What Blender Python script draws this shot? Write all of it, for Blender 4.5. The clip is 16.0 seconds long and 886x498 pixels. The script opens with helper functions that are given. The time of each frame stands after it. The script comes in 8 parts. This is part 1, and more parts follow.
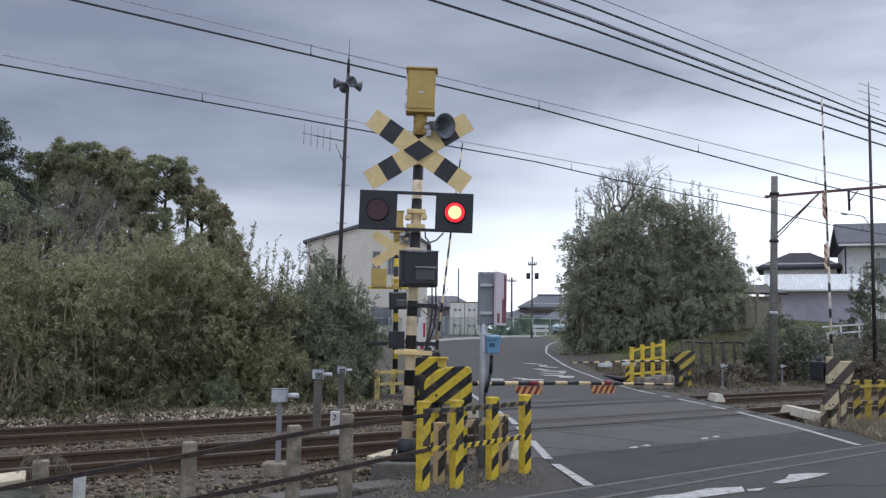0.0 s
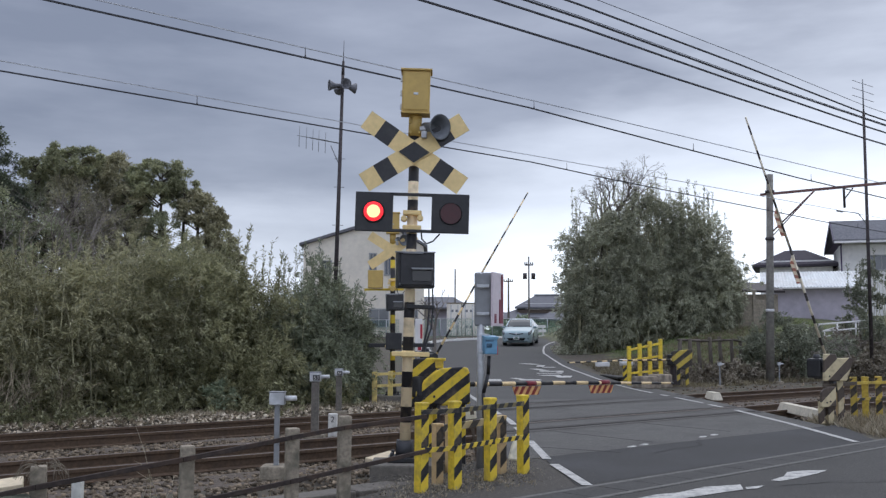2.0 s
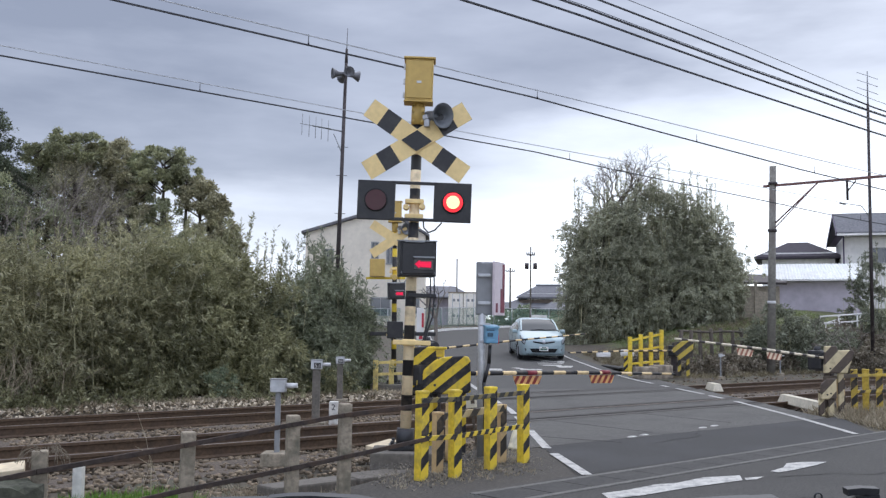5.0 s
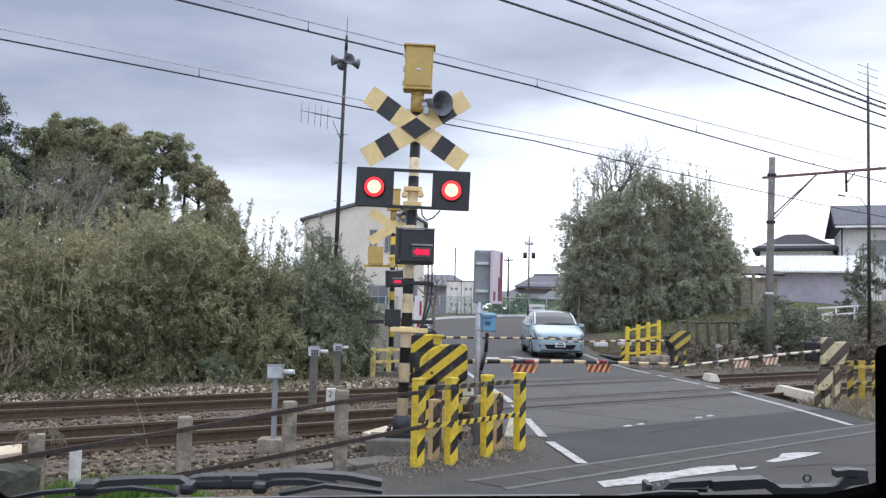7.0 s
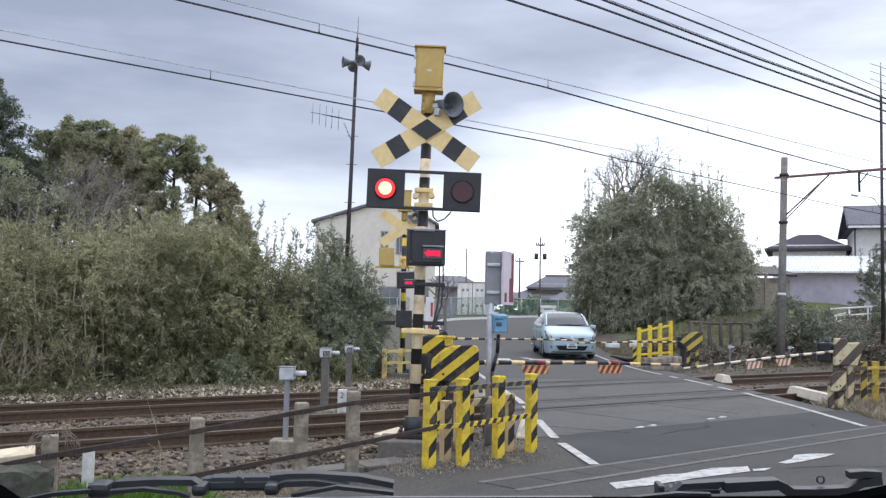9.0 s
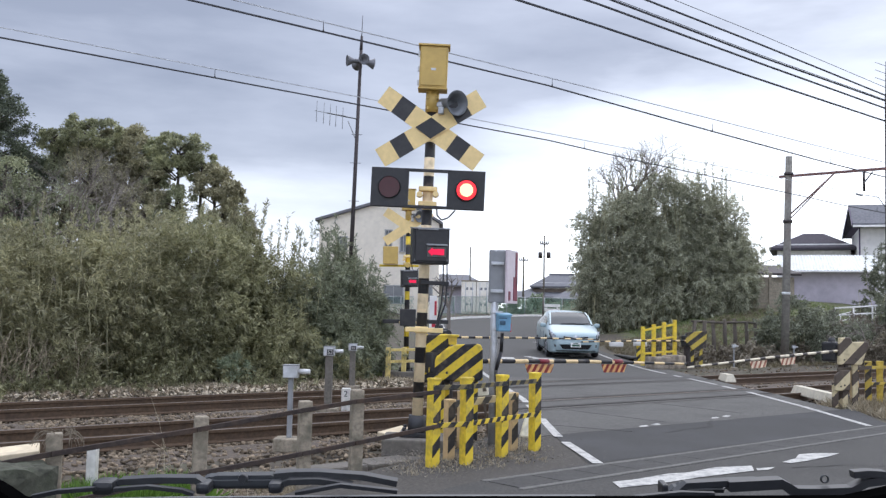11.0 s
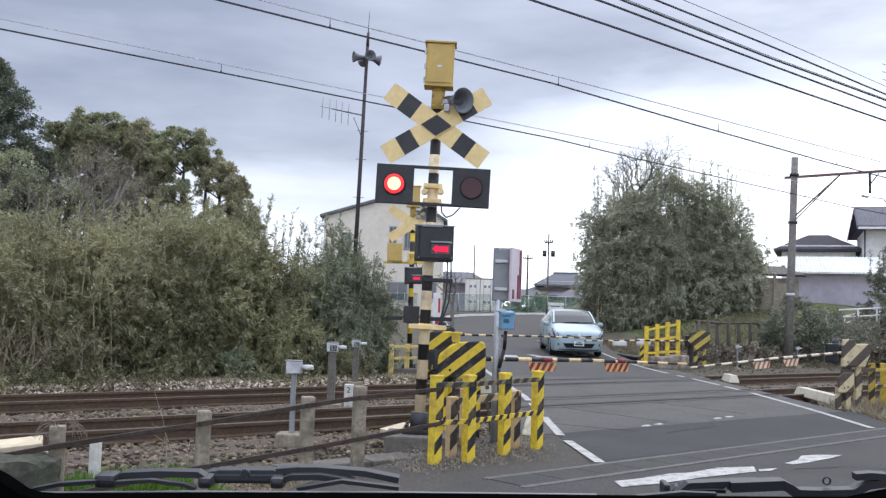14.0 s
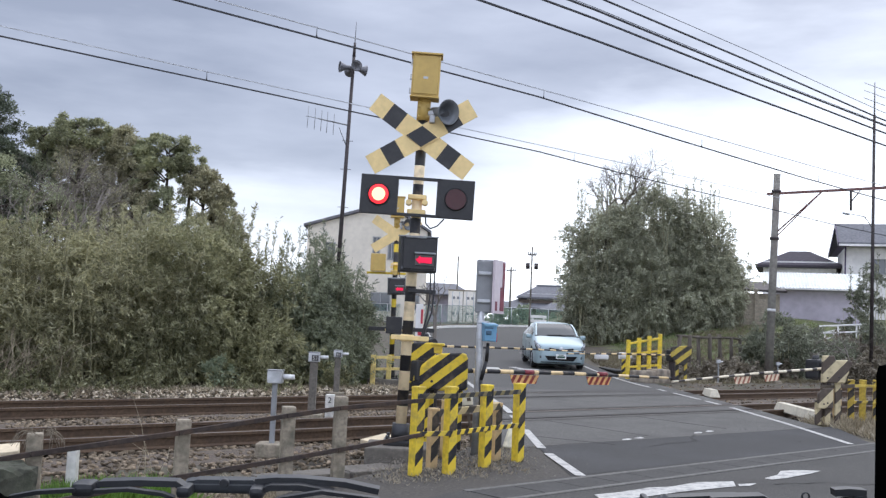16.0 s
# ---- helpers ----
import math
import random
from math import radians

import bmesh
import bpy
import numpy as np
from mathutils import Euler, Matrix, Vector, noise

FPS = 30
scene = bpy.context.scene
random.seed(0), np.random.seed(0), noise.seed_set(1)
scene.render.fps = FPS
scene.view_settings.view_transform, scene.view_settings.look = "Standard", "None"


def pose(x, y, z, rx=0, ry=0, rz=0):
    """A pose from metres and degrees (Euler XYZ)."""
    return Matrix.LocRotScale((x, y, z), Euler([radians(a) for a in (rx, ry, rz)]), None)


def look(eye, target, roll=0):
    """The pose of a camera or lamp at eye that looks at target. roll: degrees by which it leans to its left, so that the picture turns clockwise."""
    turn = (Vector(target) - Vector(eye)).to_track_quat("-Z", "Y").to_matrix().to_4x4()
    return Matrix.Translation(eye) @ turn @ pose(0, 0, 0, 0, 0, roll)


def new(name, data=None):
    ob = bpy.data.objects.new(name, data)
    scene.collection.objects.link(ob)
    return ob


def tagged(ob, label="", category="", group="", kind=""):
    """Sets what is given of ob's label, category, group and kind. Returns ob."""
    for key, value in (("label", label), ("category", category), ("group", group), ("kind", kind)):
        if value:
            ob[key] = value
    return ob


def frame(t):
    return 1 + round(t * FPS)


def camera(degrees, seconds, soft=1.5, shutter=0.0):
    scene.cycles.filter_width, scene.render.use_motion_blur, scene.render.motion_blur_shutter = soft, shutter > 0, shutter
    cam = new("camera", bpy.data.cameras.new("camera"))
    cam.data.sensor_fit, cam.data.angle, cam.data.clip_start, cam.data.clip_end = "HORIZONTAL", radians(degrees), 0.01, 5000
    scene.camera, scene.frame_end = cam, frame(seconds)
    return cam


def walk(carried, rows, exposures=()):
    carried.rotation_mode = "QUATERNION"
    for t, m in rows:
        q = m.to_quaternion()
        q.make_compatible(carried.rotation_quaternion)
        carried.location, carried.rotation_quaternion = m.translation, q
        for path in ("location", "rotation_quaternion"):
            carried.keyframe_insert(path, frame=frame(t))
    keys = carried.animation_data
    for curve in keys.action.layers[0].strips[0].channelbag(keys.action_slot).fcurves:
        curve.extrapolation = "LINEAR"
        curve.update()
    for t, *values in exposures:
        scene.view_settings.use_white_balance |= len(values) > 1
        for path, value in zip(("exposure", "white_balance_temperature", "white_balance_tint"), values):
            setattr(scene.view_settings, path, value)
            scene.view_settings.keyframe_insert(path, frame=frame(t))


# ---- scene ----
cam = camera(49.52, 16.0, soft=1.35)
PATH = [
    (0.0, pose(-0.006, 0.005, 1.372, 95.322, -0.737, -40.040)),
    (0.5, pose(-0.006, 0.005, 1.372, 95.255, -0.801, -39.791)),
    (1.0, pose(-0.006, 0.005, 1.372, 95.326, -0.501, -39.914)),
    (1.5, pose(-0.006, 0.005, 1.372, 95.429, -0.250, -40.208)),
    (2.0, pose(-0.006, 0.005, 1.372, 95.388, -0.161, -40.203)),
    (2.5, pose(-0.006, 0.005, 1.372, 95.204, -0.439, -40.174)),
    (3.0, pose(-0.006, 0.005, 1.372, 94.969, -0.616, -39.888)),
    (3.5, pose(-0.006, 0.005, 1.372, 94.882, -0.729, -40.013)),
    (4.0, pose(-0.006, 0.005, 1.372, 94.803, -0.570, -39.962)),
    (6.5, pose(0, 0, 1.36, 94.317, -0.977, -40.359)),
    (7.0, pose(0, 0, 1.36, 94.071, -1.144, -40.248)),
    (7.5, pose(0, 0, 1.36, 94.074, -1.018, -40.218)),
    (8.0, pose(0, 0, 1.36, 93.990, -1.026, -39.926)),
    (8.5, pose(0, 0, 1.36, 94.140, -1.048, -39.728)),
    (9.0, pose(0, 0, 1.36, 94.131, -1.057, -39.576)),
    (11.5, pose(0, 0, 1.36, 94.024, -1.226, -39.293)),
    (12.0, pose(0, 0, 1.36, 93.963, -1.413, -39.302)),
    (12.5, pose(0, 0, 1.36, 93.811, -1.641, -39.372)),
    (13.0, pose(0, 0, 1.36, 93.792, -1.589, -39.289)),
    (13.5, pose(0, 0, 1.36, 93.856, -1.688, -39.222)),
    (14.0, pose(0, 0, 1.36, 93.879, -1.799, -39.139)),
    (14.5, pose(0, 0, 1.36, 93.900, -1.707, -39.117)),
    (15.0, pose(0, 0, 1.36, 93.805, -1.798, -39.114)),
    (15.5, pose(0, 0, 1.36, 93.714, -2.125, -39.358)),
    (16.0, pose(0, 0, 1.36, 94.586, -2.520, -40.175)),
]
walk(cam, PATH, exposures=[(0, 0.0, 6180, 10), (3.0, 0.05, 6180, 10), (4.0, 0.16, 6210, 10), (4.2, 0.2, 6220, 10), (6.2, 0.62, 6320, 10), (16, 0.62, 6320, 10)])

# ---- world and light ----
U = Vector((0.636, 0.772, 0))     # along the road, away from the camera
V = Vector((0.772, -0.636, 0))    # across the road, to the right


def place(v, u, z=0.0, turn=0.0, lean=0.0, tip=0.0):
    """A pose in road coordinates: v across, u along; local x is across, local y is along."""
    p = U * u + V * v
    return pose(p.x, p.y, z, tip, lean, -39.5 + turn)


def make_world():
    w = bpy.data.worlds.new("overcast_sky")
    scene.world = w
    w.use_nodes = True
    nt = w.node_tree
    nt.nodes.clear()
    N, L = nt.nodes.new, nt.links.new
    out, bg = N("ShaderNodeOutputWorld"), N("ShaderNodeBackground")
    tc = N("ShaderNodeTexCoord")
    sep = N("ShaderNodeSeparateXYZ")
    L(tc.outputs["Generated"], sep.inputs[0])
    sky = N("ShaderNodeTexSky")
    sky.sky_type, sky.sun_disc = "NISHITA", False
    sky.sun_elevation, sky.sun_rotation = radians(40), radians(75)
    # cloud layers, stretched along the horizon
    mp = N("ShaderNodeMapping")
    mp.inputs["Scale"].default_value = (1.6, 1.6, 6.5)
    mp.inputs["Rotation"].default_value = (0.06, -0.10, 0.3)
    L(tc.outputs["Generated"], mp.inputs[0])
    n1 = N("ShaderNodeTexNoise")
    n1.inputs["Scale"].default_value, n1.inputs["Detail"].default_value = 1.7, 6.0
    n1.inputs["Roughness"].default_value = 0.52
    L(mp.outputs[0], n1.inputs["Vector"])
    ramp = N("ShaderNodeValToRGB")
    e = ramp.color_ramp.elements
    e[0].position, e[0].color = 0.36, (0.33, 0.362, 0.462, 1)
    e[1].position, e[1].color = 0.66, (0.575, 0.612, 0.73, 1)
    L(n1.outputs["Fac"], ramp.inputs[0])
    # brighter and whiter towards the horizon, most in the direction of the hidden sun
    hor = N("ShaderNodeMapRange")
    hor.inputs["From Min"].default_value, hor.inputs["From Max"].default_value = 0.235, 0.015
    L(sep.outputs["Z"], hor.inputs["Value"])
    dot = N("ShaderNodeVectorMath")
    dot.operation = "DOT_PRODUCT"
    dot.inputs[1].default_value = (0.93, 0.36, 0.0)
    L(tc.outputs["Generated"], dot.inputs[0])
    side = N("ShaderNodeMapRange")
    side.inputs["From Min"].default_value, side.inputs["From Max"].default_value = 0.82, 0.98
    side.inputs["To Min"].default_value, side.inputs["To Max"].default_value = 0.0, 0.84
    L(dot.outputs["Value"], side.inputs["Value"])
    add = N("ShaderNodeMath")
    add.operation = "MULTIPLY_ADD"
    L(hor.outputs[0], add.inputs[0])
    add.inputs[1].default_value = 1.3
    L(side.outputs[0], add.inputs[2])
    nz = N("ShaderNodeMath")
    nz.operation, nz.use_clamp = "MULTIPLY_ADD", True
    L(n1.outputs["Fac"], nz.inputs[0])
    nz.inputs[1].default_value = 0.7
    sub = N("ShaderNodeMath")
    sub.operation = "SUBTRACT"
    L(add.outputs[0], sub.inputs[0])
    sub.inputs[1].default_value = 0.82
    L(sub.outputs[0], nz.inputs[2])
    mix = N("ShaderNodeMix")
    mix.data_type = "RGBA"
    L(nz.outputs[0], mix.inputs["Factor"])
    L(ramp.outputs[0], mix.inputs[6])
    mix.inputs[7].default_value = (1.74, 1.82, 1.98, 1)
    # an overcast sky is brightest overhead
    zen = N("ShaderNodeMapRange")
    zen.interpolation_type = "SMOOTHSTEP"
    zen.inputs["From Min"].default_value, zen.inputs["From Max"].default_value = 0.34, 0.95
    zen.inputs["To Min"].default_value, zen.inputs["To Max"].default_value = 1.0, 2.7
    L(sep.outputs["Z"], zen.inputs["Value"])
    # unseen sky opposite the dark bank, brightened to fill things facing the camera
    away = N("ShaderNodeVectorMath")
    away.operation = "DOT_PRODUCT"
    away.inputs[1].default_value = (-0.636, -0.772, 0.0)
    L(tc.outputs["Generated"], away.inputs[0])
    thin = N("ShaderNodeMapRange")
    thin.interpolation_type = "SMOOTHSTEP"
    thin.inputs["From Min"].default_value, thin.inputs["From Max"].default_value = -0.1, 1.0
    thin.inputs["To Min"].default_value, thin.inputs["To Max"].default_value = 1.0, 2.0
    L(away.outputs["Value"], thin.inputs["Value"])
    both = N("ShaderNodeMath")
    both.operation = "MULTIPLY"
    L(zen.outputs[0], both.inputs[0])
    L(thin.outputs[0], both.inputs[1])
    mul = N("ShaderNodeVectorMath")
    mul.operation = "SCALE"
    L(mix.outputs[2], mul.inputs[0])
    L(both.outputs[0], mul.inputs["Scale"])
    mx = N("ShaderNodeMix")
    mx.data_type, mx.blend_type = "RGBA", "ADD"
    mx.inputs["Factor"].default_value = 0.015
    L(mul.outputs[0], mx.inputs[6])
    L(sky.outputs[0], mx.inputs[7])
    L(mx.outputs[2], bg.inputs["Color"])
    bg.inputs["Strength"].default_value = 0.68
    L(bg.outputs[0], out.inputs["Surface"])


make_world()
sun = new("sun", bpy.data.lights.new("sun", "SUN"))
sun.data.energy, sun.data.angle, sun.data.color = 1.2, radians(75), (1.0, 0.96, 0.9)
sun.matrix_world = look((0, 0, 30), (-16, -9, 0))


# ---- materials ----
def mat(name, color, rough=0.7, metal=0.0, grain=0.15, scale=20.0, bump=0.0, stain=0.0, stain_scale=1.5,
        stain_color=(0.08, 0.06, 0.04), island=0.0, spec=0.5, coat=0.0):
    """A surface with grain at one scale and stains at another, in metres."""
    m = bpy.data.materials.new(name)
    m.use_nodes = True
    nt = m.node_tree
    N, L = nt.nodes.new, nt.links.new
    b = nt.nodes["Principled BSDF"]
    b.inputs["Roughness"].default_value, b.inputs["Metallic"].default_value = rough, metal
    b.inputs["Specular IOR Level"].default_value = spec
    b.inputs["Coat Weight"].default_value = coat
    geo = N("ShaderNodeNewGeometry")
    n1 = N("ShaderNodeTexNoise")
    n1.inputs["Scale"].default_value, n1.inputs["Detail"].default_value = scale, 5.0
    L(geo.outputs["Position"], n1.inputs["Vector"])
    mr = N("ShaderNodeMapRange")
    mr.inputs["From Min"].default_value, mr.inputs["From Max"].default_value = 0.3, 0.7
    mr.inputs["To Min"].default_value, mr.inputs["To Max"].default_value = 1 - grain, 1 + grain
    L(n1.outputs["Fac"], mr.inputs["Value"])
    col = N("ShaderNodeVectorMath")
    col.operation = "SCALE"
    col.inputs[0].default_value = color
    L(mr.outputs[0], col.inputs["Scale"])
    last = col.outputs[0]
    if island:
        rm = N("ShaderNodeMapRange")
        rm.inputs["To Min"].default_value, rm.inputs["To Max"].default_value = 1 - island, 1 + island
        L(geo.outputs["Random Per Island"], rm.inputs["Value"])
        c2 = N("ShaderNodeVectorMath")
        c2.operation = "SCALE"
        L(last, c2.inputs[0])
        L(rm.outputs[0], c2.inputs["Scale"])
        last = c2.outputs[0]
    if stain:
        n2 = N("ShaderNodeTexNoise")
        n2.inputs["Scale"].default_value, n2.inputs["Detail"].default_value = stain_scale, 6.0
        L(geo.outputs["Position"], n2.inputs["Vector"])
        r2 = N("ShaderNodeMapRange")
        r2.inputs["From Min"].default_value, r2.inputs["From Max"].default_value = 0.48, 0.72
        r2.inputs["To Max"].default_value = stain
        L(n2.outputs["Fac"], r2.inputs["Value"])
        mx = N("ShaderNodeMix")
        mx.data_type = "RGBA"
        L(r2.outputs[0], mx.inputs["Factor"])
        L(last, mx.inputs[6])
        mx.inputs[7].default_value = (*stain_color, 1)
        last = mx.outputs[2]
    L(last, b.inputs["Base Color"])
    if bump:
        bp = N("ShaderNodeBump")
        bp.inputs["Strength"].default_value, bp.inputs["Distance"].default_value = 0.6, bump
        L(n1.outputs["Fac"], bp.inputs["Height"])
        L(bp.outputs[0], b.inputs["Normal"])
    return m


def striped(name, way, period, a, b, share=0.5, shift=0.0, rough=0.6, dirt=0.5):
    """Painted bands across the direction way, in the part's own metres."""
    m = mat(name, a, rough)
    nt = m.node_tree
    N, L = nt.nodes.new, nt.links.new
    bsdf = nt.nodes["Principled BSDF"]
    tc, dot = N("ShaderNodeTexCoord"), N("ShaderNodeVectorMath")
    dot.operation = "DOT_PRODUCT"
    dot.inputs[1].default_value = way
    L(tc.outputs["Object"], dot.inputs[0])
    k = N("ShaderNodeMath")
    k.operation = "MULTIPLY_ADD"
    k.inputs[1].default_value, k.inputs[2].default_value = 1 / period, shift + 50
    L(dot.outputs["Value"], k.inputs[0])
    fr, gt = N("ShaderNodeMath"), N("ShaderNodeMath")
    fr.operation, gt.operation = "FRACT", "GREATER_THAN"
    L(k.outputs[0], fr.inputs[0])
    L(fr.outputs[0], gt.inputs[0])
    gt.inputs[1].default_value = share
    nz, mr = N("ShaderNodeTexNoise"), N("ShaderNodeMapRange")
    nz.inputs["Scale"].default_value, nz.inputs["Detail"].default_value = 11.0, 9.0
    L(tc.outputs["Object"], nz.inputs["Vector"])
    mr.inputs["From Min"].default_value, mr.inputs["From Max"].default_value = 0.5, 0.75
    mr.inputs["To Max"].default_value = dirt
    L(nz.outputs["Fac"], mr.inputs["Value"])
    mx, md = N("ShaderNodeMix"), N("ShaderNodeMix")
    mx.data_type = md.data_type = "RGBA"
    L(gt.outputs[0], mx.inputs["Factor"])
    mx.inputs[6].default_value, mx.inputs[7].default_value = (*a, 1), (*b, 1)
    L(mr.outputs[0], md.inputs["Factor"])
    L(mx.outputs[2], md.inputs[6])
    md.inputs[7].default_value = (0.16, 0.12, 0.08, 1)
    L(md.outputs[2], bsdf.inputs["Base Color"])
    return m


def glow(name, color, strength, base=(0.02, 0.0, 0.0)):
    m = bpy.data.materials.new(name)
    m.use_nodes = True
    b = m.node_tree.nodes["Principled BSDF"]
    b.inputs["Base Color"].default_value = (*base, 1)
    b.inputs["Emission Color"].default_value = (*color, 1)
    b.inputs["Emission Strength"].default_value = strength
    return m


def leafy(name, dark, light, thin=0.35, rough=0.55):
    """Leaves that differ one from another in tone, and let some light through."""
    m = bpy.data.materials.new(name)
    m.use_nodes = True
    nt = m.node_tree
    N, L = nt.nodes.new, nt.links.new
    b = nt.nodes["Principled BSDF"]
    b.inputs["Roughness"].default_value = rough
    geo, ramp, nz = N("ShaderNodeNewGeometry"), N("ShaderNodeValToRGB"), N("ShaderNodeTexNoise")
    nz.inputs["Scale"].default_value = 0.7
    L(geo.outputs["Position"], nz.inputs["Vector"])
    add = N("ShaderNodeMath")
    add.operation = "MULTIPLY_ADD"
    L(geo.outputs["Random Per Island"], add.inputs[0])
    add.inputs[1].default_value = 0.6
    sc = N("ShaderNodeMath")
    sc.operation = "MULTIPLY_ADD"
    L(nz.outputs["Fac"], sc.inputs[0])
    sc.inputs[1].default_value, sc.inputs[2].default_value = 1.2, -0.4
    L(sc.outputs[0], add.inputs[2])
    e = ramp.color_ramp.elements
    e[0].position, e[0].color = 0.1, (*dark, 1)
    e[1].position, e[1].color = 0.9, (*light, 1)
    L(add.outputs[0], ramp.inputs[0])
    L(ramp.outputs[0], b.inputs["Base Color"])
    tr, mix = N("ShaderNodeBsdfTranslucent"), N("ShaderNodeMixShader")
    L(ramp.outputs[0], tr.inputs["Color"])
    mix.inputs[0].default_value = thin
    L(b.outputs[0], mix.inputs[1])
    L(tr.outputs[0], mix.inputs[2])
    L(mix.outputs[0], nt.nodes["Material Output"].inputs["Surface"])
    return m


CREAM, BLACK, YELLOW = (0.8, 0.6, 0.27), (0.012, 0.012, 0.014), (0.72, 0.52, 0.035)
M_ASPHALT = mat("asphalt", (0.053, 0.05, 0.045), 0.95, grain=0.5, scale=55, bump=0.006, stain=0.55, stain_scale=1.1, stain_color=(0.034, 0.032, 0.029))
M_ROAD = mat("worn_road_asphalt", (0.068, 0.065, 0.06), 0.95, grain=0.45, scale=45, bump=0.005, stain=0.5, stain_scale=0.5, stain_color=(0.052, 0.05, 0.046))
M_DECK = mat("crossing_asphalt", (0.09, 0.086, 0.078), 0.95, grain=0.45, scale=45, bump=0.006, stain=0.6, stain_scale=1.3, stain_color=(0.05, 0.047, 0.043))
M_SOIL = mat("soil_and_dry_grass", (0.075, 0.062, 0.045), 0.95, grain=0.45, scale=9, bump=0.03, stain=0.6, stain_scale=0.6, stain_color=(0.07, 0.085, 0.035))
M_GRASS = mat("grass", (0.09, 0.1, 0.042), 0.95, grain=0.5, scale=14, bump=0.03, stain=0.5, stain_scale=0.8, stain_color=(0.16, 0.13, 0.06))
M_PAINT = mat("road_paint", (0.44, 0.43, 0.4), 0.75, grain=0.25, scale=50, stain=0.95, stain_scale=9, stain_color=(0.16, 0.16, 0.155))
M_CONC = mat("concrete", (0.27, 0.23, 0.17), 0.92, grain=0.28, scale=30, bump=0.006, stain=0.75, stain_scale=7, stain_color=(0.09, 0.085, 0.06))
M_CONCDARK = mat("weathered_concrete", (0.14, 0.125, 0.105), 0.92, grain=0.25, scale=25, bump=0.005, stain=0.6, stain_scale=4, stain_color=(0.08, 0.075, 0.06))
M_STONE = mat("ballast_stone", (0.165, 0.128, 0.086), 0.95, grain=0.3, scale=30, island=0.6)
M_BED = mat("ballast_bed", (0.095, 0.075, 0.058), 0.95, grain=0.5, scale=35, bump=0.03, stain=0.4, stain_scale=1.2)
M_RUST = mat("rusty_rail_steel", (0.105, 0.068, 0.041), 0.75, 0.25, grain=0.3, scale=25, stain=0.5, stain_scale=3, stain_color=(0.05, 0.035, 0.03))
M_RAILTOP = mat("worn_rail_head", (0.13, 0.105, 0.09), 0.5, 0.5, grain=0.15, scale=20)
M_SLEEPER = mat("sleeper", (0.085, 0.068, 0.052), 0.9, grain=0.3, scale=20, bump=0.004)
M_STEEL = mat("galvanised_steel", (0.5, 0.51, 0.52), 0.5, 0.6, grain=0.12, scale=18, stain=0.3, stain_scale=4)
M_GREY = mat("grey_painted_steel", (0.25, 0.258, 0.265), 0.55, 0.1, grain=0.08, scale=15, stain=0.3, stain_scale=4)
M_DARKPOLE = mat("dark_steel_pole", (0.055, 0.045, 0.045), 0.6, 0.4, grain=0.3, scale=12)
M_WIRE = mat("cable", (0.03, 0.03, 0.035), 0.6, grain=0.1)
M_BLACKP = mat("black_paint", BLACK, 0.4, grain=0.25, scale=30, stain=0.2, stain_scale=6, stain_color=(0.09, 0.08, 0.07))
M_YELLOW = mat("yellow_paint", YELLOW, 0.6, grain=0.18, scale=26, stain=0.7, stain_scale=8, stain_color=(0.33, 0.23, 0.07))
M_CREAM = mat("faded_cream_yellow_paint", CREAM, 0.55, grain=0.08, scale=20, stain=0.3, stain_scale=5, stain_color=(0.4, 0.3, 0.14))
M_FADEDYELLOW = mat("faded_yellow_paint", (0.6, 0.47, 0.16), 0.7, grain=0.2, scale=18, stain=0.6, stain_scale=6, stain_color=(0.25, 0.19, 0.09))
M_OCHRE = mat("ochre_enamel", (0.53, 0.36, 0.1), 0.5, grain=0.08, scale=16, stain=0.3, stain_scale=4, stain_color=(0.35, 0.24, 0.06))
M_POLE_BANDS = striped("cream_and_black_bands", (0, 0, 1), 0.366, (0.84, 0.68, 0.43), BLACK, 0.55, 0.444)
M_POST_BANDS = striped("yellow_and_black_diagonal_bands", (-0.7, 0, 0.7), 0.171, YELLOW, BLACK, 0.54, 0.0, 0.65, 0.7)
M_PLATE_BANDS = striped("yellow_and_black_wide_bands", (0.63, 0, -0.78), 0.168, YELLOW, BLACK, 0.52, 0.406, 0.65, 0.6)
M_ARM_BANDS = striped("yellow_and_black_arm_bands", (1, 0, 0), 0.44, (0.76, 0.57, 0.3), BLACK, 0.5)
M_FADED_BANDS = striped("faded_cream_and_brown_bands", (0.72, 0.2, -0.69), 0.27, (0.56, 0.47, 0.28), (0.075, 0.055, 0.04), 0.5, 0.1)
M_DIRTY_BANDS = striped("dirty_yellow_and_black_bands", (0.63, 0, -0.78), 0.26, (0.5, 0.38, 0.06), (0.03, 0.028, 0.024), 0.5, 0.2, 0.7, 0.8)
M_FLAG = striped("red_and_yellow_flag_bands", (0.82, 0, -0.57), 0.09, (0.72, 0.4, 0.14), (0.22, 0.02, 0.018), 0.48)
M_INNER_OCHRE = mat("faded_ochre_paint", (0.56, 0.39, 0.19), 0.7, grain=0.15, scale=20, stain=0.4, stain_scale=7, stain_color=(0.36, 0.25, 0.13))
M_INNER_BANDS = striped("faded_ochre_and_black_bands", (-0.7, 0, 0.7), 0.19, (0.5, 0.36, 0.18), (0.025, 0.022, 0.02), 0.42, 0.05, 0.65, 0.7)
M_DIRTYYELLOW = mat("dirty_yellow_paint", (0.5, 0.36, 0.055), 0.7, grain=0.2, scale=22, stain=0.7, stain_scale=6, stain_color=(0.24, 0.18, 0.07))
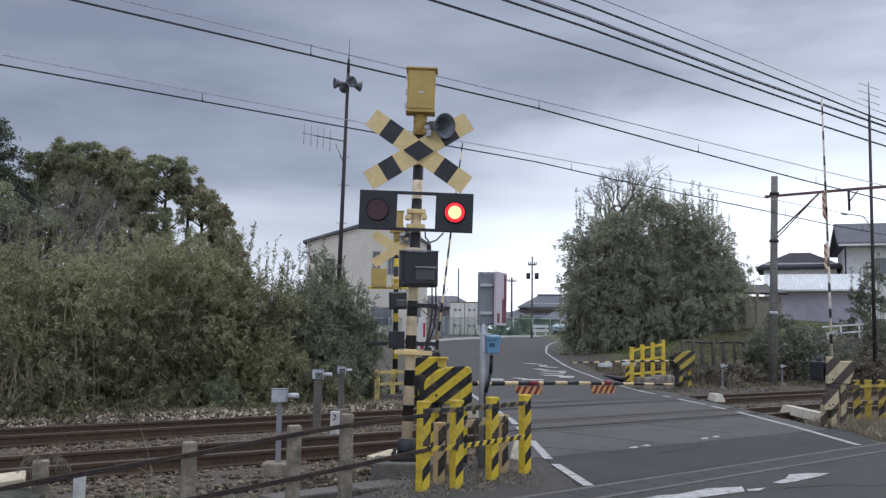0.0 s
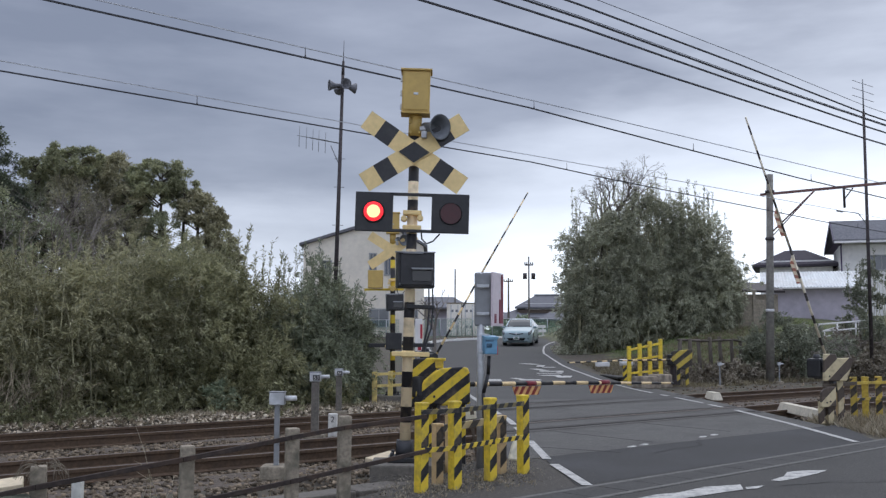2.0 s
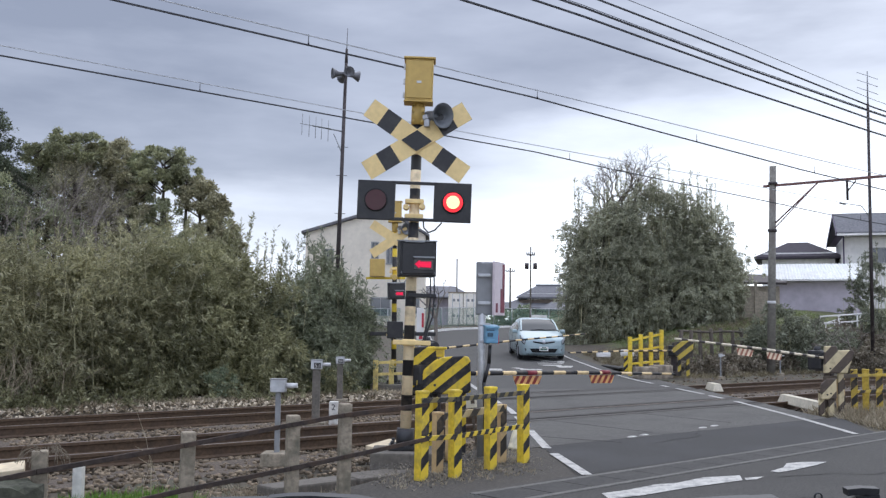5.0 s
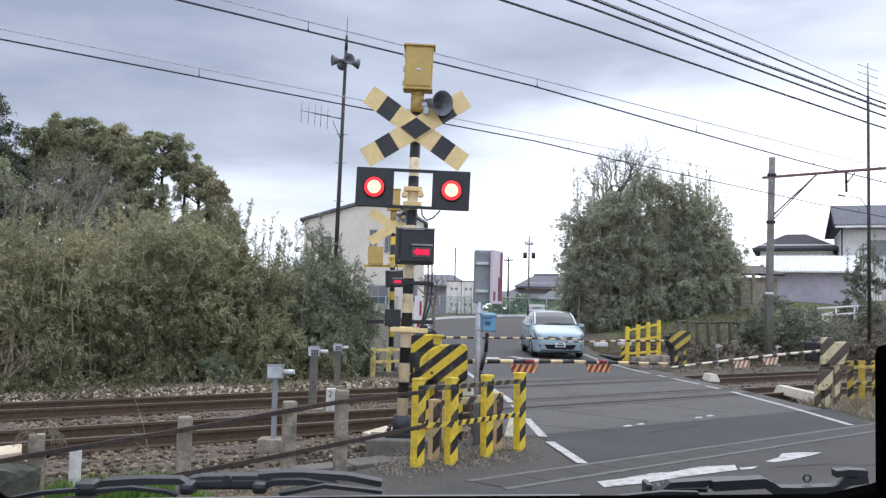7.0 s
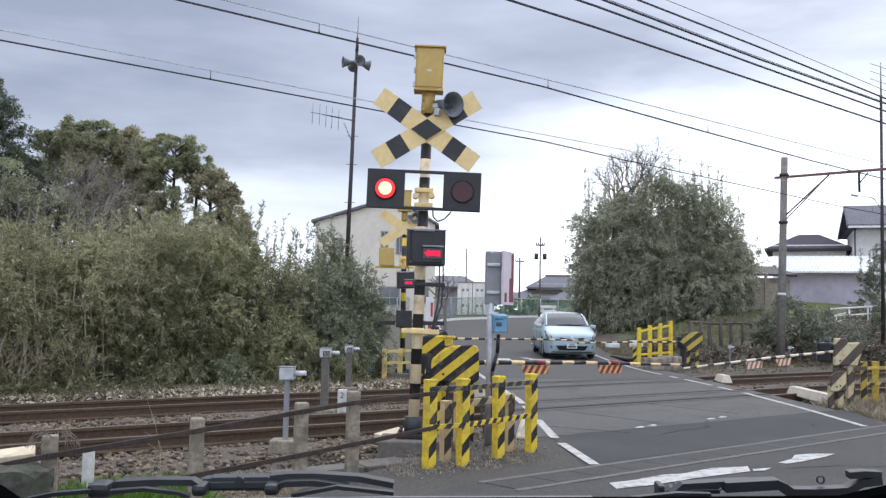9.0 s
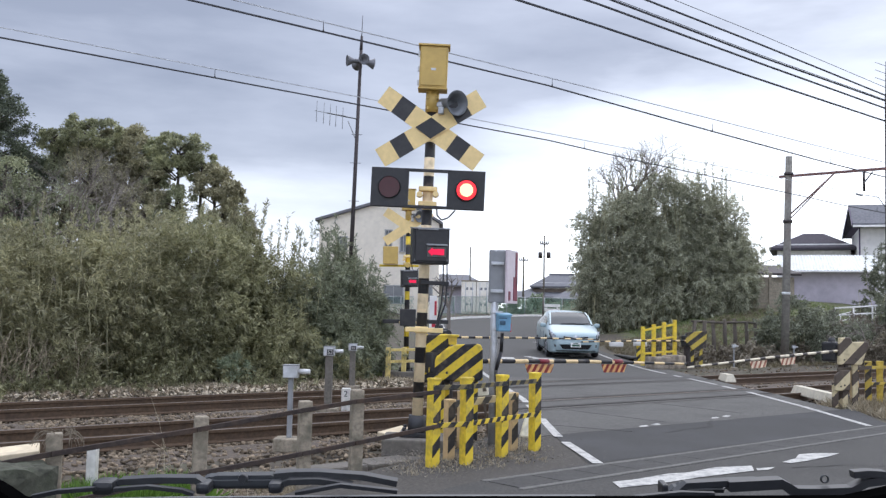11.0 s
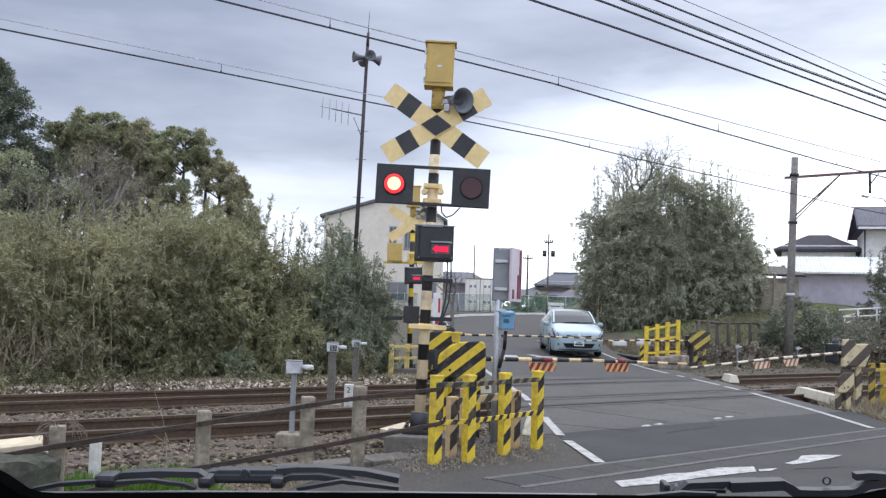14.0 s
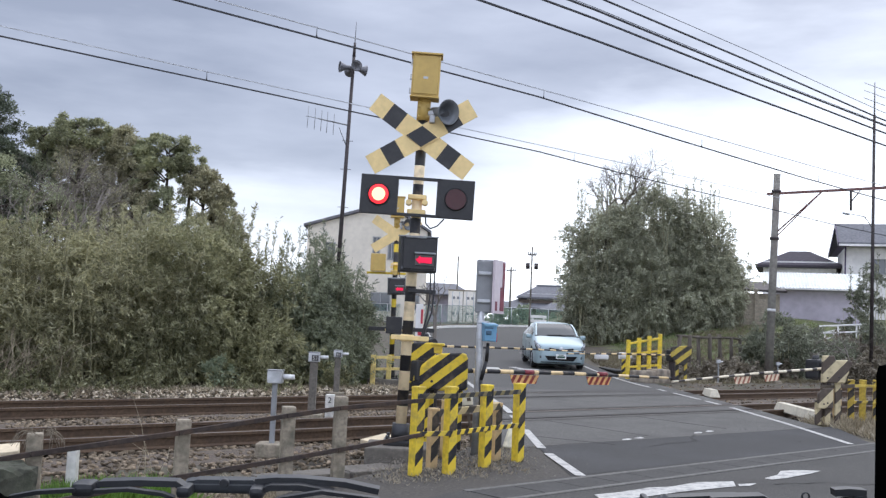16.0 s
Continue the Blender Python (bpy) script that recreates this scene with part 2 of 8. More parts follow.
M_DIRTY_POST = striped("dirty_yellow_and_black_post_bands", (-0.7, 0, 0.7), 0.2, (0.5, 0.36, 0.055), (0.03, 0.027, 0.022), 0.5, 0.0, 0.7, 0.7)
M_ARM_FADED = striped("faded_cream_and_brown_arm_bands", (1, 0, 0), 0.44, (0.74, 0.66, 0.5), (0.05, 0.042, 0.038), 0.64)
M_FLAG_FADED = striped("faded_flag_bands", (0.82, 0, -0.57), 0.11, (0.76, 0.62, 0.44), (0.34, 0.12, 0.07), 0.55)
M_SMOKED = mat("smoked_window", (0.01, 0.01, 0.012), 0.18, grain=0.05)
M_LENS = mat("dark_red_glass", (0.05, 0.005, 0.008), 0.2, grain=0.1, spec=0.4)
M_LAMP = glow("lit_red_lamp", (1.0, 0.02, 0.03), 1.5)
M_LAMPCORE = glow("lit_lamp_core", (1.0, 0.46, 0.21), 2.3)
M_LED = glow("lit_red_diodes", (0.9, 0.004, 0.07), 0.75)


# ---- mesh helpers ----
def bx(bm, sx, sy, sz, m=None, bevel=0.0, slot=0):
    """A box of that size about the origin of m, its edges rounded by bevel."""
    r = bmesh.ops.create_cube(bm, size=1.0)
    vs = r["verts"]
    bmesh.ops.scale(bm, vec=(sx, sy, sz), verts=vs)
    fs = list({f for v in vs for f in v.link_faces})
    if bevel > 0:
        es = list({e for v in vs for e in v.link_edges})
        rb = bmesh.ops.bevel(bm, geom=es, offset=bevel, segments=2, affect="EDGES", profile=0.6)
        vs = list({v for f in rb["faces"] for v in f.verts} | {v for v in vs if v.is_valid})
        fs = list({f for v in vs for f in v.link_faces})
    for f in fs:
        f.material_index = slot
    if m is not None:
        bmesh.ops.transform(bm, matrix=m, verts=vs)
    return vs


def cy(bm, r1, r2, h, m=None, seg=16, slot=0, caps=True):
    """A tapered round bar, from z = 0 to z = h of m."""
    r = bmesh.ops.create_cone(bm, cap_ends=caps, segments=seg, radius1=r1, radius2=r2, depth=h)
    vs = r["verts"]
    bmesh.ops.translate(bm, vec=(0, 0, h / 2), verts=vs)
    for f in {f for v in vs for f in v.link_faces}:
        f.material_index = slot
        f.smooth = len(f.verts) == 4
    if m is not None:
        bmesh.ops.transform(bm, matrix=m, verts=vs)
    return vs


def bar(bm, a, b, r1, r2=None, seg=8, slot=0):
    """A round bar from a to b."""
    a, b = Vector(a), Vector(b)
    d = b - a
    m = Matrix.Translation(a) @ d.to_track_quat("Z", "Y").to_matrix().to_4x4()
    return cy(bm, r1, r1 if r2 is None else r2, d.length, m, seg, slot)


def beam(bm, a, b, w, h, bevel=0.0, slot=0):
    """A square bar from a to b, h high and w thick."""
    a, b = Vector(a), Vector(b)
    d = b - a
    m = Matrix.Translation((a + b) / 2) @ d.to_track_quat("X", "Z").to_matrix().to_4x4()
    return bx(bm, d.length, w, h, m, bevel, slot)


def lathe(bm, profile, m=None, seg=24, slot=0):
    """A turned form: (radius, z) pairs about the z axis of m."""
    rings = []
    for r, z in profile:
        rings.append([bm.verts.new((r * math.cos(2 * math.pi * k / seg), r * math.sin(2 * math.pi * k / seg), z)) for k in range(seg)])
    for a, b in zip(rings, rings[1:]):
        for k in range(seg):
            f = bm.faces.new((a[k], a[(k + 1) % seg], b[(k + 1) % seg], b[k]))
            f.smooth, f.material_index = True, slot
    vs = [v for r in rings for v in r]
    if m is not None:
        bmesh.ops.transform(bm, matrix=m, verts=vs)
    return vs


def ribbon(bm, pts, w, h):
    """One square bar bent along a line of points, w thick and h high."""
    P = [Vector(p) for p in pts]
    rings = []
    for k, p in enumerate(P):
        d = (P[min(k + 1, len(P) - 1)] - P[max(k - 1, 0)]).normalized()
        s = d.cross(Vector((0, 0, 1)))
        s = s.normalized() if s.length > 1e-6 else Vector((1, 0, 0))
        t = s.cross(d)
        rings.append([bm.verts.new(p + s * a * w / 2 + t * b * h / 2) for a, b in ((-1, -1), (1, -1), (1, 1), (-1, 1))])
    for a, b in zip(rings, rings[1:]):
        for k in range(4):
            bm.faces.new((a[k], a[(k + 1) % 4], b[(k + 1) % 4], b[k]))
    bm.faces.new(rings[0])
    bm.faces.new(list(reversed(rings[-1])))
    bmesh.ops.recalc_face_normals(bm, faces=bm.faces)


def part(name, bm, material, parent=None, label="", m=None):
    """Links a bmesh as one mesh object, under a thing or a part if one is given."""
    me = bpy.data.meshes.new(name)
    bm.normal_update()
    bm.to_mesh(me)
    bm.free()
    for k in (material if isinstance(material, (list, tuple)) else [material]):
        me.materials.append(k)
    ob = new(name, me)
    ob.parent = parent
    if m is not None:
        ob.matrix_basis = m
    return tagged(ob, label)


def thing(name, m, label, category, group="", kind=""):
    """An empty at the base of a thing, which carries its parts."""
    ob = new(name)
    ob.empty_display_size = 0.1
    ob.matrix_basis = m
    return tagged(ob, label, category, group, kind)


def quads(name, pts, material, parent=None, label="", smooth=False):
    """A mesh out of an array of quads, n x 4 x 3."""
    pts = np.asarray(pts, dtype=np.float32)
    n = len(pts)
    me = bpy.data.meshes.new(name)
    me.vertices.add(n * 4)
    me.vertices.foreach_set("co", pts.reshape(-1))
    me.loops.add(n * 4)
    me.loops.foreach_set("vertex_index", np.arange(n * 4, dtype=np.int32))
    me.polygons.add(n)
    me.polygons.foreach_set("loop_start", np.arange(0, n * 4, 4, dtype=np.int32))
    me.update(calc_edges=True)
    me.materials.append(material)
    ob = new(name, me)
    ob.parent = parent
    return tagged(ob, label)


def B():
    return bmesh.new()


# ---- ground, road and tracks ----
def smooth(a, b, x):
    t = min(1.0, max(0.0, (x - a) / (b - a)))
    return t * t * (3 - 2 * t)


def rise(u):
    """The road climbs gently behind the crossing."""
    if u < 20:
        return 0.0
    return float(np.interp(u, [20, 26, 31.3, 36, 40.3, 43.8, 47.3, 50.8, 53.8, 57.8, 61.7, 66, 71, 78, 100, 400], [0, 0.02, 0.08, 0.24, 0.45, 0.62, 0.71, 0.85, 1.0, 1.17, 1.3, 1.5, 1.57, 1.7, 1.75, 2.0]))


TRACKS = (10.9, 14.25)


def terrain(x, y):
    """The height of the land."""
    u, v = x * U.x + y * U.y, x * V.x + y * V.y
    z = rise(u) * smooth(16.5, 24, y)
    z += 1.7 * smooth(6.6, 17, v) * smooth(18, 30, y) * smooth(24, 40, u)
    z += 0.5 * smooth(17.0, 20, y) * smooth(-1.0, -4.0, v) * smooth(10, 16, u)
    z += 4.0 * smooth(-8, -30, v) * smooth(26, 60, y)
    z -= 0.2 * smooth(8.6, 9.3, y) * (1 - smooth(15.9, 16.6, y))
    z -= 0.16 * (1 - smooth(5.0, 8.0, x)) * (1 - smooth(8, 9, y))
    return z


LEFT = [(-40, 1.5), (6, 1.5), (9.2, 1.47), (11, 1.33), (14.5, 1.34), (16.5, 1.33), (23.5, 0.94), (28.4, 0.76), (39, 0.37), (46, 0.1), (51, -0.12), (55, -0.2), (57.2, 0.05), (59, 0.5), (61.3, 1.3), (63.8, 3.6), (70, 7.5), (78, 12.6), (92, 22)]
RIGHT = [(-40, 5.75), (9, 5.7), (13.2, 5.75), (15.8, 5.9), (19.2, 5.98), (21.3, 5.9), (23.1, 5.78), (27.3, 5.5), (31, 5.48), (33.8, 5.4), (38.3, 5.22), (43.2, 5.3), (47, 5.5), (50.4, 5.87), (54, 6.35), (57, 6.95), (60, 7.7), (62.6, 8.7), (66, 11.2), (72, 17), (82, 27)]


def edge(pts, n):
    """n points evenly spread along a bent line of (u, v)."""
    p = np.array(pts, float)
    s = np.concatenate([[0], np.cumsum(np.hypot(*np.diff(p, axis=0).T))])
    q = np.linspace(0, 1, n)
    s /= s[-1]
    return np.stack([np.interp(q, s, p[:, 0]), np.interp(q, s, p[:, 1])], 1)


def ground_sheet():
    xs = np.unique(np.concatenate([[-1500, -700, -300, -140, -80, -50], np.arange(-36, 92, 1.0), [100, 120, 160, 260, 500, 900, 1800]]))
    ys = np.unique(np.concatenate([[-1500, -600, -200, -80, -40, -20], np.arange(-12, 4, 4.0), np.arange(4, 18, 0.4), np.arange(18, 96, 1.0), [110, 140, 200, 350, 700, 1800]]))
    me = bpy.data.meshes.new("ground")
    co = [(x, y, terrain(x, y) - 0.05 + 0.05 * noise.noise((x * 0.7, y * 0.7, 0))) for y in ys for x in xs]
    nx = len(xs)
    fs = [(j * nx + i, j * nx + i + 1, (j + 1) * nx + i + 1, (j + 1) * nx + i) for j in range(len(ys) - 1) for i in range(nx - 1)]
    me.from_pydata(co, [], fs)
    me.materials.append(M_SOIL)
    me.materials.append(M_GRASS)
    for f in me.polygons:
        f.use_smooth = True
        c = f.center
        u, v = c.x * U.x + c.y * U.y, c.x * V.x + c.y * V.y
        if (v > 8 and u > 33 and c.y > 19):
            f.material_index = 1
    tagged(new("ground", me), "soil with dry grass and weeds beside the railway", "ground", kind="structure")


def strip(name, left, right, n, lift, material, label, category):
    """A sheet between two bent lines of (u, v), following the land."""
    a, b = edge(left, n), edge(right, n)
    k = 5
    co, fs = [], []
    for p, q in zip(a, b):
        for i in range(k):
            w = p + (q - p) * i / (k - 1)
            P = U * w[0] + V * w[1]
            co.append((P.x, P.y, rise(w[0]) + lift))
    for j in range(n - 1):
        for i in range(k - 1):
            fs.append((j * k + i, j * k + i + 1, (j + 1) * k + i + 1, (j + 1) * k + i))
    me = bpy.data.meshes.new(name)
    me.from_pydata(co, [], fs)
    me.materials.append(material)
    for f in me.polygons:
        f.use_smooth = True
    ob = new(name, me)
    return tagged(ob, label, category, kind="structure")


def road_lines():
    wide_l = [(u, v - 0.45) for u, v in LEFT]
    wide_r = [(u, v + 0.45) for u, v in RIGHT]
    strip("road", wide_l, wide_r, 120, 0.0, M_ROAD, "grey asphalt road curving away behind the crossing", "road")
    # edge lines: breaks where the rails and the gutter cross
    def line(pts, u0, u1, w, name="road_line"):
        p = edge(pts, 900)
        p = p[(p[:, 0] >= u0) & (p[:, 0] <= u1)]
        d = np.gradient(p, axis=0)
        d /= np.linalg.norm(d, axis=1)[:, None]
        nrm = np.stack([d[:, 1], -d[:, 0]], 1) * w / 2
        step = max(1, len(p) // 60)
        idx = list(range(0, len(p), step))
        if idx[-1] != len(p) - 1:
            idx.append(len(p) - 1)
        co, fs = [], []
        for i in idx:
            for s in (-1, 1):
                q = p[i] + s * nrm[i]
                P = U * q[0] + V * q[1]
                co.append((P.x, P.y, rise(q[0]) + 0.013))
        for j in range(len(idx) - 1):
            fs.append((2 * j, 2 * j + 1, 2 * j + 3, 2 * j + 2))
        me = bpy.data.meshes.new(name)
        me.from_pydata(co, [], fs)
        me.materials.append(M_PAINT)
        tagged(new(name, me), "worn white road edge line on asphalt", "road marking", "road edge lines", "structure")
    for u0, u1 in ((9.1, 10.75), (11.1, 13.2), (13.6, 15.2), (15.6, 17.2), (17.8, 19.6), (20.5, 54)):
        line(LEFT, u0, u1, 0.105)
    line(LEFT, 54, 92, 0.26)
    for u0, u1 in ((13.1, 19.15), (19.7, 20.72), (20.92, 22.95), (23.45, 24.1), (24.7, 80)):
        line(RIGHT, u0, u1, 0.1)


def track(y):
    """Two rails of 1.067 m gauge on sleepers, from far left to far right; only the heads show in the crossing."""
    for side, yy in (("near", y - 0.5335), ("far", y + 0.5335)):
        bm = B()
        prof = [(-0.062, -0.153), (0.062, -0.153), (0.062, -0.142), (0.012, -0.122), (0.009, -0.045), (0.032, -0.036), (0.032, -0.004), (0.028, 0), (-0.028, 0), (-0.032, -0.004), (-0.032, -0.036), (-0.009, -0.045), (-0.012, -0.122), (-0.062, -0.142)]
        xs = [-90, 220]
        rings = [[bm.verts.new((x, yy + a, b + 0.004)) for a, b in prof] for x in xs]
        for k in range(len(prof)):
            f = bm.faces.new((rings[0][k], rings[0][(k + 1) % len(prof)], rings[1][(k + 1) % len(prof)], rings[1][k]))
            f.material_index = 1 if k == 7 else 0
        bmesh.ops.recalc_face_normals(bm, faces=bm.faces)
        ob = part("rail", bm, [M_RUST, M_RAILTOP])
        tagged(ob, "rusty steel railway rail with a worn head", "rail", "railway rails", "structure")


def deck_x(y, side):
    """Where the paved crossing begins (side 0) and ends (side 1) at a distance y."""
    v = 0.85 if side == 0 else 6.35
    # point of the line v = const at that y
    u = (y + v * 0.636) / 0.772
    return 0.636 * u + 0.772 * v


def crossing_deck():
    """Asphalt between and beside the rails, in strips that leave a flangeway along each rail."""
    cuts = [7.95]
    for y in TRACKS:
        cuts += [y - 0.5335 - 0.045, y - 0.5335 + 0.12, y + 0.5335 - 0.12, y + 0.5335 + 0.045]
    cuts.append(17.3)
    deck = tagged(new("crossing_deck"), "worn asphalt level crossing surface between the rails", "crossing deck", kind="structure")
    for a, b in ((0, 1), (2, 3), (4, 5), (6, 7), (8, 9)):
        y0, y1 = cuts[a], cuts[b]
        bm = B()
        co = [(deck_x(y0, 0), y0), (deck_x(y0, 1), y0), (deck_x(y1, 1), y1), (deck_x(y1, 0), y1)]
        top = [bm.verts.new((x, y, 0.008)) for x, y in co]
        bot = [bm.verts.new((x, y, -0.25)) for x, y in co]
        bm.faces.new(top)
        for k in range(4):
            bm.faces.new((top[k], bot[k], bot[(k + 1) % 4], top[(k + 1) % 4]))
        bmesh.ops.recalc_face_normals(bm, faces=bm.faces)
        part("panel", bm, M_DECK, deck)
    # darker strips beside the flangeways, so that the groove lines read wider
    dark = mat("dark_strip_asphalt", (0.034, 0.029, 0.025), 0.85, grain=0.5, scale=25, bump=0.006, stain=0.7, stain_scale=3, stain_color=(0.07, 0.062, 0.055))
    rng = np.random.default_rng(21)
    for k in range(1, 9):
        a, way = cuts[k], -1 if k % 2 else 1
        bm = B()
        x0, x1 = deck_x(a, 0), deck_x(a, 1)
        near, far = [], []
        for i in range(25):
            x = x0 + (x1 - x0) * i / 24
            near.append(bm.verts.new((x, a, 0.0115)))
            far.append(bm.verts.new((x, a + way * (0.13 + 0.05 * rng.random()), 0.0115)))
        for i in range(24):
            bm.faces.new((near[i], near[i + 1], far[i + 1], far[i]) if way > 0 else (far[i], far[i + 1], near[i + 1], near[i]))
        part("edge_strip", bm, dark, deck)


M_PALE = mat("pale_gravel", (0.42, 0.36, 0.27), 0.95, grain=0.2, scale=20, island=0.5)


def ballast():
    """Stone beds either side of the crossing, with loose stones on top."""
    rng = np.random.default_rng(4)
    for name, x_of, x_end in (("left", lambda y: deck_x(y, 0) - 0.02, -60.0), ("right", lambda y: deck_x(y, 1) + 0.02, 150.0)):
        bm = B()
        ys = np.linspace(8.2, 17.0, 45)
        rows = []
        for y in ys:
            h = -0.17
            h -= 0.2 * smooth(9.7, 8.3, y) + 0.15 * smooth(15.6, 16.9, y)
            h += 0.02 * math.sin(y * 9)
            x0 = x_of(y)
            row = []
            for k in range(60):
                x = x0 + (x_end - x0) * (k / 59) ** 1.8
                row.append(bm.verts.new((x, y, h + 0.04 * noise.noise((x * 2.1, y * 2.1, 3)))))
            rows.append(row)
        for a, b in zip(rows, rows[1:]):
            for k in range(59):
                f = bm.faces.new((a[k], a[k + 1], b[k + 1], b[k]))
                f.smooth = True
        bmesh.ops.recalc_face_normals(bm, faces=bm.faces)
        tagged(part("ballast_bed", bm, M_BED), "brown crushed stone ballast bed under the rails", "ballast", kind="stuff")
    # loose stones: squashed eight-cornered lumps
    base = np.array([(x, y, z) for x in (-1, 1) for y in (-1, 1) for z in (-1, 1)], float)
    faces = np.array([(0, 1, 3, 2), (4, 6, 7, 5), (0, 4, 5, 1), (2, 3, 7, 6), (0, 2, 6, 4), (1, 5, 7, 3)])
    n = 42000
    y = 8.2 + 8.6 * rng.random(n)
    xr = rng.random(n)
    left = rng.random(n) < 0.8
    x = np.where(left, (0.85 * 0.772 + (y + 0.85 * 0.636) / 0.772 * 0.636) - 0.1 - 14 * xr ** 1.2, (6.35 * 0.772 + (y + 6.35 * 0.636) / 0.772 * 0.636) + 0.1 + 26 * xr)
    # some lie on the soil before the near track
    low = rng.random(n) < 0.16
    x = np.where(low, 0.3 + 6.2 * rng.random(n), x)
    y = np.where(low, 7.0 + 1.3 * rng.random(n), y)
    h = -0.165 - 0.2 * np.clip((9.7 - y) / 1.4, 0, 1) - 0.15 * np.clip((y - 15.6) / 1.3, 0, 1)
    h = np.maximum(h, np.array([terrain(a, b) for a, b in zip(x, y)]) - 0.04)
    size = 0.012 + 0.024 * rng.random(n) ** 1.6
    v = base[None] * size[:, None, None] * (0.15 + 1.2 * rng.random((n, 8, 3)))
    ang = rng.random(n) * 6.283
    c, s = np.cos(ang)[:, None], np.sin(ang)[:, None]
    vx, vy = v[:, :, 0] * c - v[:, :, 1] * s, v[:, :, 0] * s + v[:, :, 1] * c
    v = np.stack([vx + x[:, None], vy + y[:, None], v[:, :, 2] * 0.75 + h[:, None]], 2)
    me = bpy.data.meshes.new("ballast_stones")
    me.vertices.add(n * 8)
    me.vertices.foreach_set("co", v.astype(np.float32).reshape(-1))
    idx = (faces[None] + (np.arange(n) * 8)[:, None, None]).astype(np.int32).reshape(-1)
    me.loops.add(len(idx))
    me.loops.foreach_set("vertex_index", idx)
    me.polygons.add(n * 6)
    me.polygons.foreach_set("loop_start", np.arange(0, n * 24, 4, dtype=np.int32))
    me.update(calc_edges=True)
    me.materials.append(M_STONE)
    tagged(new("ballast_stones", me), "loose brown and grey ballast stones between the rails", "ballast", kind="stuff")


def pale_gravel():
    """Pale chips and litter along the far edge of the ballast."""
    rng = np.random.default_rng(9)
    n = 15000
    p = np.stack([-1 + 14 * rng.random(n), 15.75 + 1.5 * rng.random(n) ** 0.9, np.full(n, -0.1)], 1)
    p[:, 2] = [terrain(a, b) - 0.03 for a, b in zip(p[:, 0], p[:, 1])]
    s = 0.02 + 0.035 * rng.random((n, 1))
    a = rng.random((n, 1)) * 6.283
    d = np.concatenate([np.cos(a), np.sin(a), rng.normal(size=(n, 1)) * 0.5], 1) * s
    e = np.concatenate([-np.sin(a), np.cos(a), rng.normal(size=(n, 1)) * 0.5], 1) * s * 0.6
    q = np.stack([p - d, p - e, p + d, p + e + [0, 0, 0.02]], 1)
    tagged(quads("pale_litter", q, M_PALE), "pale gravel chips and dead leaves beside the track", "gravel", kind="stuff")


M_LITTER = mat("dead_leaf_litter", (0.16, 0.14, 0.11), 0.95, grain=0.3, scale=25, island=0.7)
M_CHIP = mat("grey_grit", (0.15, 0.14, 0.125), 0.95, grain=0.3, scale=40, island=0.5)


def scattered(name, n, corners, spread, size, material, label, seed):
    """Flat scraps lying about on the ground inside a four-cornered stretch, thinning out past its edge."""
    rng = np.random.default_rng(seed)
    a, b, c, d = (np.array(q, float) for q in corners)
    s, t = rng.random((n, 1)), rng.random((n, 1))
    p = (a * (1 - s) + b * s) * (1 - t) + (d * (1 - s) + c * s) * t + rng.normal(size=(n, 2)) * spread
    z = np.array([max(terrain(x, y) - 0.02, 0.006 if y < 8.2 and x > 5.0 else -9) for x, y in p])
    k = size * (0.4 + rng.random((n, 1)) ** 2)
    an = rng.random((n, 1)) * 6.283
    e = np.concatenate([np.cos(an), np.sin(an), rng.normal(size=(n, 1)) * 0.35], 1) * k
    f = np.concatenate([-np.sin(an), np.cos(an), rng.normal(size=(n, 1)) * 0.35], 1) * k * 0.45
    p = np.concatenate([p, z[:, None] + k * 0.35], 1)
    tagged(quads(name, np.stack([p - e, p - f, p + e, p + f], 1), material), label, "litter", kind="stuff")


def sleepers():
    bm = B()
    bx(bm, 0.22, 2.1, 0.14, None, 0.008)
    me = bpy.data.meshes.new("sleeper")
    bm.to_mesh(me)
    bm.free()
    me.materials.append(M_SLEEPER)
    for y in TRACKS:
        for k in range(-20, 60):
            x = k * 0.68 + 0.1
            if deck_x(y, 0) - 0.9 < x < deck_x(y, 1) + 0.9:
                continue
            ob = new("sleeper", me)
            ob.location = (x, y, -0.25)
            tagged(ob, "weathered railway sleeper in the ballast", "sleeper", "track sleepers", "structure")


M_GUTTER = mat("gutter_concrete", (0.042, 0.04, 0.037), 0.9, grain=0.3, scale=30, bump=0.004, stain=0.5, stain_scale=3, stain_color=(0.062, 0.06, 0.055))
M_CONCLIGHT = mat("gutter_rim_concrete", (0.115, 0.11, 0.1), 0.9, grain=0.3, scale=20, stain=0.5, stain_scale=3, stain_color=(0.09, 0.085, 0.08))


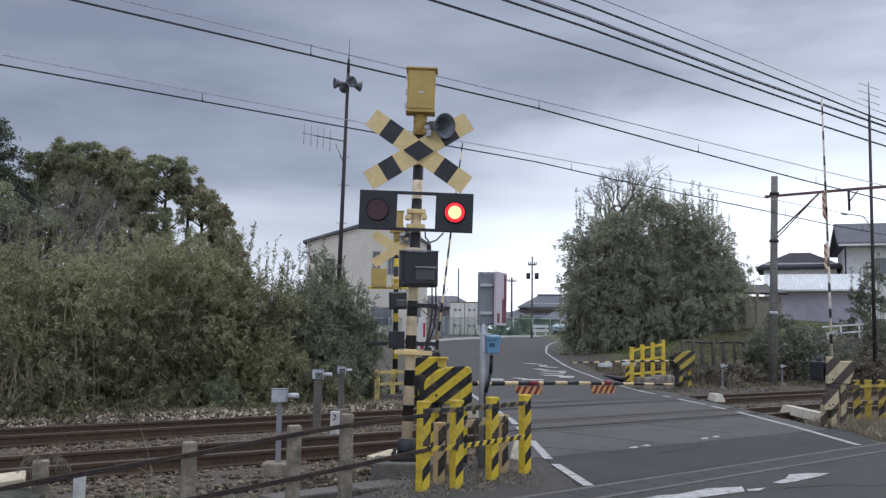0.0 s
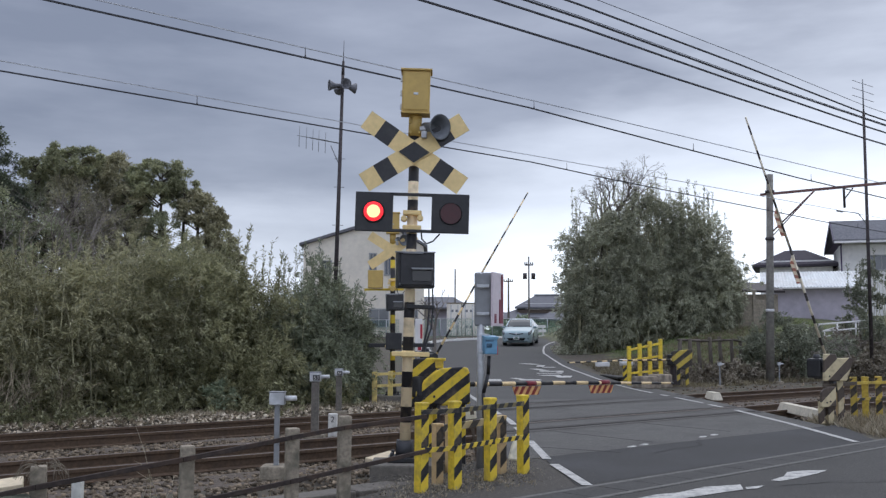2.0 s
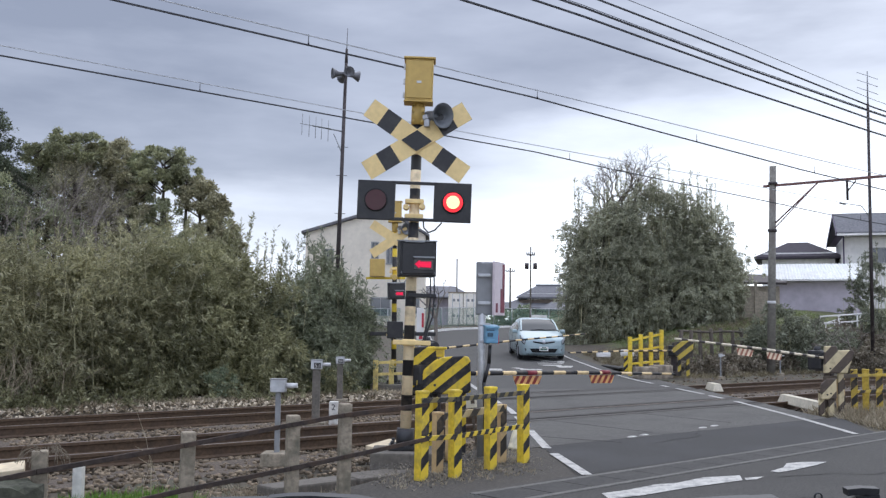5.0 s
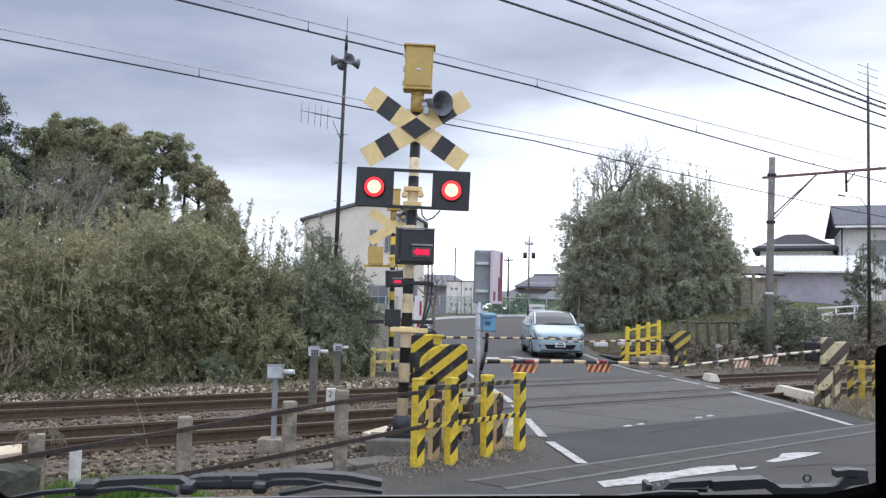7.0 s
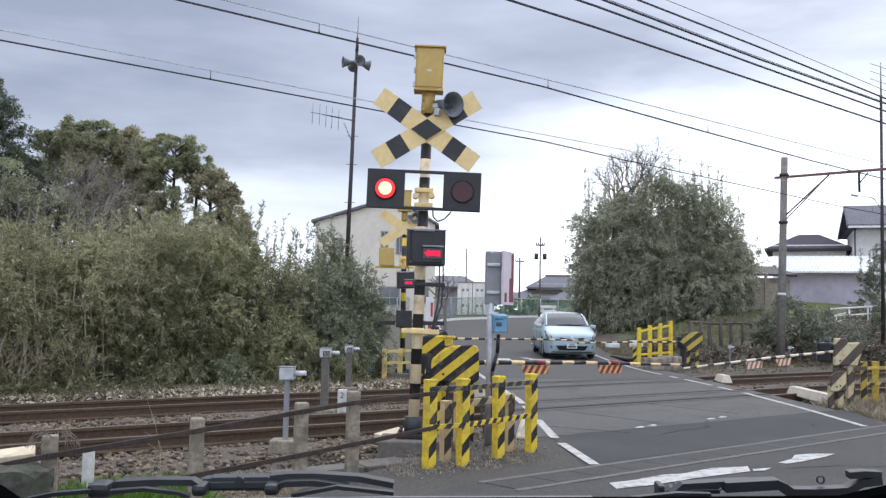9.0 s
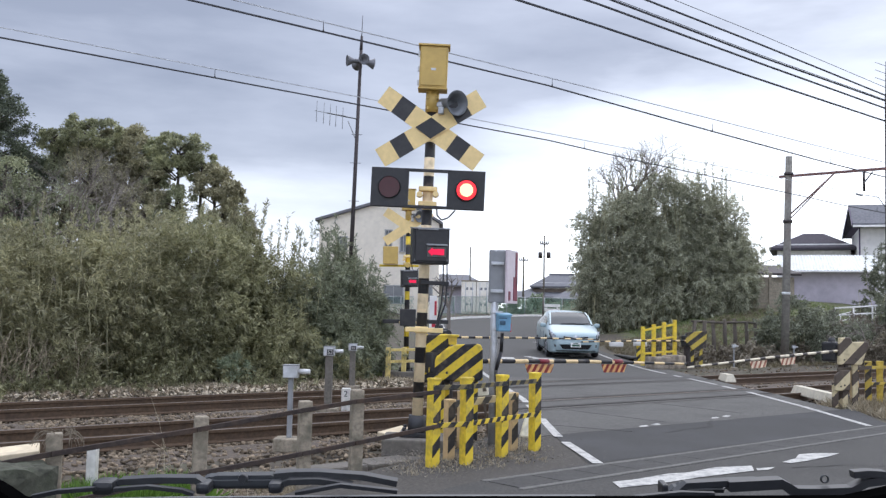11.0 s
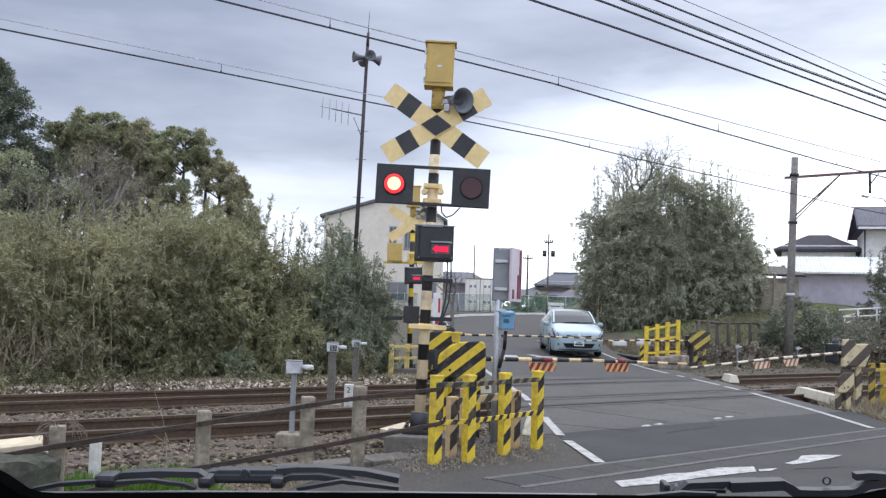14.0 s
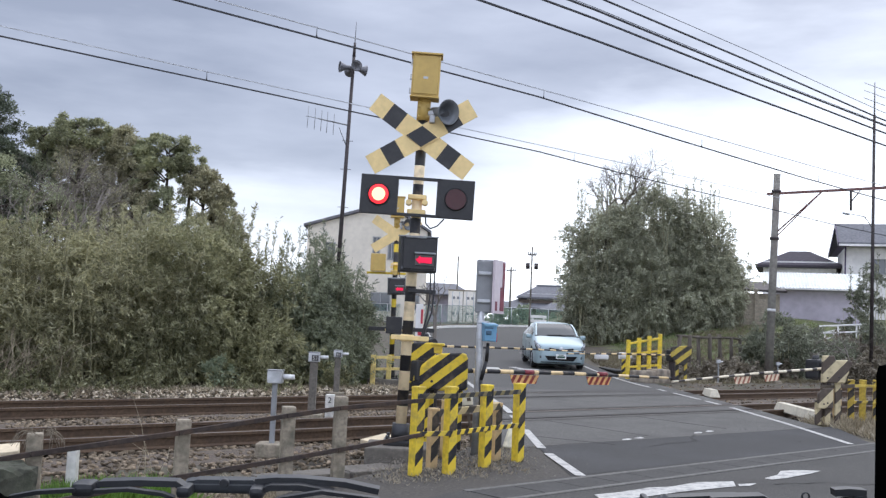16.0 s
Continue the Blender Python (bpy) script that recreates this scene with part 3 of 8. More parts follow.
def paved_corner():
    """The asphalt before the crossing, its gutter with two concrete rims, the stop line and cats' eyes."""
    bm = B()
    co = [(-30, -20), (40, -20), (40, 6.1), (22, 6.25), (12.6, 6.35), (7.6, 6.3), (5.3, 6.05), (2.5, 5.2), (-30, 4.6)]
    vs = [bm.verts.new((x, y, 0.004)) for x, y in co]
    bm.faces.new(vs)
    tagged(part("pavement", bm, M_ASPHALT), "dark grey asphalt apron before the crossing", "pavement", kind="structure")
    bm = B()
    co = [(6.9, 6.2), (13.2, 6.4), (15.2, 7.97), (8.25, 7.97)]
    bm.faces.new([bm.verts.new((x, y, 0.0065)) for x, y in co])
    tagged(part("asphalt_patch", bm, mat("fresh_asphalt", (0.034, 0.033, 0.032), 0.92, grain=0.25, scale=90, bump=0.003, stain=0.3, stain_scale=0.7, stain_color=(0.075, 0.075, 0.08))),
           "darker patch of newer asphalt before the rails", "road patch", kind="structure")
    bm = B()
    co = [(2.3, 5.0), (5.3, 5.5), (7.3, 6.1), (8.3, 7.2), (8.75, 7.96), (9.4, 8.9), (8.2, 8.7), (6.6, 7.7), (5.2, 7.1), (4.2, 6.7), (2.6, 5.7)]
    bm.faces.new([bm.verts.new((x, y, 0.001)) for x, y in co])
    tagged(part("verge", bm, mat("dusty_verge", (0.062, 0.055, 0.046), 0.95, grain=0.4, scale=30, bump=0.012, stain=0.6, stain_scale=2.5, stain_color=(0.05, 0.045, 0.04))), "dusty grey verge round the guard posts", "verge", kind="structure")
    for k, (a, b) in enumerate((((5.4, 6.02), (16, 6.5)), ((5.4, 5.58), (16, 6.1)))):
        bm = B()
        beam(bm, (*a, 0.0), (*b, 0.0), 0.07, 0.03, 0.008)
        tagged(part("gutter_rim", bm, M_CONCLIGHT), "pale concrete rim of a road gutter", "gutter", "gutter rims", "structure")
    n = 20
    cover = tagged(new("gutter_cover"), "dark worn concrete covers over the road gutter", "gutter cover", kind="structure")
    bm = B()
    bx(bm, 0.52, 0.36, 0.03, None, 0.006)
    me = bpy.data.meshes.new("slab")
    bm.to_mesh(me)
    bm.free()
    me.materials.append(M_GUTTER)
    for k in range(n):
        ob = new("slab", me)
        ob.parent = cover
        x = 5.7 + 0.53 * k
        ob.matrix_basis = pose(x, 5.81 + (x - 5.4) * 0.047, -0.004, 0, 0, 2.7)
    for cs in ([(6.3, 5.4), (6.14, 5.18), (6.53, 5.13), (7.16, 5.14), (7.91, 5.09), (8.16, 5.28), (7.76, 5.41), (7.3, 5.36), (7.05, 5.42), (6.6, 5.38)], [(8.64, 5.25), (9.0, 5.32), (9.3, 5.46), (9.55, 5.42), (9.77, 5.27), (9.47, 5.21), (8.95, 5.16), (8.65, 5.16)], [(8.05, 5.16), (8.28, 5.1), (8.06, 5.04), (7.95, 5.08)]):
        bm = B()
        bm.faces.new([bm.verts.new((x, y, 0.01)) for x, y in cs])
        bmesh.ops.recalc_face_normals(bm, faces=bm.faces)
        tagged(part("stop_line", bm, M_PAINT), "worn white stop line painted on the asphalt", "road marking", "stop line dashes", "structure")
    for a, b in (((10.7, 10.2), (10.62, 8.2)), ((8.95, 8.8), (9.35, 7.7)), ((12.9, 10.2), (12.75, 8.4))):
        bm = B()
        beam(bm, (*a, 0.004), (*b, 0.004), 0.035, 0.012)
        tagged(part("asphalt_joint", bm, M_GUTTER), "dark joint in the crossing asphalt", "asphalt joint", "asphalt joints", "structure")
    bm = B()
    lathe(bm, [(0.001, 0.022), (0.05, 0.018), (0.085, 0.004), (0.09, 0.0)], None, 16)
    bmesh.ops.scale(bm, vec=(1.25, 0.5, 0.55), verts=bm.verts)
    me = bpy.data.meshes.new("road_stud")
    bm.to_mesh(me)
    bm.free()
    me.materials.append(M_PAINT)
    for x, y in ((9.96, 8.02), (10.27, 8.07), (11.75, 8.19), (12.12, 8.25)):
        ob = new("road_stud", me)
        ob.matrix_basis = pose(x, y, 0.006, 0, 0, 10)
        tagged(ob, "small worn white stud on the asphalt", "road stud", "road studs")


def bend_kerb():
    """A low white kerb along the outside of the bend."""
    p = edge(LEFT, 900)
    p = p[(p[:, 0] >= 56) & (p[:, 0] <= 90)][::12]
    co, fs = [], []
    for u, v in p:
        P, Q = U * u + V * v, U * (u + 0.1) + V * (v - 0.16)
        z = rise(u)
        co += [(P.x, P.y, z - 0.1), (P.x, P.y, z + 0.13), (Q.x, Q.y, z + 0.13), (Q.x, Q.y, z - 0.1)]
    for k in range(len(p) - 1):
        for i in range(3):
            fs.append((4 * k + i, 4 * k + i + 1, 4 * k + i + 5, 4 * k + i + 4))
    me = bpy.data.meshes.new("kerb")
    me.from_pydata(co, [], fs)
    me.materials.append(mat("white_kerb_paint", (0.72, 0.71, 0.68), 0.8, grain=0.1, scale=6, stain=0.4, stain_scale=1.5, stain_color=(0.4, 0.39, 0.36)))
    tagged(new("kerb", me), "low white kerb along the outside of the bend", "kerb", kind="structure")


bend_kerb()


def cracks():
    """Thin dark cracks and tar seams wandering over the asphalt."""
    rng = np.random.default_rng(33)
    for (x, y, a, n) in ((9.6, 7.4, 8, 14), (11.6, 9.6, 35, 12), (13.4, 12.5, 20, 12), (8.4, 5.0, -4, 12), (15.5, 15.6, 50, 10), (10.9, 12.6, 15, 9), (12.2, 6.9, 25, 12), (7.4, 4.3, 30, 9)):
        bm = B()
        pts, h = [], math.radians(a)
        for k in range(n):
            pts.append((x, y))
            h += rng.normal() * 0.3
            x += 0.16 * math.cos(h)
            y += 0.16 * math.sin(h)
        L, R = [], []
        for k, (px, py) in enumerate(pts):
            w = 0.006 + 0.008 * rng.random()
            L.append(bm.verts.new((px, py - w, 0.0135)))
            R.append(bm.verts.new((px, py + w, 0.0135)))
        for k in range(n - 1):
            bm.faces.new((L[k], L[k + 1], R[k + 1], R[k]))
        tagged(part("asphalt_crack", bm, M_GUTTER), "thin dark crack in the worn asphalt", "crack", "asphalt cracks", "structure")


ground_sheet()
road_lines()
for y in TRACKS:
    track(y)
crossing_deck()
ballast()
pale_gravel()
sleepers()
paved_corner()
cracks()
scattered("leaf_litter", 5200, ((4.6, 6.5), (6.9, 6.75), (8.6, 8.7), (6.4, 8.1)), 0.13, 0.013, M_LITTER, "dead leaves and straw round the guard posts", 61)
scattered("grit", 8000, ((4.0, 6.2), (7.0, 6.5), (8.7, 8.6), (6.0, 8.2)), 0.22, 0.007, M_CHIP, "grey grit on the dusty verge", 62)
scattered("leaf_litter", 900, ((14.6, 7.2), (18.5, 7.0), (18.5, 8.2), (15.4, 7.9)), 0.1, 0.02, M_LITTER, "dead grass litter beside the barrier posts", 63)


# ---- crossing signals ----
def blink_lamp(parent, x, z, r):
    """A red lens in a hood; the lit lamp behind it comes to the front when it burns."""
    bm = B()
    cy(bm, r * 1.16, r * 1.1, 0.022, pose(x, -0.128, z, 90, 0, 0), 28)
    lens = part("lens", bm, M_LENS, parent, "dark red glass lens")
    bm = B()
    lathe(bm, [(r * 1.2, 0.0), (r * 1.24, 0.03), (r * 1.2, 0.06), (r * 1.16, 0.06)], pose(x, -0.1, z, 90, 0, 0), 28)
    part("lens_rim", bm, M_BLACKP, parent)
    bm = B()
    lathe(bm, [(0.001, 0.012), (r * 0.5, 0.011), (r * 0.7, 0.008)], pose(0, 0, 0, 90, 0, 0), 28, 1)
    lathe(bm, [(r * 0.7, 0.008), (r * 0.93, 0.005), (r * 1.04, 0.0)], pose(0, 0, 0, 90, 0, 0), 28, 0)
    lamp = part("lamp", bm, [M_LAMP, M_LAMPCORE], parent, "lit red warning lamp")
    lamp.matrix_basis = pose(x, -0.153, z)
    return lamp


def arrow_box(parent, x, z, w, h, seed):
    """A black direction display turned a little aside, with a lipped top, a visor over its window and a glowing arrow."""
    m = pose(x, -0.16, z, 0, -1.5, 9)
    bm = B()
    bx(bm, w, 0.2, h, m, 0.014)
    bx(bm, w * 0.86, 0.03, h * 0.86, m @ pose(0, -0.11, 0), 0.008)
    body = part("direction_display", bm, M_BLACKP, parent, "black train direction display box")
    bm = B()
    bx(bm, w * 0.52, 0.012, h * 0.3, m @ pose(w * 0.14, -0.126, -h * 0.17), 0.003)
    part("window", bm, M_SMOKED, body)
    bm = B()
    bx(bm, w * 0.56, 0.1, 0.01, m @ pose(w * 0.14, -0.165, h * 0.02, 10), 0.002)
    part("visor", bm, M_GREY, body, "grey metal visor")
    bm = B()
    bx(bm, w * 1.02, 0.24, 0.014, m @ pose(0, -0.012, h * 0.5, 5), 0.003)
    bx(bm, w * 0.55, 0.02, 0.016, m @ pose(-w * 0.1, -0.135, h * 0.45), 0.003)
    part("lid", bm, M_GREY, body, "worn grey metal lid")
    for k in (-1, 1):
        bm = B()
        cy(bm, 0.014, 0.012, 0.015, m @ pose(k * w * 0.42, -0.1, -h * 0.4, 90), 8)
        part("screw", bm, M_GREY, body)
    bm = B()
    k = w / 0.39
    pts = [(-0.085, 0), (-0.04, 0.042), (-0.03, 0.028), (0.085, 0.032), (0.085, -0.032), (-0.03, -0.028), (-0.04, -0.042)]
    top = [bm.verts.new((a * k, -0.004, b * k)) for a, b in pts]
    bm.faces.new(top)
    bm.faces.new([bm.verts.new((a * k, 0.0, b * k)) for a, b in reversed(pts)])
    arrow = part("arrow", bm, M_LED, body, "red glowing arrow")
    arrow.matrix_basis = pose(x + 0.07, -0.305, z - h * 0.17)
    return arrow


def banded_board(bm, cuts, w, t):
    """One flat board along x, cut into painted bands; (x, slot of the band that begins there)."""
    rings = [[bm.verts.new((x, y, z)) for y, z in ((-t / 2, -w / 2), (-t / 2, w / 2), (t / 2, w / 2), (t / 2, -w / 2))] for x, _ in cuts]
    for (a, b), (_, slot) in zip(zip(rings, rings[1:]), cuts):
        for k in range(4):
            bm.faces.new((a[k], a[(k + 1) % 4], b[(k + 1) % 4], b[k])).material_index = slot
    bm.faces.new(rings[0])
    bm.faces.new(list(reversed(rings[-1])))
    bmesh.ops.recalc_face_normals(bm, faces=bm.faces)


def crossbuck(parent, z, y, painted=True):
    for k, turn in enumerate((33.5, -33.5)):
        bm = B()
        p = 1 if painted else 0
        banded_board(bm, [(-0.63, 0), (-0.45, p), (-0.27, 0), (0.27, p), (0.45, 0), (0.63, 0)], 0.215, 0.012)
        part("crossbuck_board", bm, [M_CREAM, M_BLACKP], parent, "cream and black crossbuck board" if painted else "yellow back of a crossbuck board", pose(0, y - 0.014 * k, z, 0, turn, 0))
    if painted:
        bm = B()
        a = [bm.verts.new((x, -0.004, zz)) for x, zz in ((-0.165, 0), (0, 0.115), (0.165, 0), (0, -0.115))]
        b = [bm.verts.new((v.co.x, 0.004, v.co.z)) for v in a]
        bm.faces.new(a)
        bm.faces.new(list(reversed(b)))
        for k in range(4):
            bm.faces.new((a[k], b[k], b[(k + 1) % 4], a[(k + 1) % 4]))
        bmesh.ops.recalc_face_normals(bm, faces=bm.faces)
        part("centre_plate", bm, M_BLACKP, parent, "black diamond plate", pose(0, y - 0.026, z))


M_FARPOLE = striped("yellow_and_black_pole_bands", (0, 0, 1), 0.42, YELLOW, BLACK, 0.45, 0.1)


def signal_pole(m, h, full=True):
    s = thing("crossing_signal", m, "cream and black banded level crossing signal with crossbuck and red lamps", "crossing signal", "crossing signals")
    bm = B()
    cy(bm, 0.058, 0.055, h, None, 20)
    part("pole", bm, M_POLE_BANDS if full else M_FARPOLE, s)
    bm = B()
    bx(bm, 0.34, 0.34, 0.05, pose(0, 0, 0.025), 0.01)
    cy(bm, 0.1, 0.09, 0.22, None, 20)
    for a in (-1, 1):
        for b in (-1, 1):
            cy(bm, 0.02, 0.02, 0.05, pose(a * 0.13, b * 0.13, 0.05), 6)
    part("base_plate", bm, M_BLACKP, s)
    crossbuck(s, 3.27 if full else 3.3, -0.09, full)
    bm = B()
    bx(bm, 0.1, 0.07, 0.16, pose(0, -0.045, 3.3), 0.01)
    part("bracket", bm, M_CREAM, s)
    # instrument box on the top
    bm = B()
    bx(bm, 0.3, 0.2, 0.46, pose(0, -0.04, 3.93), 0.012)
    box = part("instrument_box", bm, M_OCHRE, s, "ochre enamelled instrument box")
    bm = B()
    bx(bm, 0.34, 0.24, 0.022, pose(0, -0.045, 4.165), 0.006)
    part("lid", bm, M_OCHRE, box)
    bm = B()
    bx(bm, 0.315, 0.22, 0.015, pose(0, -0.04, 3.695), 0.004)
    part("floor_plate", bm, M_OCHRE, box)
    bm = B()
    bx(bm, 0.265, 0.012, 0.41, pose(0, -0.144, 3.93), 0.005)
    part("door", bm, M_OCHRE, box)
    bm = B()
    bx(bm, 0.05, 0.006, 0.025, pose(0.0, -0.153, 3.9), 0.002)
    part("maker_plate", bm, M_STEEL, box)
    for k in (-0.17, -0.02, 0.14):
        bm = B()
        bx(bm, 0.02, 0.03, 0.06, pose(-0.16, -0.1, 3.93 + k), 0.004)
        part("clasp", bm, M_STEEL, box)
    bm = B()
    cy(bm, 0.072, 0.072, 0.26, pose(0, 0, 3.46), 16)
    bx(bm, 0.14, 0.13, 0.05, pose(0, 0, 3.62), 0.01)
    bx(bm, 0.12, 0.12, 0.03, pose(0, 0, 3.5), 0.008)
    part("neck", bm, M_OCHRE, s)
    # lamp board
    bm = B()
    for side in (-1, 1):
        bx(bm, 0.4, 0.05, 0.42, pose(side * 0.405, -0.11, 2.615), 0.008)
    bx(bm, 0.5, 0.05, 0.03, pose(0, -0.11, 2.81), 0.004)
    bx(bm, 0.5, 0.05, 0.03, pose(0, -0.11, 2.42), 0.004)
    if full:
        part("lamp_board", bm, M_BLACKP, s, "black lamp backboard with a white-edged frame")
    else:
        bm.free()
    lamps = [blink_lamp(s, side * 0.41, 2.615, 0.1) for side in (-1, 1)] if full else []
    bm = B()
    for z in (2.62, 2.46):
        bx(bm, 0.2, 0.15, 0.05, pose(0, -0.03, z), 0.012)
    cy(bm, 0.035, 0.03, 0.09, pose(0.085, -0.08, 2.56, 90), 10)
    cy(bm, 0.035, 0.03, 0.09, pose(-0.085, -0.08, 2.55, 90), 10)
    part("clamp", bm, M_CREAM, s)
    bm = B()
    p = [Vector((0.1, -0.1, 2.44)), Vector((0.11, -0.09, 2.34)), Vector((0.16, -0.09, 2.29)), Vector((0.23, -0.09, 2.32)), Vector((0.3, -0.1, 2.4))]
    for a, b in zip(p, p[1:]):
        bar(bm, a, b, 0.008, seg=6)
    part("cable", bm, M_WIRE, s)
    arrow = arrow_box(s, 0.05, 2.0 if full else 2.11, 0.39, 0.38, 1)
    if full:
        bm = B()
        bx(bm, 0.3, 0.05, 0.045, pose(0.12, -0.05, 1.62), 0.008)
        part("cable_arm", bm, M_BLACKP, s)
        for x, x2 in ((0.2, 0.17), (0.24, 0.19)):
            bm = B()
            ribbon(bm, [(x, -0.08, 1.82), (x + 0.01, -0.08, 1.62), (x, -0.08, 1.4), (x2, -0.07, 1.24), (x2 - 0.02, -0.06, 1.14)], 0.016, 0.016)
            part("cable", bm, M_WIRE, s)
    # horn loudspeaker
    bm = B()
    mm = pose(0.185, -0.1, 3.55) @ pose(0, 0, 0, 98, 0, 36) @ Matrix.Scale(0.88, 4)
    lathe(bm, [(0.001, -0.16), (0.05, -0.16), (0.062, -0.15), (0.062, -0.05), (0.07, 0.0), (0.105, 0.1), (0.15, 0.16), (0.156, 0.168), (0.15, 0.172), (0.1, 0.11), (0.05, 0.02), (0.03, 0.0), (0.001, 0.0)], mm, 28)
    hornp = part("horn", bm, mat("horn_grey", (0.16, 0.17, 0.18), 0.5, 0.2, grain=0.12, scale=20), s, "dark grey horn loudspeaker")
    bm = B()
    beam(bm, (0, 0, 3.54), (0.17, -0.08, 3.55), 0.05, 0.05, 0.008)
    bx(bm, 0.06, 0.06, 0.08, pose(0.1, -0.12, 3.46), 0.01)
    part("horn_bracket", bm, M_STEEL, hornp)
    bm = B()
    bx(bm, 0.4, 0.05, 0.05, pose(0.03, -0.09, 1.12), 0.008)
    bx(bm, 0.14, 0.15, 0.07, pose(0, -0.02, 1.12), 0.012)
    part("cross_bar", bm, M_CREAM, s)
    return s, lamps, arrow


near_signal, near_lamps, near_arrow = signal_pole(place(-0.28, 10.25, 0.1, 0, 1.5), 3.75)
far_signal, _, far_arrow = signal_pole(place(-0.87, 21.98, 0.1, 0, -0.3), 3.68, False)
tagged(far_signal, "yellow and black banded crossing signal seen from behind")


def far_extras():
    """Cases and a cross arm on the far signal."""
    bm = B()
    bx(bm, 0.34, 0.2, 0.4, pose(-0.39, -0.1, 2.64), 0.015)
    part("relay_case", bm, M_OCHRE, far_signal, "ochre relay case")
    bm = B()
    bx(bm, 0.9, 0.05, 0.05, pose(-0.2, 0, 2.41), 0.006)
    part("case_arm", bm, M_YELLOW, far_signal)
    bm = B()
    bx(bm, 0.36, 0.22, 0.38, pose(0.03, -0.12, 1.23), 0.015)
    part("switch_case", bm, M_BLACKP, far_signal)
    bm = B()
    bx(bm, 1.5, 0.07, 0.09, pose(0.2, 0.02, 1.14), 0.01)
    part("cross_arm", bm, M_BLACKP, far_signal, "black horizontal cross arm")
    bm = B()
    cy(bm, 0.06, 0.06, 0.1, pose(0, -0.1, 2.42, 90), 12)
    part("round_cap", bm, M_OCHRE, far_signal)


far_extras()


def signal_footing(v, u, w, d, h, z=-0.1):
    bm = B()
    bx(bm, w, d, h, pose(0, 0, h / 2), 0.02)
    tagged(part("signal_footing", bm, M_CONCDARK, None, "", place(v, u, z)), "weathered concrete footing block under a crossing signal", "concrete block", "signal footings")


signal_footing(-0.25, 10.25, 0.75, 0.7, 0.2)
signal_footing(-0.87, 21.98, 1.0, 0.9, 0.42, -0.3)


# ---- barriers ----
M_REFLECT = mat("red_reflector", (0.2, 0.02, 0.03), 0.5)


def barrier(m, arm_len, pivot_z, arm_side, label, hood_size=0.62, flags=(0.35, 0.72), set_back=0.0, thick=0.027, bands=True, arm_paint=M_ARM_BANDS, flag_paint=M_FLAG):
    """A barrier machine with a striped guard plate, and an arm that swings up about its pivot; the arm points along local x."""
    g = thing("crossing_barrier", m, label, "crossing barrier", "crossing barriers")
    bm = B()
    bx(bm, 0.3, 0.28, 0.12, pose(set_back, 0, 0.06), 0.015)
    bx(bm, 0.13, 0.13, pivot_z - 0.2, pose(set_back, 0, (pivot_z - 0.1) / 2), 0.02)
    if set_back:
        bx(bm, set_back, 0.12, 0.12, pose(set_back / 2, 0, pivot_z - 0.15), 0.01)
    part("pedestal", bm, M_DARKPOLE, g)
    bm = B()
    bx(bm, 0.26, 0.26, 0.34, pose(0, 0, pivot_z - 0.02), 0.04)
    cy(bm, 0.11, 0.11, 0.16, pose(0, -0.12, pivot_z, 90), 20)
    part("machine", bm, M_BLACKP, g, "black barrier drive housing")
    bm = B()
    cy(bm, 0.07, 0.05, 0.12, pose(0, 0, pivot_z + 0.1), 16)
    part("cap", bm, M_BLACKP, g)
    bm = B()
    L = arm_len
    s = arm_side
    bar(bm, (0.12 * s, 0, 0), (L * 0.5 * s, 0, 0), thick, thick * 0.88, 12)
    bar(bm, (L * 0.5 * s, 0, 0), (L * s, 0, -0.03), thick * 0.86, thick * 0.6, 12)
    arm = part("arm", bm, arm_paint, g, "banded barrier arm")
    arm.matrix_basis = pose(0, -0.22, pivot_z)
    bm = B()
    bx(bm, 0.42, 0.1, 0.14, pose(-0.1 * s, 0, 0), 0.02)
    bx(bm, 0.2, 0.14, 0.24, pose(-0.34 * s, 0, -0.02), 0.03)
    part("counterweight", bm, M_BLACKP, arm)
    for k, f in enumerate(flags):
        bm = B()
        x = L * f * s
        w = 0.25
        top = [(-w, 0.0), (w, 0.0), (w * 0.8, -0.105), (-w * 0.8, -0.105)]
        vs = [bm.verts.new((x + a, 0.0, b - 0.035)) for a, b in top]
        ws = [bm.verts.new((x + a, 0.008, b - 0.035)) for a, b in top]
        bm.faces.new(vs)
        bm.faces.new(list(reversed(ws)))
        for i in range(4):
            bm.faces.new((vs[i], ws[i], ws[(i + 1) % 4], vs[(i + 1) % 4]))
        bmesh.ops.recalc_face_normals(bm, faces=bm.faces)
        part("warning_flag", bm, flag_paint, arm, "red and yellow striped warning flag" if bands else "faded red and cream striped warning flag")
    for f in flags if bands else ():
        bm = B()
        cy(bm, 0.03, 0.03, 0.16, pose(L * (f + 0.015) * s - 0.08, 0, 0, 0, 90, 0), 12)
        part("reflector", bm, M_REFLECT, arm, "dull red reflector band")
    return g, arm


WAY_X = 39.5
near_left_gate, near_left_arm = barrier(place(0.02, 11.2, 0.0, WAY_X), 4.25, 0.86, 1, "yellow and black barrier machine with its arm lowered", flags=(0.309, 0.635))
near_right_gate, near_right_arm = barrier(pose(15.72, 8.6, 0.02, 0, 0, 3), 4.7, 0.9, -1, "black barrier machine with a striped arm swinging down", flags=(0.41, 0.6), set_back=0.42, thick=0.023, bands=False, arm_paint=M_ARM_FADED, flag_paint=M_FLAG_FADED)
far_left_gate, far_left_arm = barrier(pose(14.33, 17.55, 0.05, 0, 0, 0), 5.3, 0.9, 1, "black barrier machine with a striped arm swinging down", flags=())
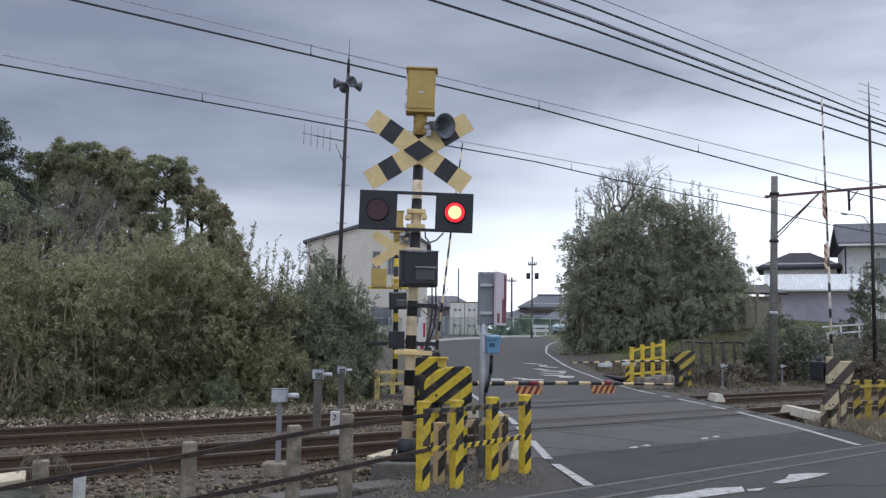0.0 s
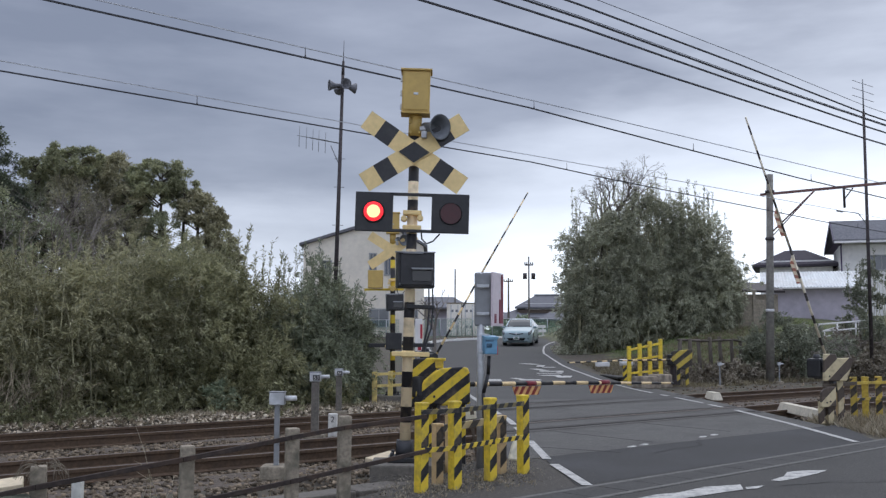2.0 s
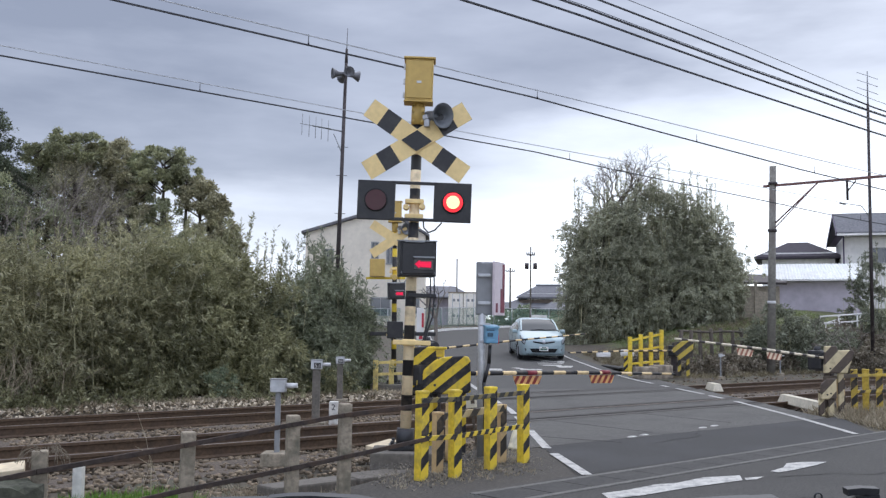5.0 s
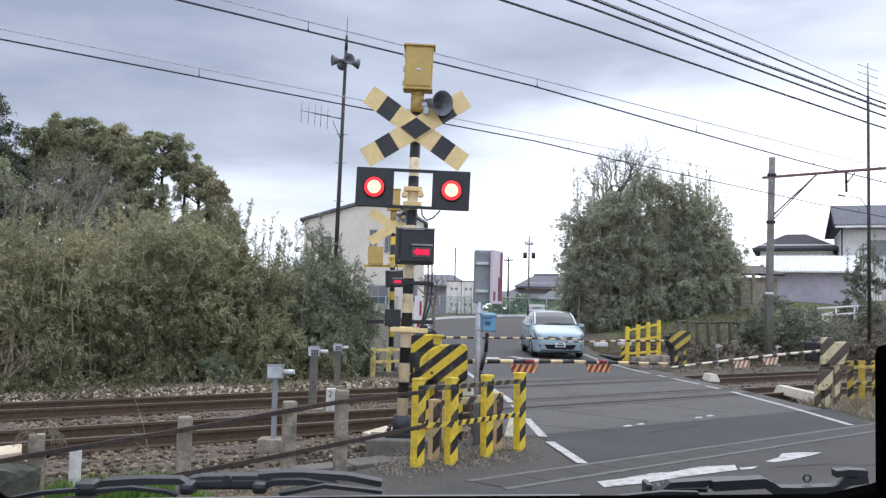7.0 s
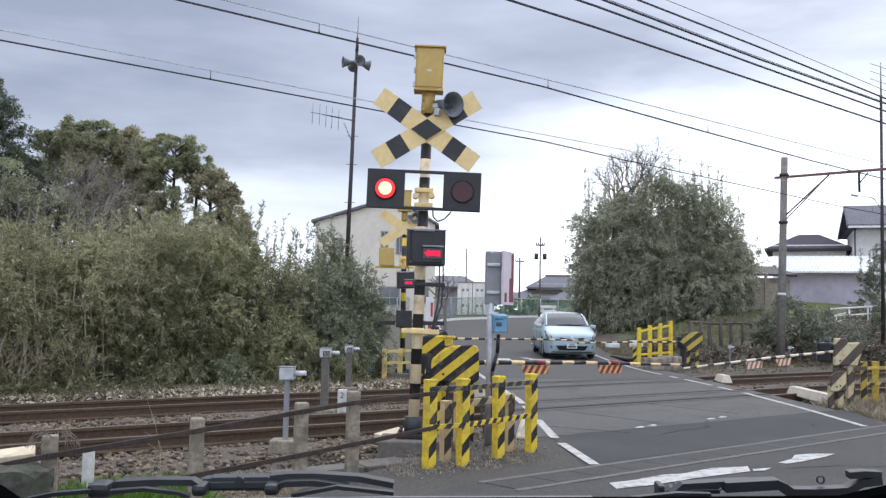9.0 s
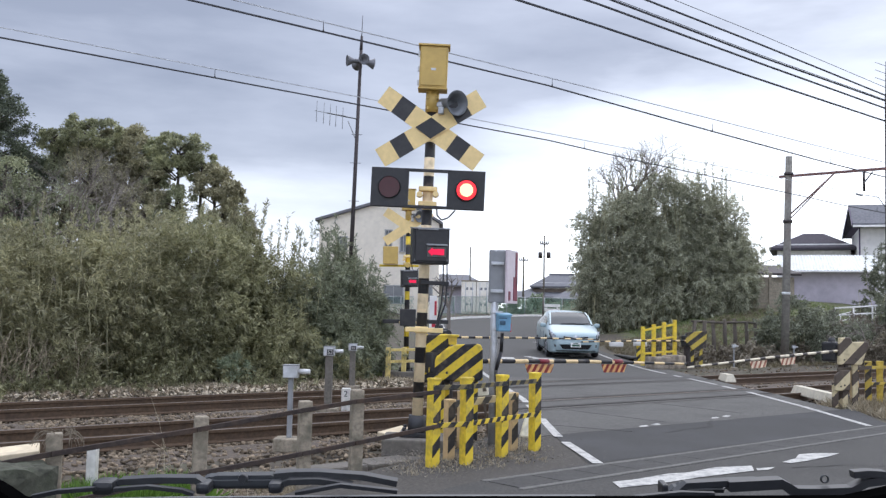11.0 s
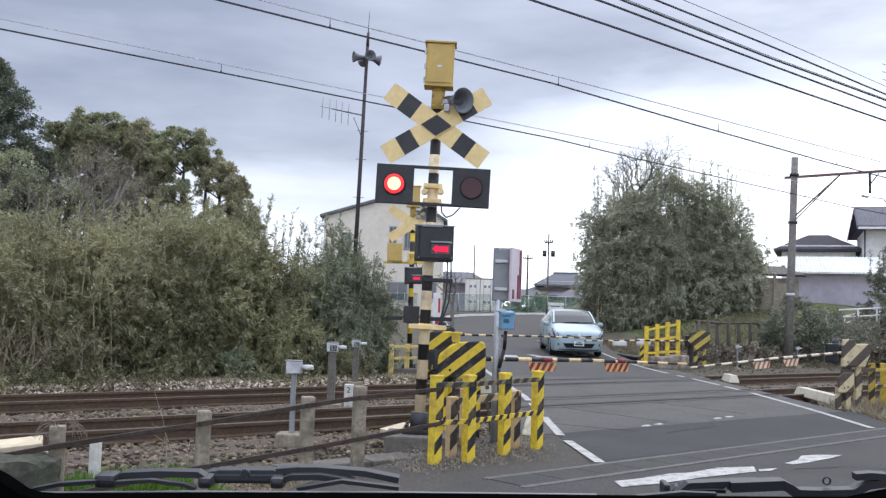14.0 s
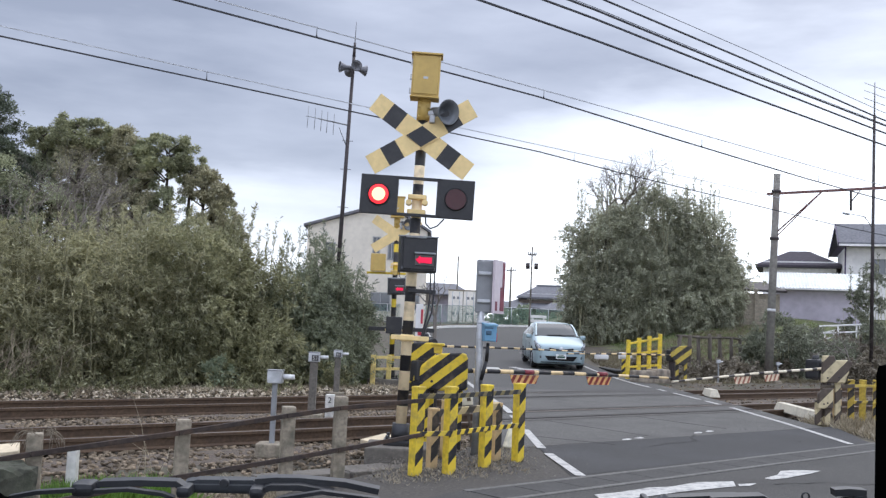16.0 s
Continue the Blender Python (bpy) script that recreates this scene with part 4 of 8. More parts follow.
far_right_gate, far_right_arm = barrier(pose(24.05, 17.75, 0.05, 0, 0, 0), 4.9, 0.75, -1, "barrier machine with its striped arm lowered", flags=())


def plate_shape(pts, t, m):
    """A thick plate from its outline in x and z, with rounded edges."""
    bm = B()
    f = bm.faces.new([bm.verts.new((x, 0, z)) for x, z in pts])
    r = bmesh.ops.extrude_face_region(bm, geom=[f])
    bmesh.ops.translate(bm, vec=(0, t, 0), verts=[v for v in r["geom"] if isinstance(v, bmesh.types.BMVert)])
    bmesh.ops.recalc_face_normals(bm, faces=bm.faces)
    bmesh.ops.bevel(bm, geom=list(bm.edges), offset=0.022, segments=3, affect="EDGES", profile=0.6)
    for g in bm.faces:
        g.smooth = len(g.verts) == 4 and g.calc_area() < 0.01
    if m is not None:
        bmesh.ops.transform(bm, matrix=m, verts=bm.verts)
    return bm


near_left_arm.matrix_basis = pose(0, -0.22, 0.86, 0, 0.9, 0)


def guard_plate(m, pts, legs, label, bands, collar=None):
    """A thick striped steel plate that shields a barrier machine, on legs; a second humped plate may stand beside it."""
    g = thing("guard_plate", m, label, "guard plate", "guard plates")
    low = min(z for x, z in pts)
    part("plate", plate_shape(pts, 0.07, None), bands, g)
    for x, z1 in legs:
        bm = B()
        bx(bm, 0.09, 0.05, z1, pose(x, 0.105, z1 / 2), 0.006)
        part("support", bm, bands, g)
    for x, z in ((pts[0][0] + 0.1, low + 0.08), (pts[-1][0] - 0.1, low + 0.1)):
        bm = B()
        cy(bm, 0.016, 0.014, 0.012, pose(x, 0.003, z, 90), 8)
        part("bolt", bm, M_DARKPOLE, g)
    if collar:
        x, z, w, h = collar
        bm = B()
        bx(bm, w, 0.1, h, pose(x, 0.05, z), 0.015)
        bx(bm, w * 1.5, 0.13, 0.03, pose(x, 0.05, z + h / 2), 0.01)
        part("collar", bm, M_YELLOW, g, "yellow collar above the plate")
    return g


guard_plate(place(0.21, 10.7, 0.0, -4), [(-0.39, 0.68), (-0.385, 0.8), (-0.3, 0.92), (-0.19, 1.01), (-0.1, 1.055), (0.0, 1.062), (0.133, 1.074), (0.19, 1.06), (0.212, 1.01), (0.217, 0.666), (-0.08, 0.645)], [(-0.25, 0.75), (0.12, 0.75)], "broad humped yellow and black striped steel guard plate on posts", M_PLATE_BANDS)
guard_plate(place(0.21, 10.78, 0.0, -4), [(-0.47, 0.62), (-0.47, 1.16), (-0.18, 1.17), (-0.15, 1.08), (-0.14, 0.62)], [(-0.34, 0.75), (-0.2, 0.75)], "tall narrow striped guard plate with a yellow collar", M_PLATE_BANDS, (-0.13, 1.1, 0.1, 0.1))
guard_plate(pose(15.55, 8.0, 0.0, 0, 0, -40), [(-0.37, 0.7), (-0.35, 1.15), (-0.155, 1.155), (-0.135, 1.08), (0.1, 1.09), (0.15, 1.06), (0.12, 0.98), (0.02, 0.7)], [(-0.29, 0.9), (-0.06, 0.9)], "faded cream and brown striped steel guard plate on posts", M_FADED_BANDS)
guard_plate(pose(15.5, 7.94, 0.0, 0, 0, -40), [(-0.46, 0.27), (-0.45, 0.52), (-0.36, 0.61), (-0.2, 0.62), (-0.2, 0.28)], [(-0.42, 0.4), (-0.26, 0.4)], "low faded cream and brown striped guard plate", M_FADED_BANDS)
guard_plate(pose(23.75, 17.2, 0.05, 0, 0, -50), [(-0.3, 0.72), (-0.28, 1.0), (0.0, 1.03), (0.3, 1.06), (0.29, 0.78), (0.16, 0.48), (-0.08, 0.46)], [(-0.1, 0.7), (0.14, 0.7)], "dirty yellow and black striped steel guard plate on posts", M_DIRTY_BANDS)


def guard_post(m, h, w=0.095, label="yellow and black striped steel guard post", skin=None):
    """A square post set cornerwise to the road, its striped faces turned half towards it."""
    g = thing("guard_post", m, label, "guard post", "guard posts")
    bm = B()
    bx(bm, w, w, h, pose(0, 0, h / 2 - 0.1), 0.008)
    bm.normal_update()
    for f in bm.faces:
        f.material_index = 1 if abs(f.normal.y) > 0.6 else 0
    part("post", bm, skin or [M_YELLOW, M_POST_BANDS], g)
    bm = B()
    bx(bm, w * 1.06, w * 1.06, 0.03, pose(0, 0, h - 0.1), 0.01)
    part("cap", bm, (skin or [M_YELLOW])[0], g)
    return g


POSTS = [(-0.09, 8.81), (0.22, 9.02), (0.58, 9.55), (0.95, 10.05)]
for v, u in POSTS:
    guard_post(place(v, u, 0, 38 + random.uniform(-6, 6), random.uniform(-0.8, 0.8)), 0.89)
for v, u, h in ((0.06, 9.3, 0.66), (0.72, 10.05, 0.68), (0.2, 10.1, 0.68)):
    guard_post(place(v, u, 0, 34), h, 0.085, "faded ochre and brown striped inner guard post", [M_INNER_OCHRE, M_INNER_BANDS])
bm = B()
beam(bm, U * 9.3 + V * 0.06 + Vector((0, 0, 0.52)), U * 10.05 + V * 0.76 + Vector((0, 0, 0.56)), 0.03, 0.07, 0.006)
tagged(part("guard_rail", bm, striped("faded_bar_bands", (0.95, 0.05, -0.9), 0.21, (0.5, 0.4, 0.22), (0.05, 0.045, 0.04), 0.5)), "faded cream and black inner guard bar", "guard rail", "guard rails")


def rail_between(a, b, w, h, material, label, name="guard_rail"):
    bm = B()
    beam(bm, a, b, w, h, 0.004)
    tagged(part(name, bm, material), label, "guard rail", "guard rails")


def at(v, u, z):
    p = U * u + V * v
    return Vector((p.x, p.y, z))


M_OLDBAR = mat("dull_brown_bar", (0.09, 0.07, 0.05), 0.8, grain=0.3, scale=20)
M_BARBANDS = striped("yellow_and_black_bar_bands", (0.95, 0.28, -0.9), 0.14, YELLOW, BLACK, 0.5)
M_DULLBANDS = striped("dull_bar_bands", (0.95, 0.28, -0.9), 0.16, (0.2, 0.16, 0.06), (0.02, 0.02, 0.02), 0.4)
for z in (0.72, 0.38):
    for (a, b) in zip(POSTS, POSTS[1:]):
        bm = B()
        d = at(*b, z) - at(*a, z)
        off = U * -0.07
        beam(bm, at(*a, z) + off, at(*b, z) + off, 0.02, 0.045, 0.004)
        tagged(part("guard_rail", bm, M_DULLBANDS if z > 0.5 else M_BARBANDS), "thin striped steel bar between guard posts", "guard rail", "guard rails")

# right-hand guard posts, beside the barrier that comes down from there
guard_post(pose(15.92, 8.31, 0, 0, 0, -30), 0.69, 0.11, "faded ochre and brown striped inner guard post", [M_INNER_OCHRE, M_INNER_BANDS])
RIGHT_POSTS = ((16.35, 8.28), (16.65, 8.22), (17.0, 8.15), (17.35, 8.08), (17.75, 8.0))
for k, (x, y) in enumerate(RIGHT_POSTS):
    guard_post(pose(x, y, 0, 0, 0, 20 if k % 2 else -62), 0.83, 0.11, "dirty yellow and black striped steel guard post", [M_DIRTYYELLOW, M_DIRTY_POST])
for z in (0.64, 0.36):
    for p, q in zip(RIGHT_POSTS, RIGHT_POSTS[1:]):
        rail_between((p[0] - 0.04, p[1] - 0.07, z), (q[0] - 0.04, q[1] - 0.07, z), 0.02, 0.05, M_DIRTYYELLOW if z > 0.5 else M_DIRTY_POST, "dirty yellow steel bar between guard posts")
rail_between((15.2, 8.22, 0.62), (16.31, 8.2, 0.64), 0.02, 0.06, M_OLDBAR, "dull brown bar behind the faded guard plates")


def yellow_fence(points, h, zbase, label, climb=0.0, skin=None, levels=(0.3, 0.62, 0.9)):
    f = thing("yellow_fence", pose(0, 0, 0), label, "fence", "yellow fences")
    for k, (x, y) in enumerate(points):
        bm = B()
        hk = h + climb * k
        bx(bm, 0.11, 0.11, hk, pose(x, y, zbase + hk / 2, 0, 0, -40), 0.012)
        part("post", bm, skin or M_YELLOW, f)
    for z in levels:
        for k, (a, b) in enumerate(zip(points, points[1:])):
            bm = B()
            beam(bm, (*a, zbase + (h + climb * k) * z), (*b, zbase + (h + climb * (k + 1)) * z), 0.04, 0.06, 0.006)
            part("bar", bm, skin or M_YELLOW, f)
    return f


yellow_fence([(21.8, 17.6), (22.28, 17.6), (22.75, 17.6), (23.25, 17.6)], 1.1, 0.1, "bright yellow steel fence beside the far barrier", 0.07)
yellow_fence([(12.64, 17.3), (13.12, 17.36), (13.55, 17.4)], 0.78, -0.12, "faded cream-yellow steel fence behind the far signal", 0.0, M_FADEDYELLOW, (0.6, 0.93))


# ---- small railway things ----
def kerb_block(a, b, w, h, label, z=0.0):
    bm = B()
    vs = beam(bm, (*a, h / 2 + z), (*b, h / 2 + z), w, h, 0.02)
    mid = (Vector((*a, 0)) + Vector((*b, 0))) / 2
    run = (Vector((*b, 0)) - Vector((*a, 0))).normalized()
    for q in vs:
        if q.co.z > h / 2 + z:
            o = Vector((q.co.x, q.co.y, 0)) - mid
            along = run * o.dot(run)
            q.co -= (o - along) * 0.35 + run * (0.06 if o.dot(run) > 0 else -0.06)
    tagged(part("kerb_block", bm, mat("whitewashed_concrete", (0.56, 0.51, 0.4), 0.85, grain=0.12, scale=25, stain=0.5, stain_scale=4, stain_color=(0.25, 0.24, 0.2))), label, "kerb block", "kerb blocks")


kerb_block((18.25, 10.75), (16.35, 8.72), 0.26, 0.17, "pale concrete kerb block beside the road edge", -0.06)
kerb_block((20.05, 13.75), (19.5, 13.15), 0.25, 0.18, "short pale concrete block between the tracks", -0.03)


def chipped_board(m, w, h, label):
    """A thin cream board with broken corners, leaning against the posts."""
    bm = plate_shape([(-w / 2, 0.0), (-w * 0.42, h * 0.62), (-w * 0.3, h), (w * 0.34, h * 0.94), (w / 2, h * 0.5), (w * 0.36, h * 0.04)], 0.05, None)
    tagged(part("chipped_board", bm, mat("chipped_cream_paint", (0.8, 0.74, 0.55), 0.8, grain=0.12, scale=25, stain=0.6, stain_scale=9, stain_color=(0.3, 0.28, 0.24)), None, "", m), label, "board", "cream boards")


chipped_board(pose(7.77, 7.91, 0.0, -14, 12, -40), 0.2, 0.31, "chipped cream painted board leaning by the guard posts")
bm = B()
bx(bm, 0.135, 0.03, 0.11, None, 0.006)
board = tagged(part("cream_plate", bm, mat("pale_cream_paint", (0.74, 0.69, 0.54), 0.7, grain=0.1, stain=0.5, stain_scale=12, stain_color=(0.4, 0.36, 0.26)), None, "", pose(7.6, 8.5, 0.5, -8, -6, -40)), "small cream painted plate behind the guard posts", "plate")
bm = B()
bx(bm, 0.045, 0.006, 0.04, pose(0.02, -0.017, 0.012), 0.002)
part("stain", bm, M_OLDBAR, board)
bm = B()
beam(bm, (0, 0.03, -0.02), (0.02, 0.03, -0.56), 0.03, 0.03, 0.004)
part("stake", bm, M_OLDBAR, board)


def marker_box(x, y, z, h, s, label, turn=0.0, figures="", stout=False):
    """A small lineside case on a post, with a short tube on its side."""
    g = thing("lineside_case", pose(x, y, z, 0, 0, -39.5 + turn), label, "lineside case", "lineside cases")
    bm = B()
    w = 0.11 if stout else 0.06 * s
    bx(bm, w, w, h - 0.14 * s, pose(0, 0, (h - 0.14 * s) / 2), 0.006)
    part("post", bm, M_CONCDARK if stout else M_GREY, g)
    bm = B()
    bx(bm, 0.18 * s, 0.16 * s, 0.15 * s, pose(0, 0, h - 0.075 * s), 0.012)
    part("case", bm, M_STEEL, g)
    bm = B()
    bx(bm, 0.19 * s, 0.17 * s, 0.012, pose(0, 0, h + 0.004), 0.004)
    part("lid", bm, M_GREY, g)
    bm = B()
    cy(bm, 0.032 * s, 0.03 * s, 0.14 * s, pose(0.09 * s, 0, h - 0.07 * s, 0, 90, 0), 14)
    part("tube", bm, mat("white_plastic", (0.6, 0.6, 0.6), 0.4), g, "white plastic tube")
    bm = B()
    bx(bm, 0.34 * s, 0.34 * s, 0.14, pose(0, 0, 0.0), 0.015)
    part("footing", bm, M_CONC, g)
    if figures:
        bm = B()
        bx(bm, 0.11 * s, 0.004, 0.09 * s, pose(0.02, -0.083 * s, h - 0.085 * s))
        plate = part("figure_plate", bm, M_BLACKP, g, "small black plate with white figures")
        cu = bpy.data.curves.new("figure", "FONT")
        cu.body, cu.size, cu.extrude, cu.align_x = figures, 0.09 * s, 0.001, "CENTER"
        cu.materials.append(M_PAINT)
        t = new("figure", cu)
        t.parent = plate
        t.matrix_basis = pose(0.02, -0.088 * s, h - 0.115 * s, 90, 0, 0)
    return g


marker_box(5.3, 9.0, -0.02, 0.83, 0.88, "grey lineside case on a post by the near track")
marker_box(8.02, 12.5, -0.12, 0.99, 0.92, "grey numbered lineside case on a post between the tracks", 0, "53", True)
far_case = marker_box(10.95, 16.2, -0.12, 0.9, 0.92, "grey lineside case with a black plate on a concrete post", 0, "", True)
bm = B()
bx(bm, 0.1, 0.004, 0.08, pose(0.02, -0.077, 0.82))
plate = part("figure_plate", bm, M_BLACKP, far_case, "small black plate with unreadable figures")
bm = B()
for k in (-0.024, 0.0, 0.024):
    bx(bm, 0.012, 0.003, 0.05, pose(0.02 + k, -0.08, 0.82))
part("figure_bar", bm, M_PAINT, plate)
marker_box(25.35, 17.0, -0.05, 0.75, 0.6, "grey lineside case on a thin post")
marker_box(28.7, 17.0, -0.02, 0.68, 0.6, "grey lineside case on a thin post")


def number_post(x, y, z, h, w, label, mark=""):
    g = thing("marker_post", pose(x, y, z, 0, 0, -39.5), label, "marker post", "marker posts")
    bm = B()
    bx(bm, w, w, h, pose(0, 0, h / 2), 0.012)
    part("post", bm, mat("white_painted_concrete", (0.62, 0.6, 0.55), 0.8, grain=0.1, scale=30, stain=0.4, stain_scale=8, stain_color=(0.25, 0.24, 0.22)), g)
    if mark:
        cu = bpy.data.curves.new("figure", "FONT")
        cu.body, cu.size, cu.extrude, cu.align_x = mark, 0.13, 0.001, "CENTER"
        cu.materials.append(M_BLACKP)
        t = new("figure", cu)
        t.parent = g
        t.matrix_basis = pose(0, -w / 2 - 0.003, h - 0.13, 90, 0, 0)
    return g


number_post(8.6, 12.88, -0.22, 0.42, 0.14, "white concrete marker post with a black figure 2", "2")
number_post(2.65, 7.4, -0.25, 0.56, 0.075, "small white concrete marker post in the weeds")
number_post(7.17, 13.8, -0.2, 0.13, 0.12, "small white stone lying between the tracks")


# ---- fence of concrete posts and old iron bars ----
M_OLDIRON = mat("dark_rusty_iron", (0.045, 0.033, 0.027), 0.8, 0.2, grain=0.35, scale=30, stain=0.5, stain_scale=6, stain_color=(0.12, 0.07, 0.04))
FENCE = [(5.4, 0.78, 0.7, 0.4), (4.52, 0.74, 0.65, 0.31), (4.02, 0.67, 0.6, 0.26), (3.12, 0.59, 0.5, 0.18), (2.09, 0.53, 0.4, 0.06), (0.9, 0.4, 0.25, -0.1), (-0.5, 0.25, 0.1, -0.2)]
for k, (x, top, a, b) in enumerate(FENCE[1:]):
    bm = B()
    h = top + 0.5
    vs = bx(bm, 0.103, 0.103, h, pose(0, 0, h / 2), 0.014)
    tagged(part("fence_post", bm, M_CONC, None, "", pose(x + 0.06, 6.7, -0.5, random.uniform(-1.5, 1.5), random.uniform(-1.5, 1.5), -20)), "weathered concrete fence post beside the track", "fence post", "concrete fence posts")
for which, name in ((2, "upper"), (3, "lower")):
    for p, q in zip(FENCE, FENCE[1:]):
        bm = B()
        a, b = Vector((p[0] - 0.002, 6.62, p[which])), Vector((q[0] + 0.002, 6.62, q[which]))
        beam(bm, a, b, 0.02, 0.036, 0.004)
        tagged(part("fence_bar", bm, M_OLDIRON), "dark rusty iron bar of the trackside fence", "fence bar", "rusty fence bars")

for (x, y, z, a, sx, sy) in ((6.72, 8.95, 0.02, 12, 0.42, 0.3), (1.95, 7.25, 0.33, -18, 0.5, 0.3)):
    bm = B()
    bx(bm, sx, sy, 0.05, None, 0.008)
    tagged(part("cable_trough_lid", bm, mat("pale_board", (0.62, 0.52, 0.36), 0.8, grain=0.12, scale=18, stain=0.3, stain_scale=5), None, "", pose(x, y, z, 4, -6, a)), "pale yellowish slab lying beside the track", "slab", "pale slabs")
for k in (2, 3):
    bm = B()
    bx(bm, 0.9, 0.32, 0.16, None, 0.02)
    tagged(part("trough_block", bm, M_CONCDARK, None, "", pose(3.0 + 0.95 * k, 7.75 + 0.05 * (k % 2), -0.14, random.uniform(-3, 3), 0, random.uniform(-4, 4))), "weathered concrete cable trough block beside the track", "trough block", "cable trough blocks")


# broken concrete by the fence, and a rough block under the far yellow fence
bm = B()
bmesh.ops.create_icosphere(bm, subdivisions=4, radius=1.0)
for v in bm.verts:
    q = max(abs(v.co.x), abs(v.co.y), abs(v.co.z))
    v.co = (v.co / q ** 0.85) * (1 + 0.1 * noise.noise(v.co * 2.3) + 0.05 * noise.noise(v.co * 7) + 0.03 * noise.noise(v.co * 18))
bmesh.ops.scale(bm, vec=(0.3, 0.19, 0.26), verts=bm.verts)
tagged(part("broken_concrete", bm, mat("mossy_concrete", (0.062, 0.063, 0.045), 0.95, grain=0.4, scale=18, bump=0.02, stain=0.7, stain_scale=5, stain_color=(0.045, 0.055, 0.028)), None, "", pose(1.78, 6.56, 0.11, 2, 3, 8)), "mossy lump of broken concrete beside the fence", "concrete lump")
for x, y, w, h in ((22.05, 17.25, 0.7, 0.36), (22.75, 17.25, 0.62, 0.4)):
    bm = B()
    bx(bm, w, 0.4, h, None, 0.05)
    tagged(part("rough_block", bm, mat("rough_block_stone", (0.26, 0.22, 0.17), 0.95, grain=0.4, scale=9, bump=0.02, stain=0.7, stain_scale=4, stain_color=(0.12, 0.1, 0.08)), None, "", pose(x, y, h / 2, 0, 0, random.uniform(-6, 6))), "rough concrete block under the yellow fence", "concrete block", "rough blocks")


# ---- sign pole near the posts ----
def sign_pole():
    g = thing("sign_pole", place(0.525, 10.45, 0.0, 0, 0.3), "grey steel pole with sign boxes seen edge on", "sign pole")
    bm = B()
    cy(bm, 0.04, 0.04, 2.1, None, 16)
    part("pole", bm, M_STEEL, g)
    bm = B()
    bx(bm, 0.19, 0.06, 0.58, pose(0.025, -0.01, 1.81), 0.02)
    back = part("sign_back", bm, M_GREY, g, "grey metal back of a sign")
    for z in (1.65, 1.95):
        bm = B()
        bx(bm, 0.14, 0.03, 0.035, pose(0.02, -0.055, z), 0.006)
        cy(bm, 0.012, 0.012, 0.03, pose(0.07, -0.065, z, 90), 8)
        part("clamp", bm, M_STEEL, back)
    bm = B()
    bx(bm, 0.025, 0.32, 0.58, pose(0.18, 0.02, 1.81, 0, 0, -25), 0.004)
    face = part("sign_face", bm, mat("white_sign_sheet", (0.58, 0.5, 0.53), 0.4, grain=0.06), g, "white sign panel with a dark red band")
    bm = B()
    red = mat("dark_red_print", (0.17, 0.012, 0.035), 0.5, grain=0.1)
    for (y, z, w, h) in ((0.08, 1.68, 0.11, 0.26), (0.11, 1.9, 0.06, 0.36), (-0.09, 1.6, 0.05, 0.1)):
        bx(bm, 0.006, w, h, pose(0.18, 0.02, 0, 0, 0, -25) @ pose(-0.015, y, z))
        bx(bm, 0.006, w, h, pose(0.18, 0.02, 0, 0, 0, -25) @ pose(0.015, y, z))
    part("print", bm, red, face)
    bm = B()
    bx(bm, 0.14, 0.12, 0.175, pose(0.095, -0.06, 1.305, 0, 0, 14), 0.015)
    blue = part("button_box", bm, mat("blue_enamel", (0.13, 0.29, 0.43), 0.45, grain=0.08, stain=0.25, stain_scale=8), g, "light blue emergency button box")
    bm = B()
    bx(bm, 0.155, 0.14, 0.025, pose(0.095, -0.065, 1.4, 8, 0, 14), 0.006)
    part("lid", bm, mat("pale_blue_enamel", (0.18, 0.36, 0.5), 0.45, grain=0.08), blue)
    # the latch stands proud; its dark blue puts a recess's shade into the colour
    bm = B()
    bx(bm, 0.06, 0.012, 0.045, pose(0.085, -0.124, 1.31, 0, 0, 14), 0.012)
    bx(bm, 0.09, 0.008, 0.012, pose(0.09, -0.122, 1.36, 0, 0, 14), 0.003)
    part("latch", bm, mat("dark_blue_shadowed_latch", (0.04, 0.09, 0.14), 0.5), blue, "latch coloured dark like a shaded recess")
    bm = B()
    for z in (1.24, 1.42):
        bx(bm, 0.12, 0.05, 0.03, pose(0.03, -0.02, z), 0.006)
    part("clamp", bm, M_STEEL, blue)
    bm = B()
    bx(bm, 0.01, 0.05, 0.09, pose(0.172, -0.04, 1.26, 0, 0, 14), 0.002)
    part("label", bm, mat("red_label", (0.5, 0.03, 0.03), 0.5), blue)
    bm = B()
    pts = [Vector((0.09, -0.04, 1.2)), Vector((0.08, -0.03, 1.0)), Vector((0.03, -0.04, 0.8)), Vector((0.05, -0.02, 0.3)), Vector((0.06, 0, 0.0))]
    for a, b in zip(pts, pts[1:]):
        bar(bm, a, b, 0.02, seg=8)
    part("cable", bm, M_BLACKP, g)


sign_pole()


# ---- overhead line ----
def wire(name, pts, r, material, label):
    bm = B()
    ribbon(bm, pts, r * 1.8, r * 1.8)
    return tagged(part(name, bm, material), label, "overhead wire", "overhead wires")


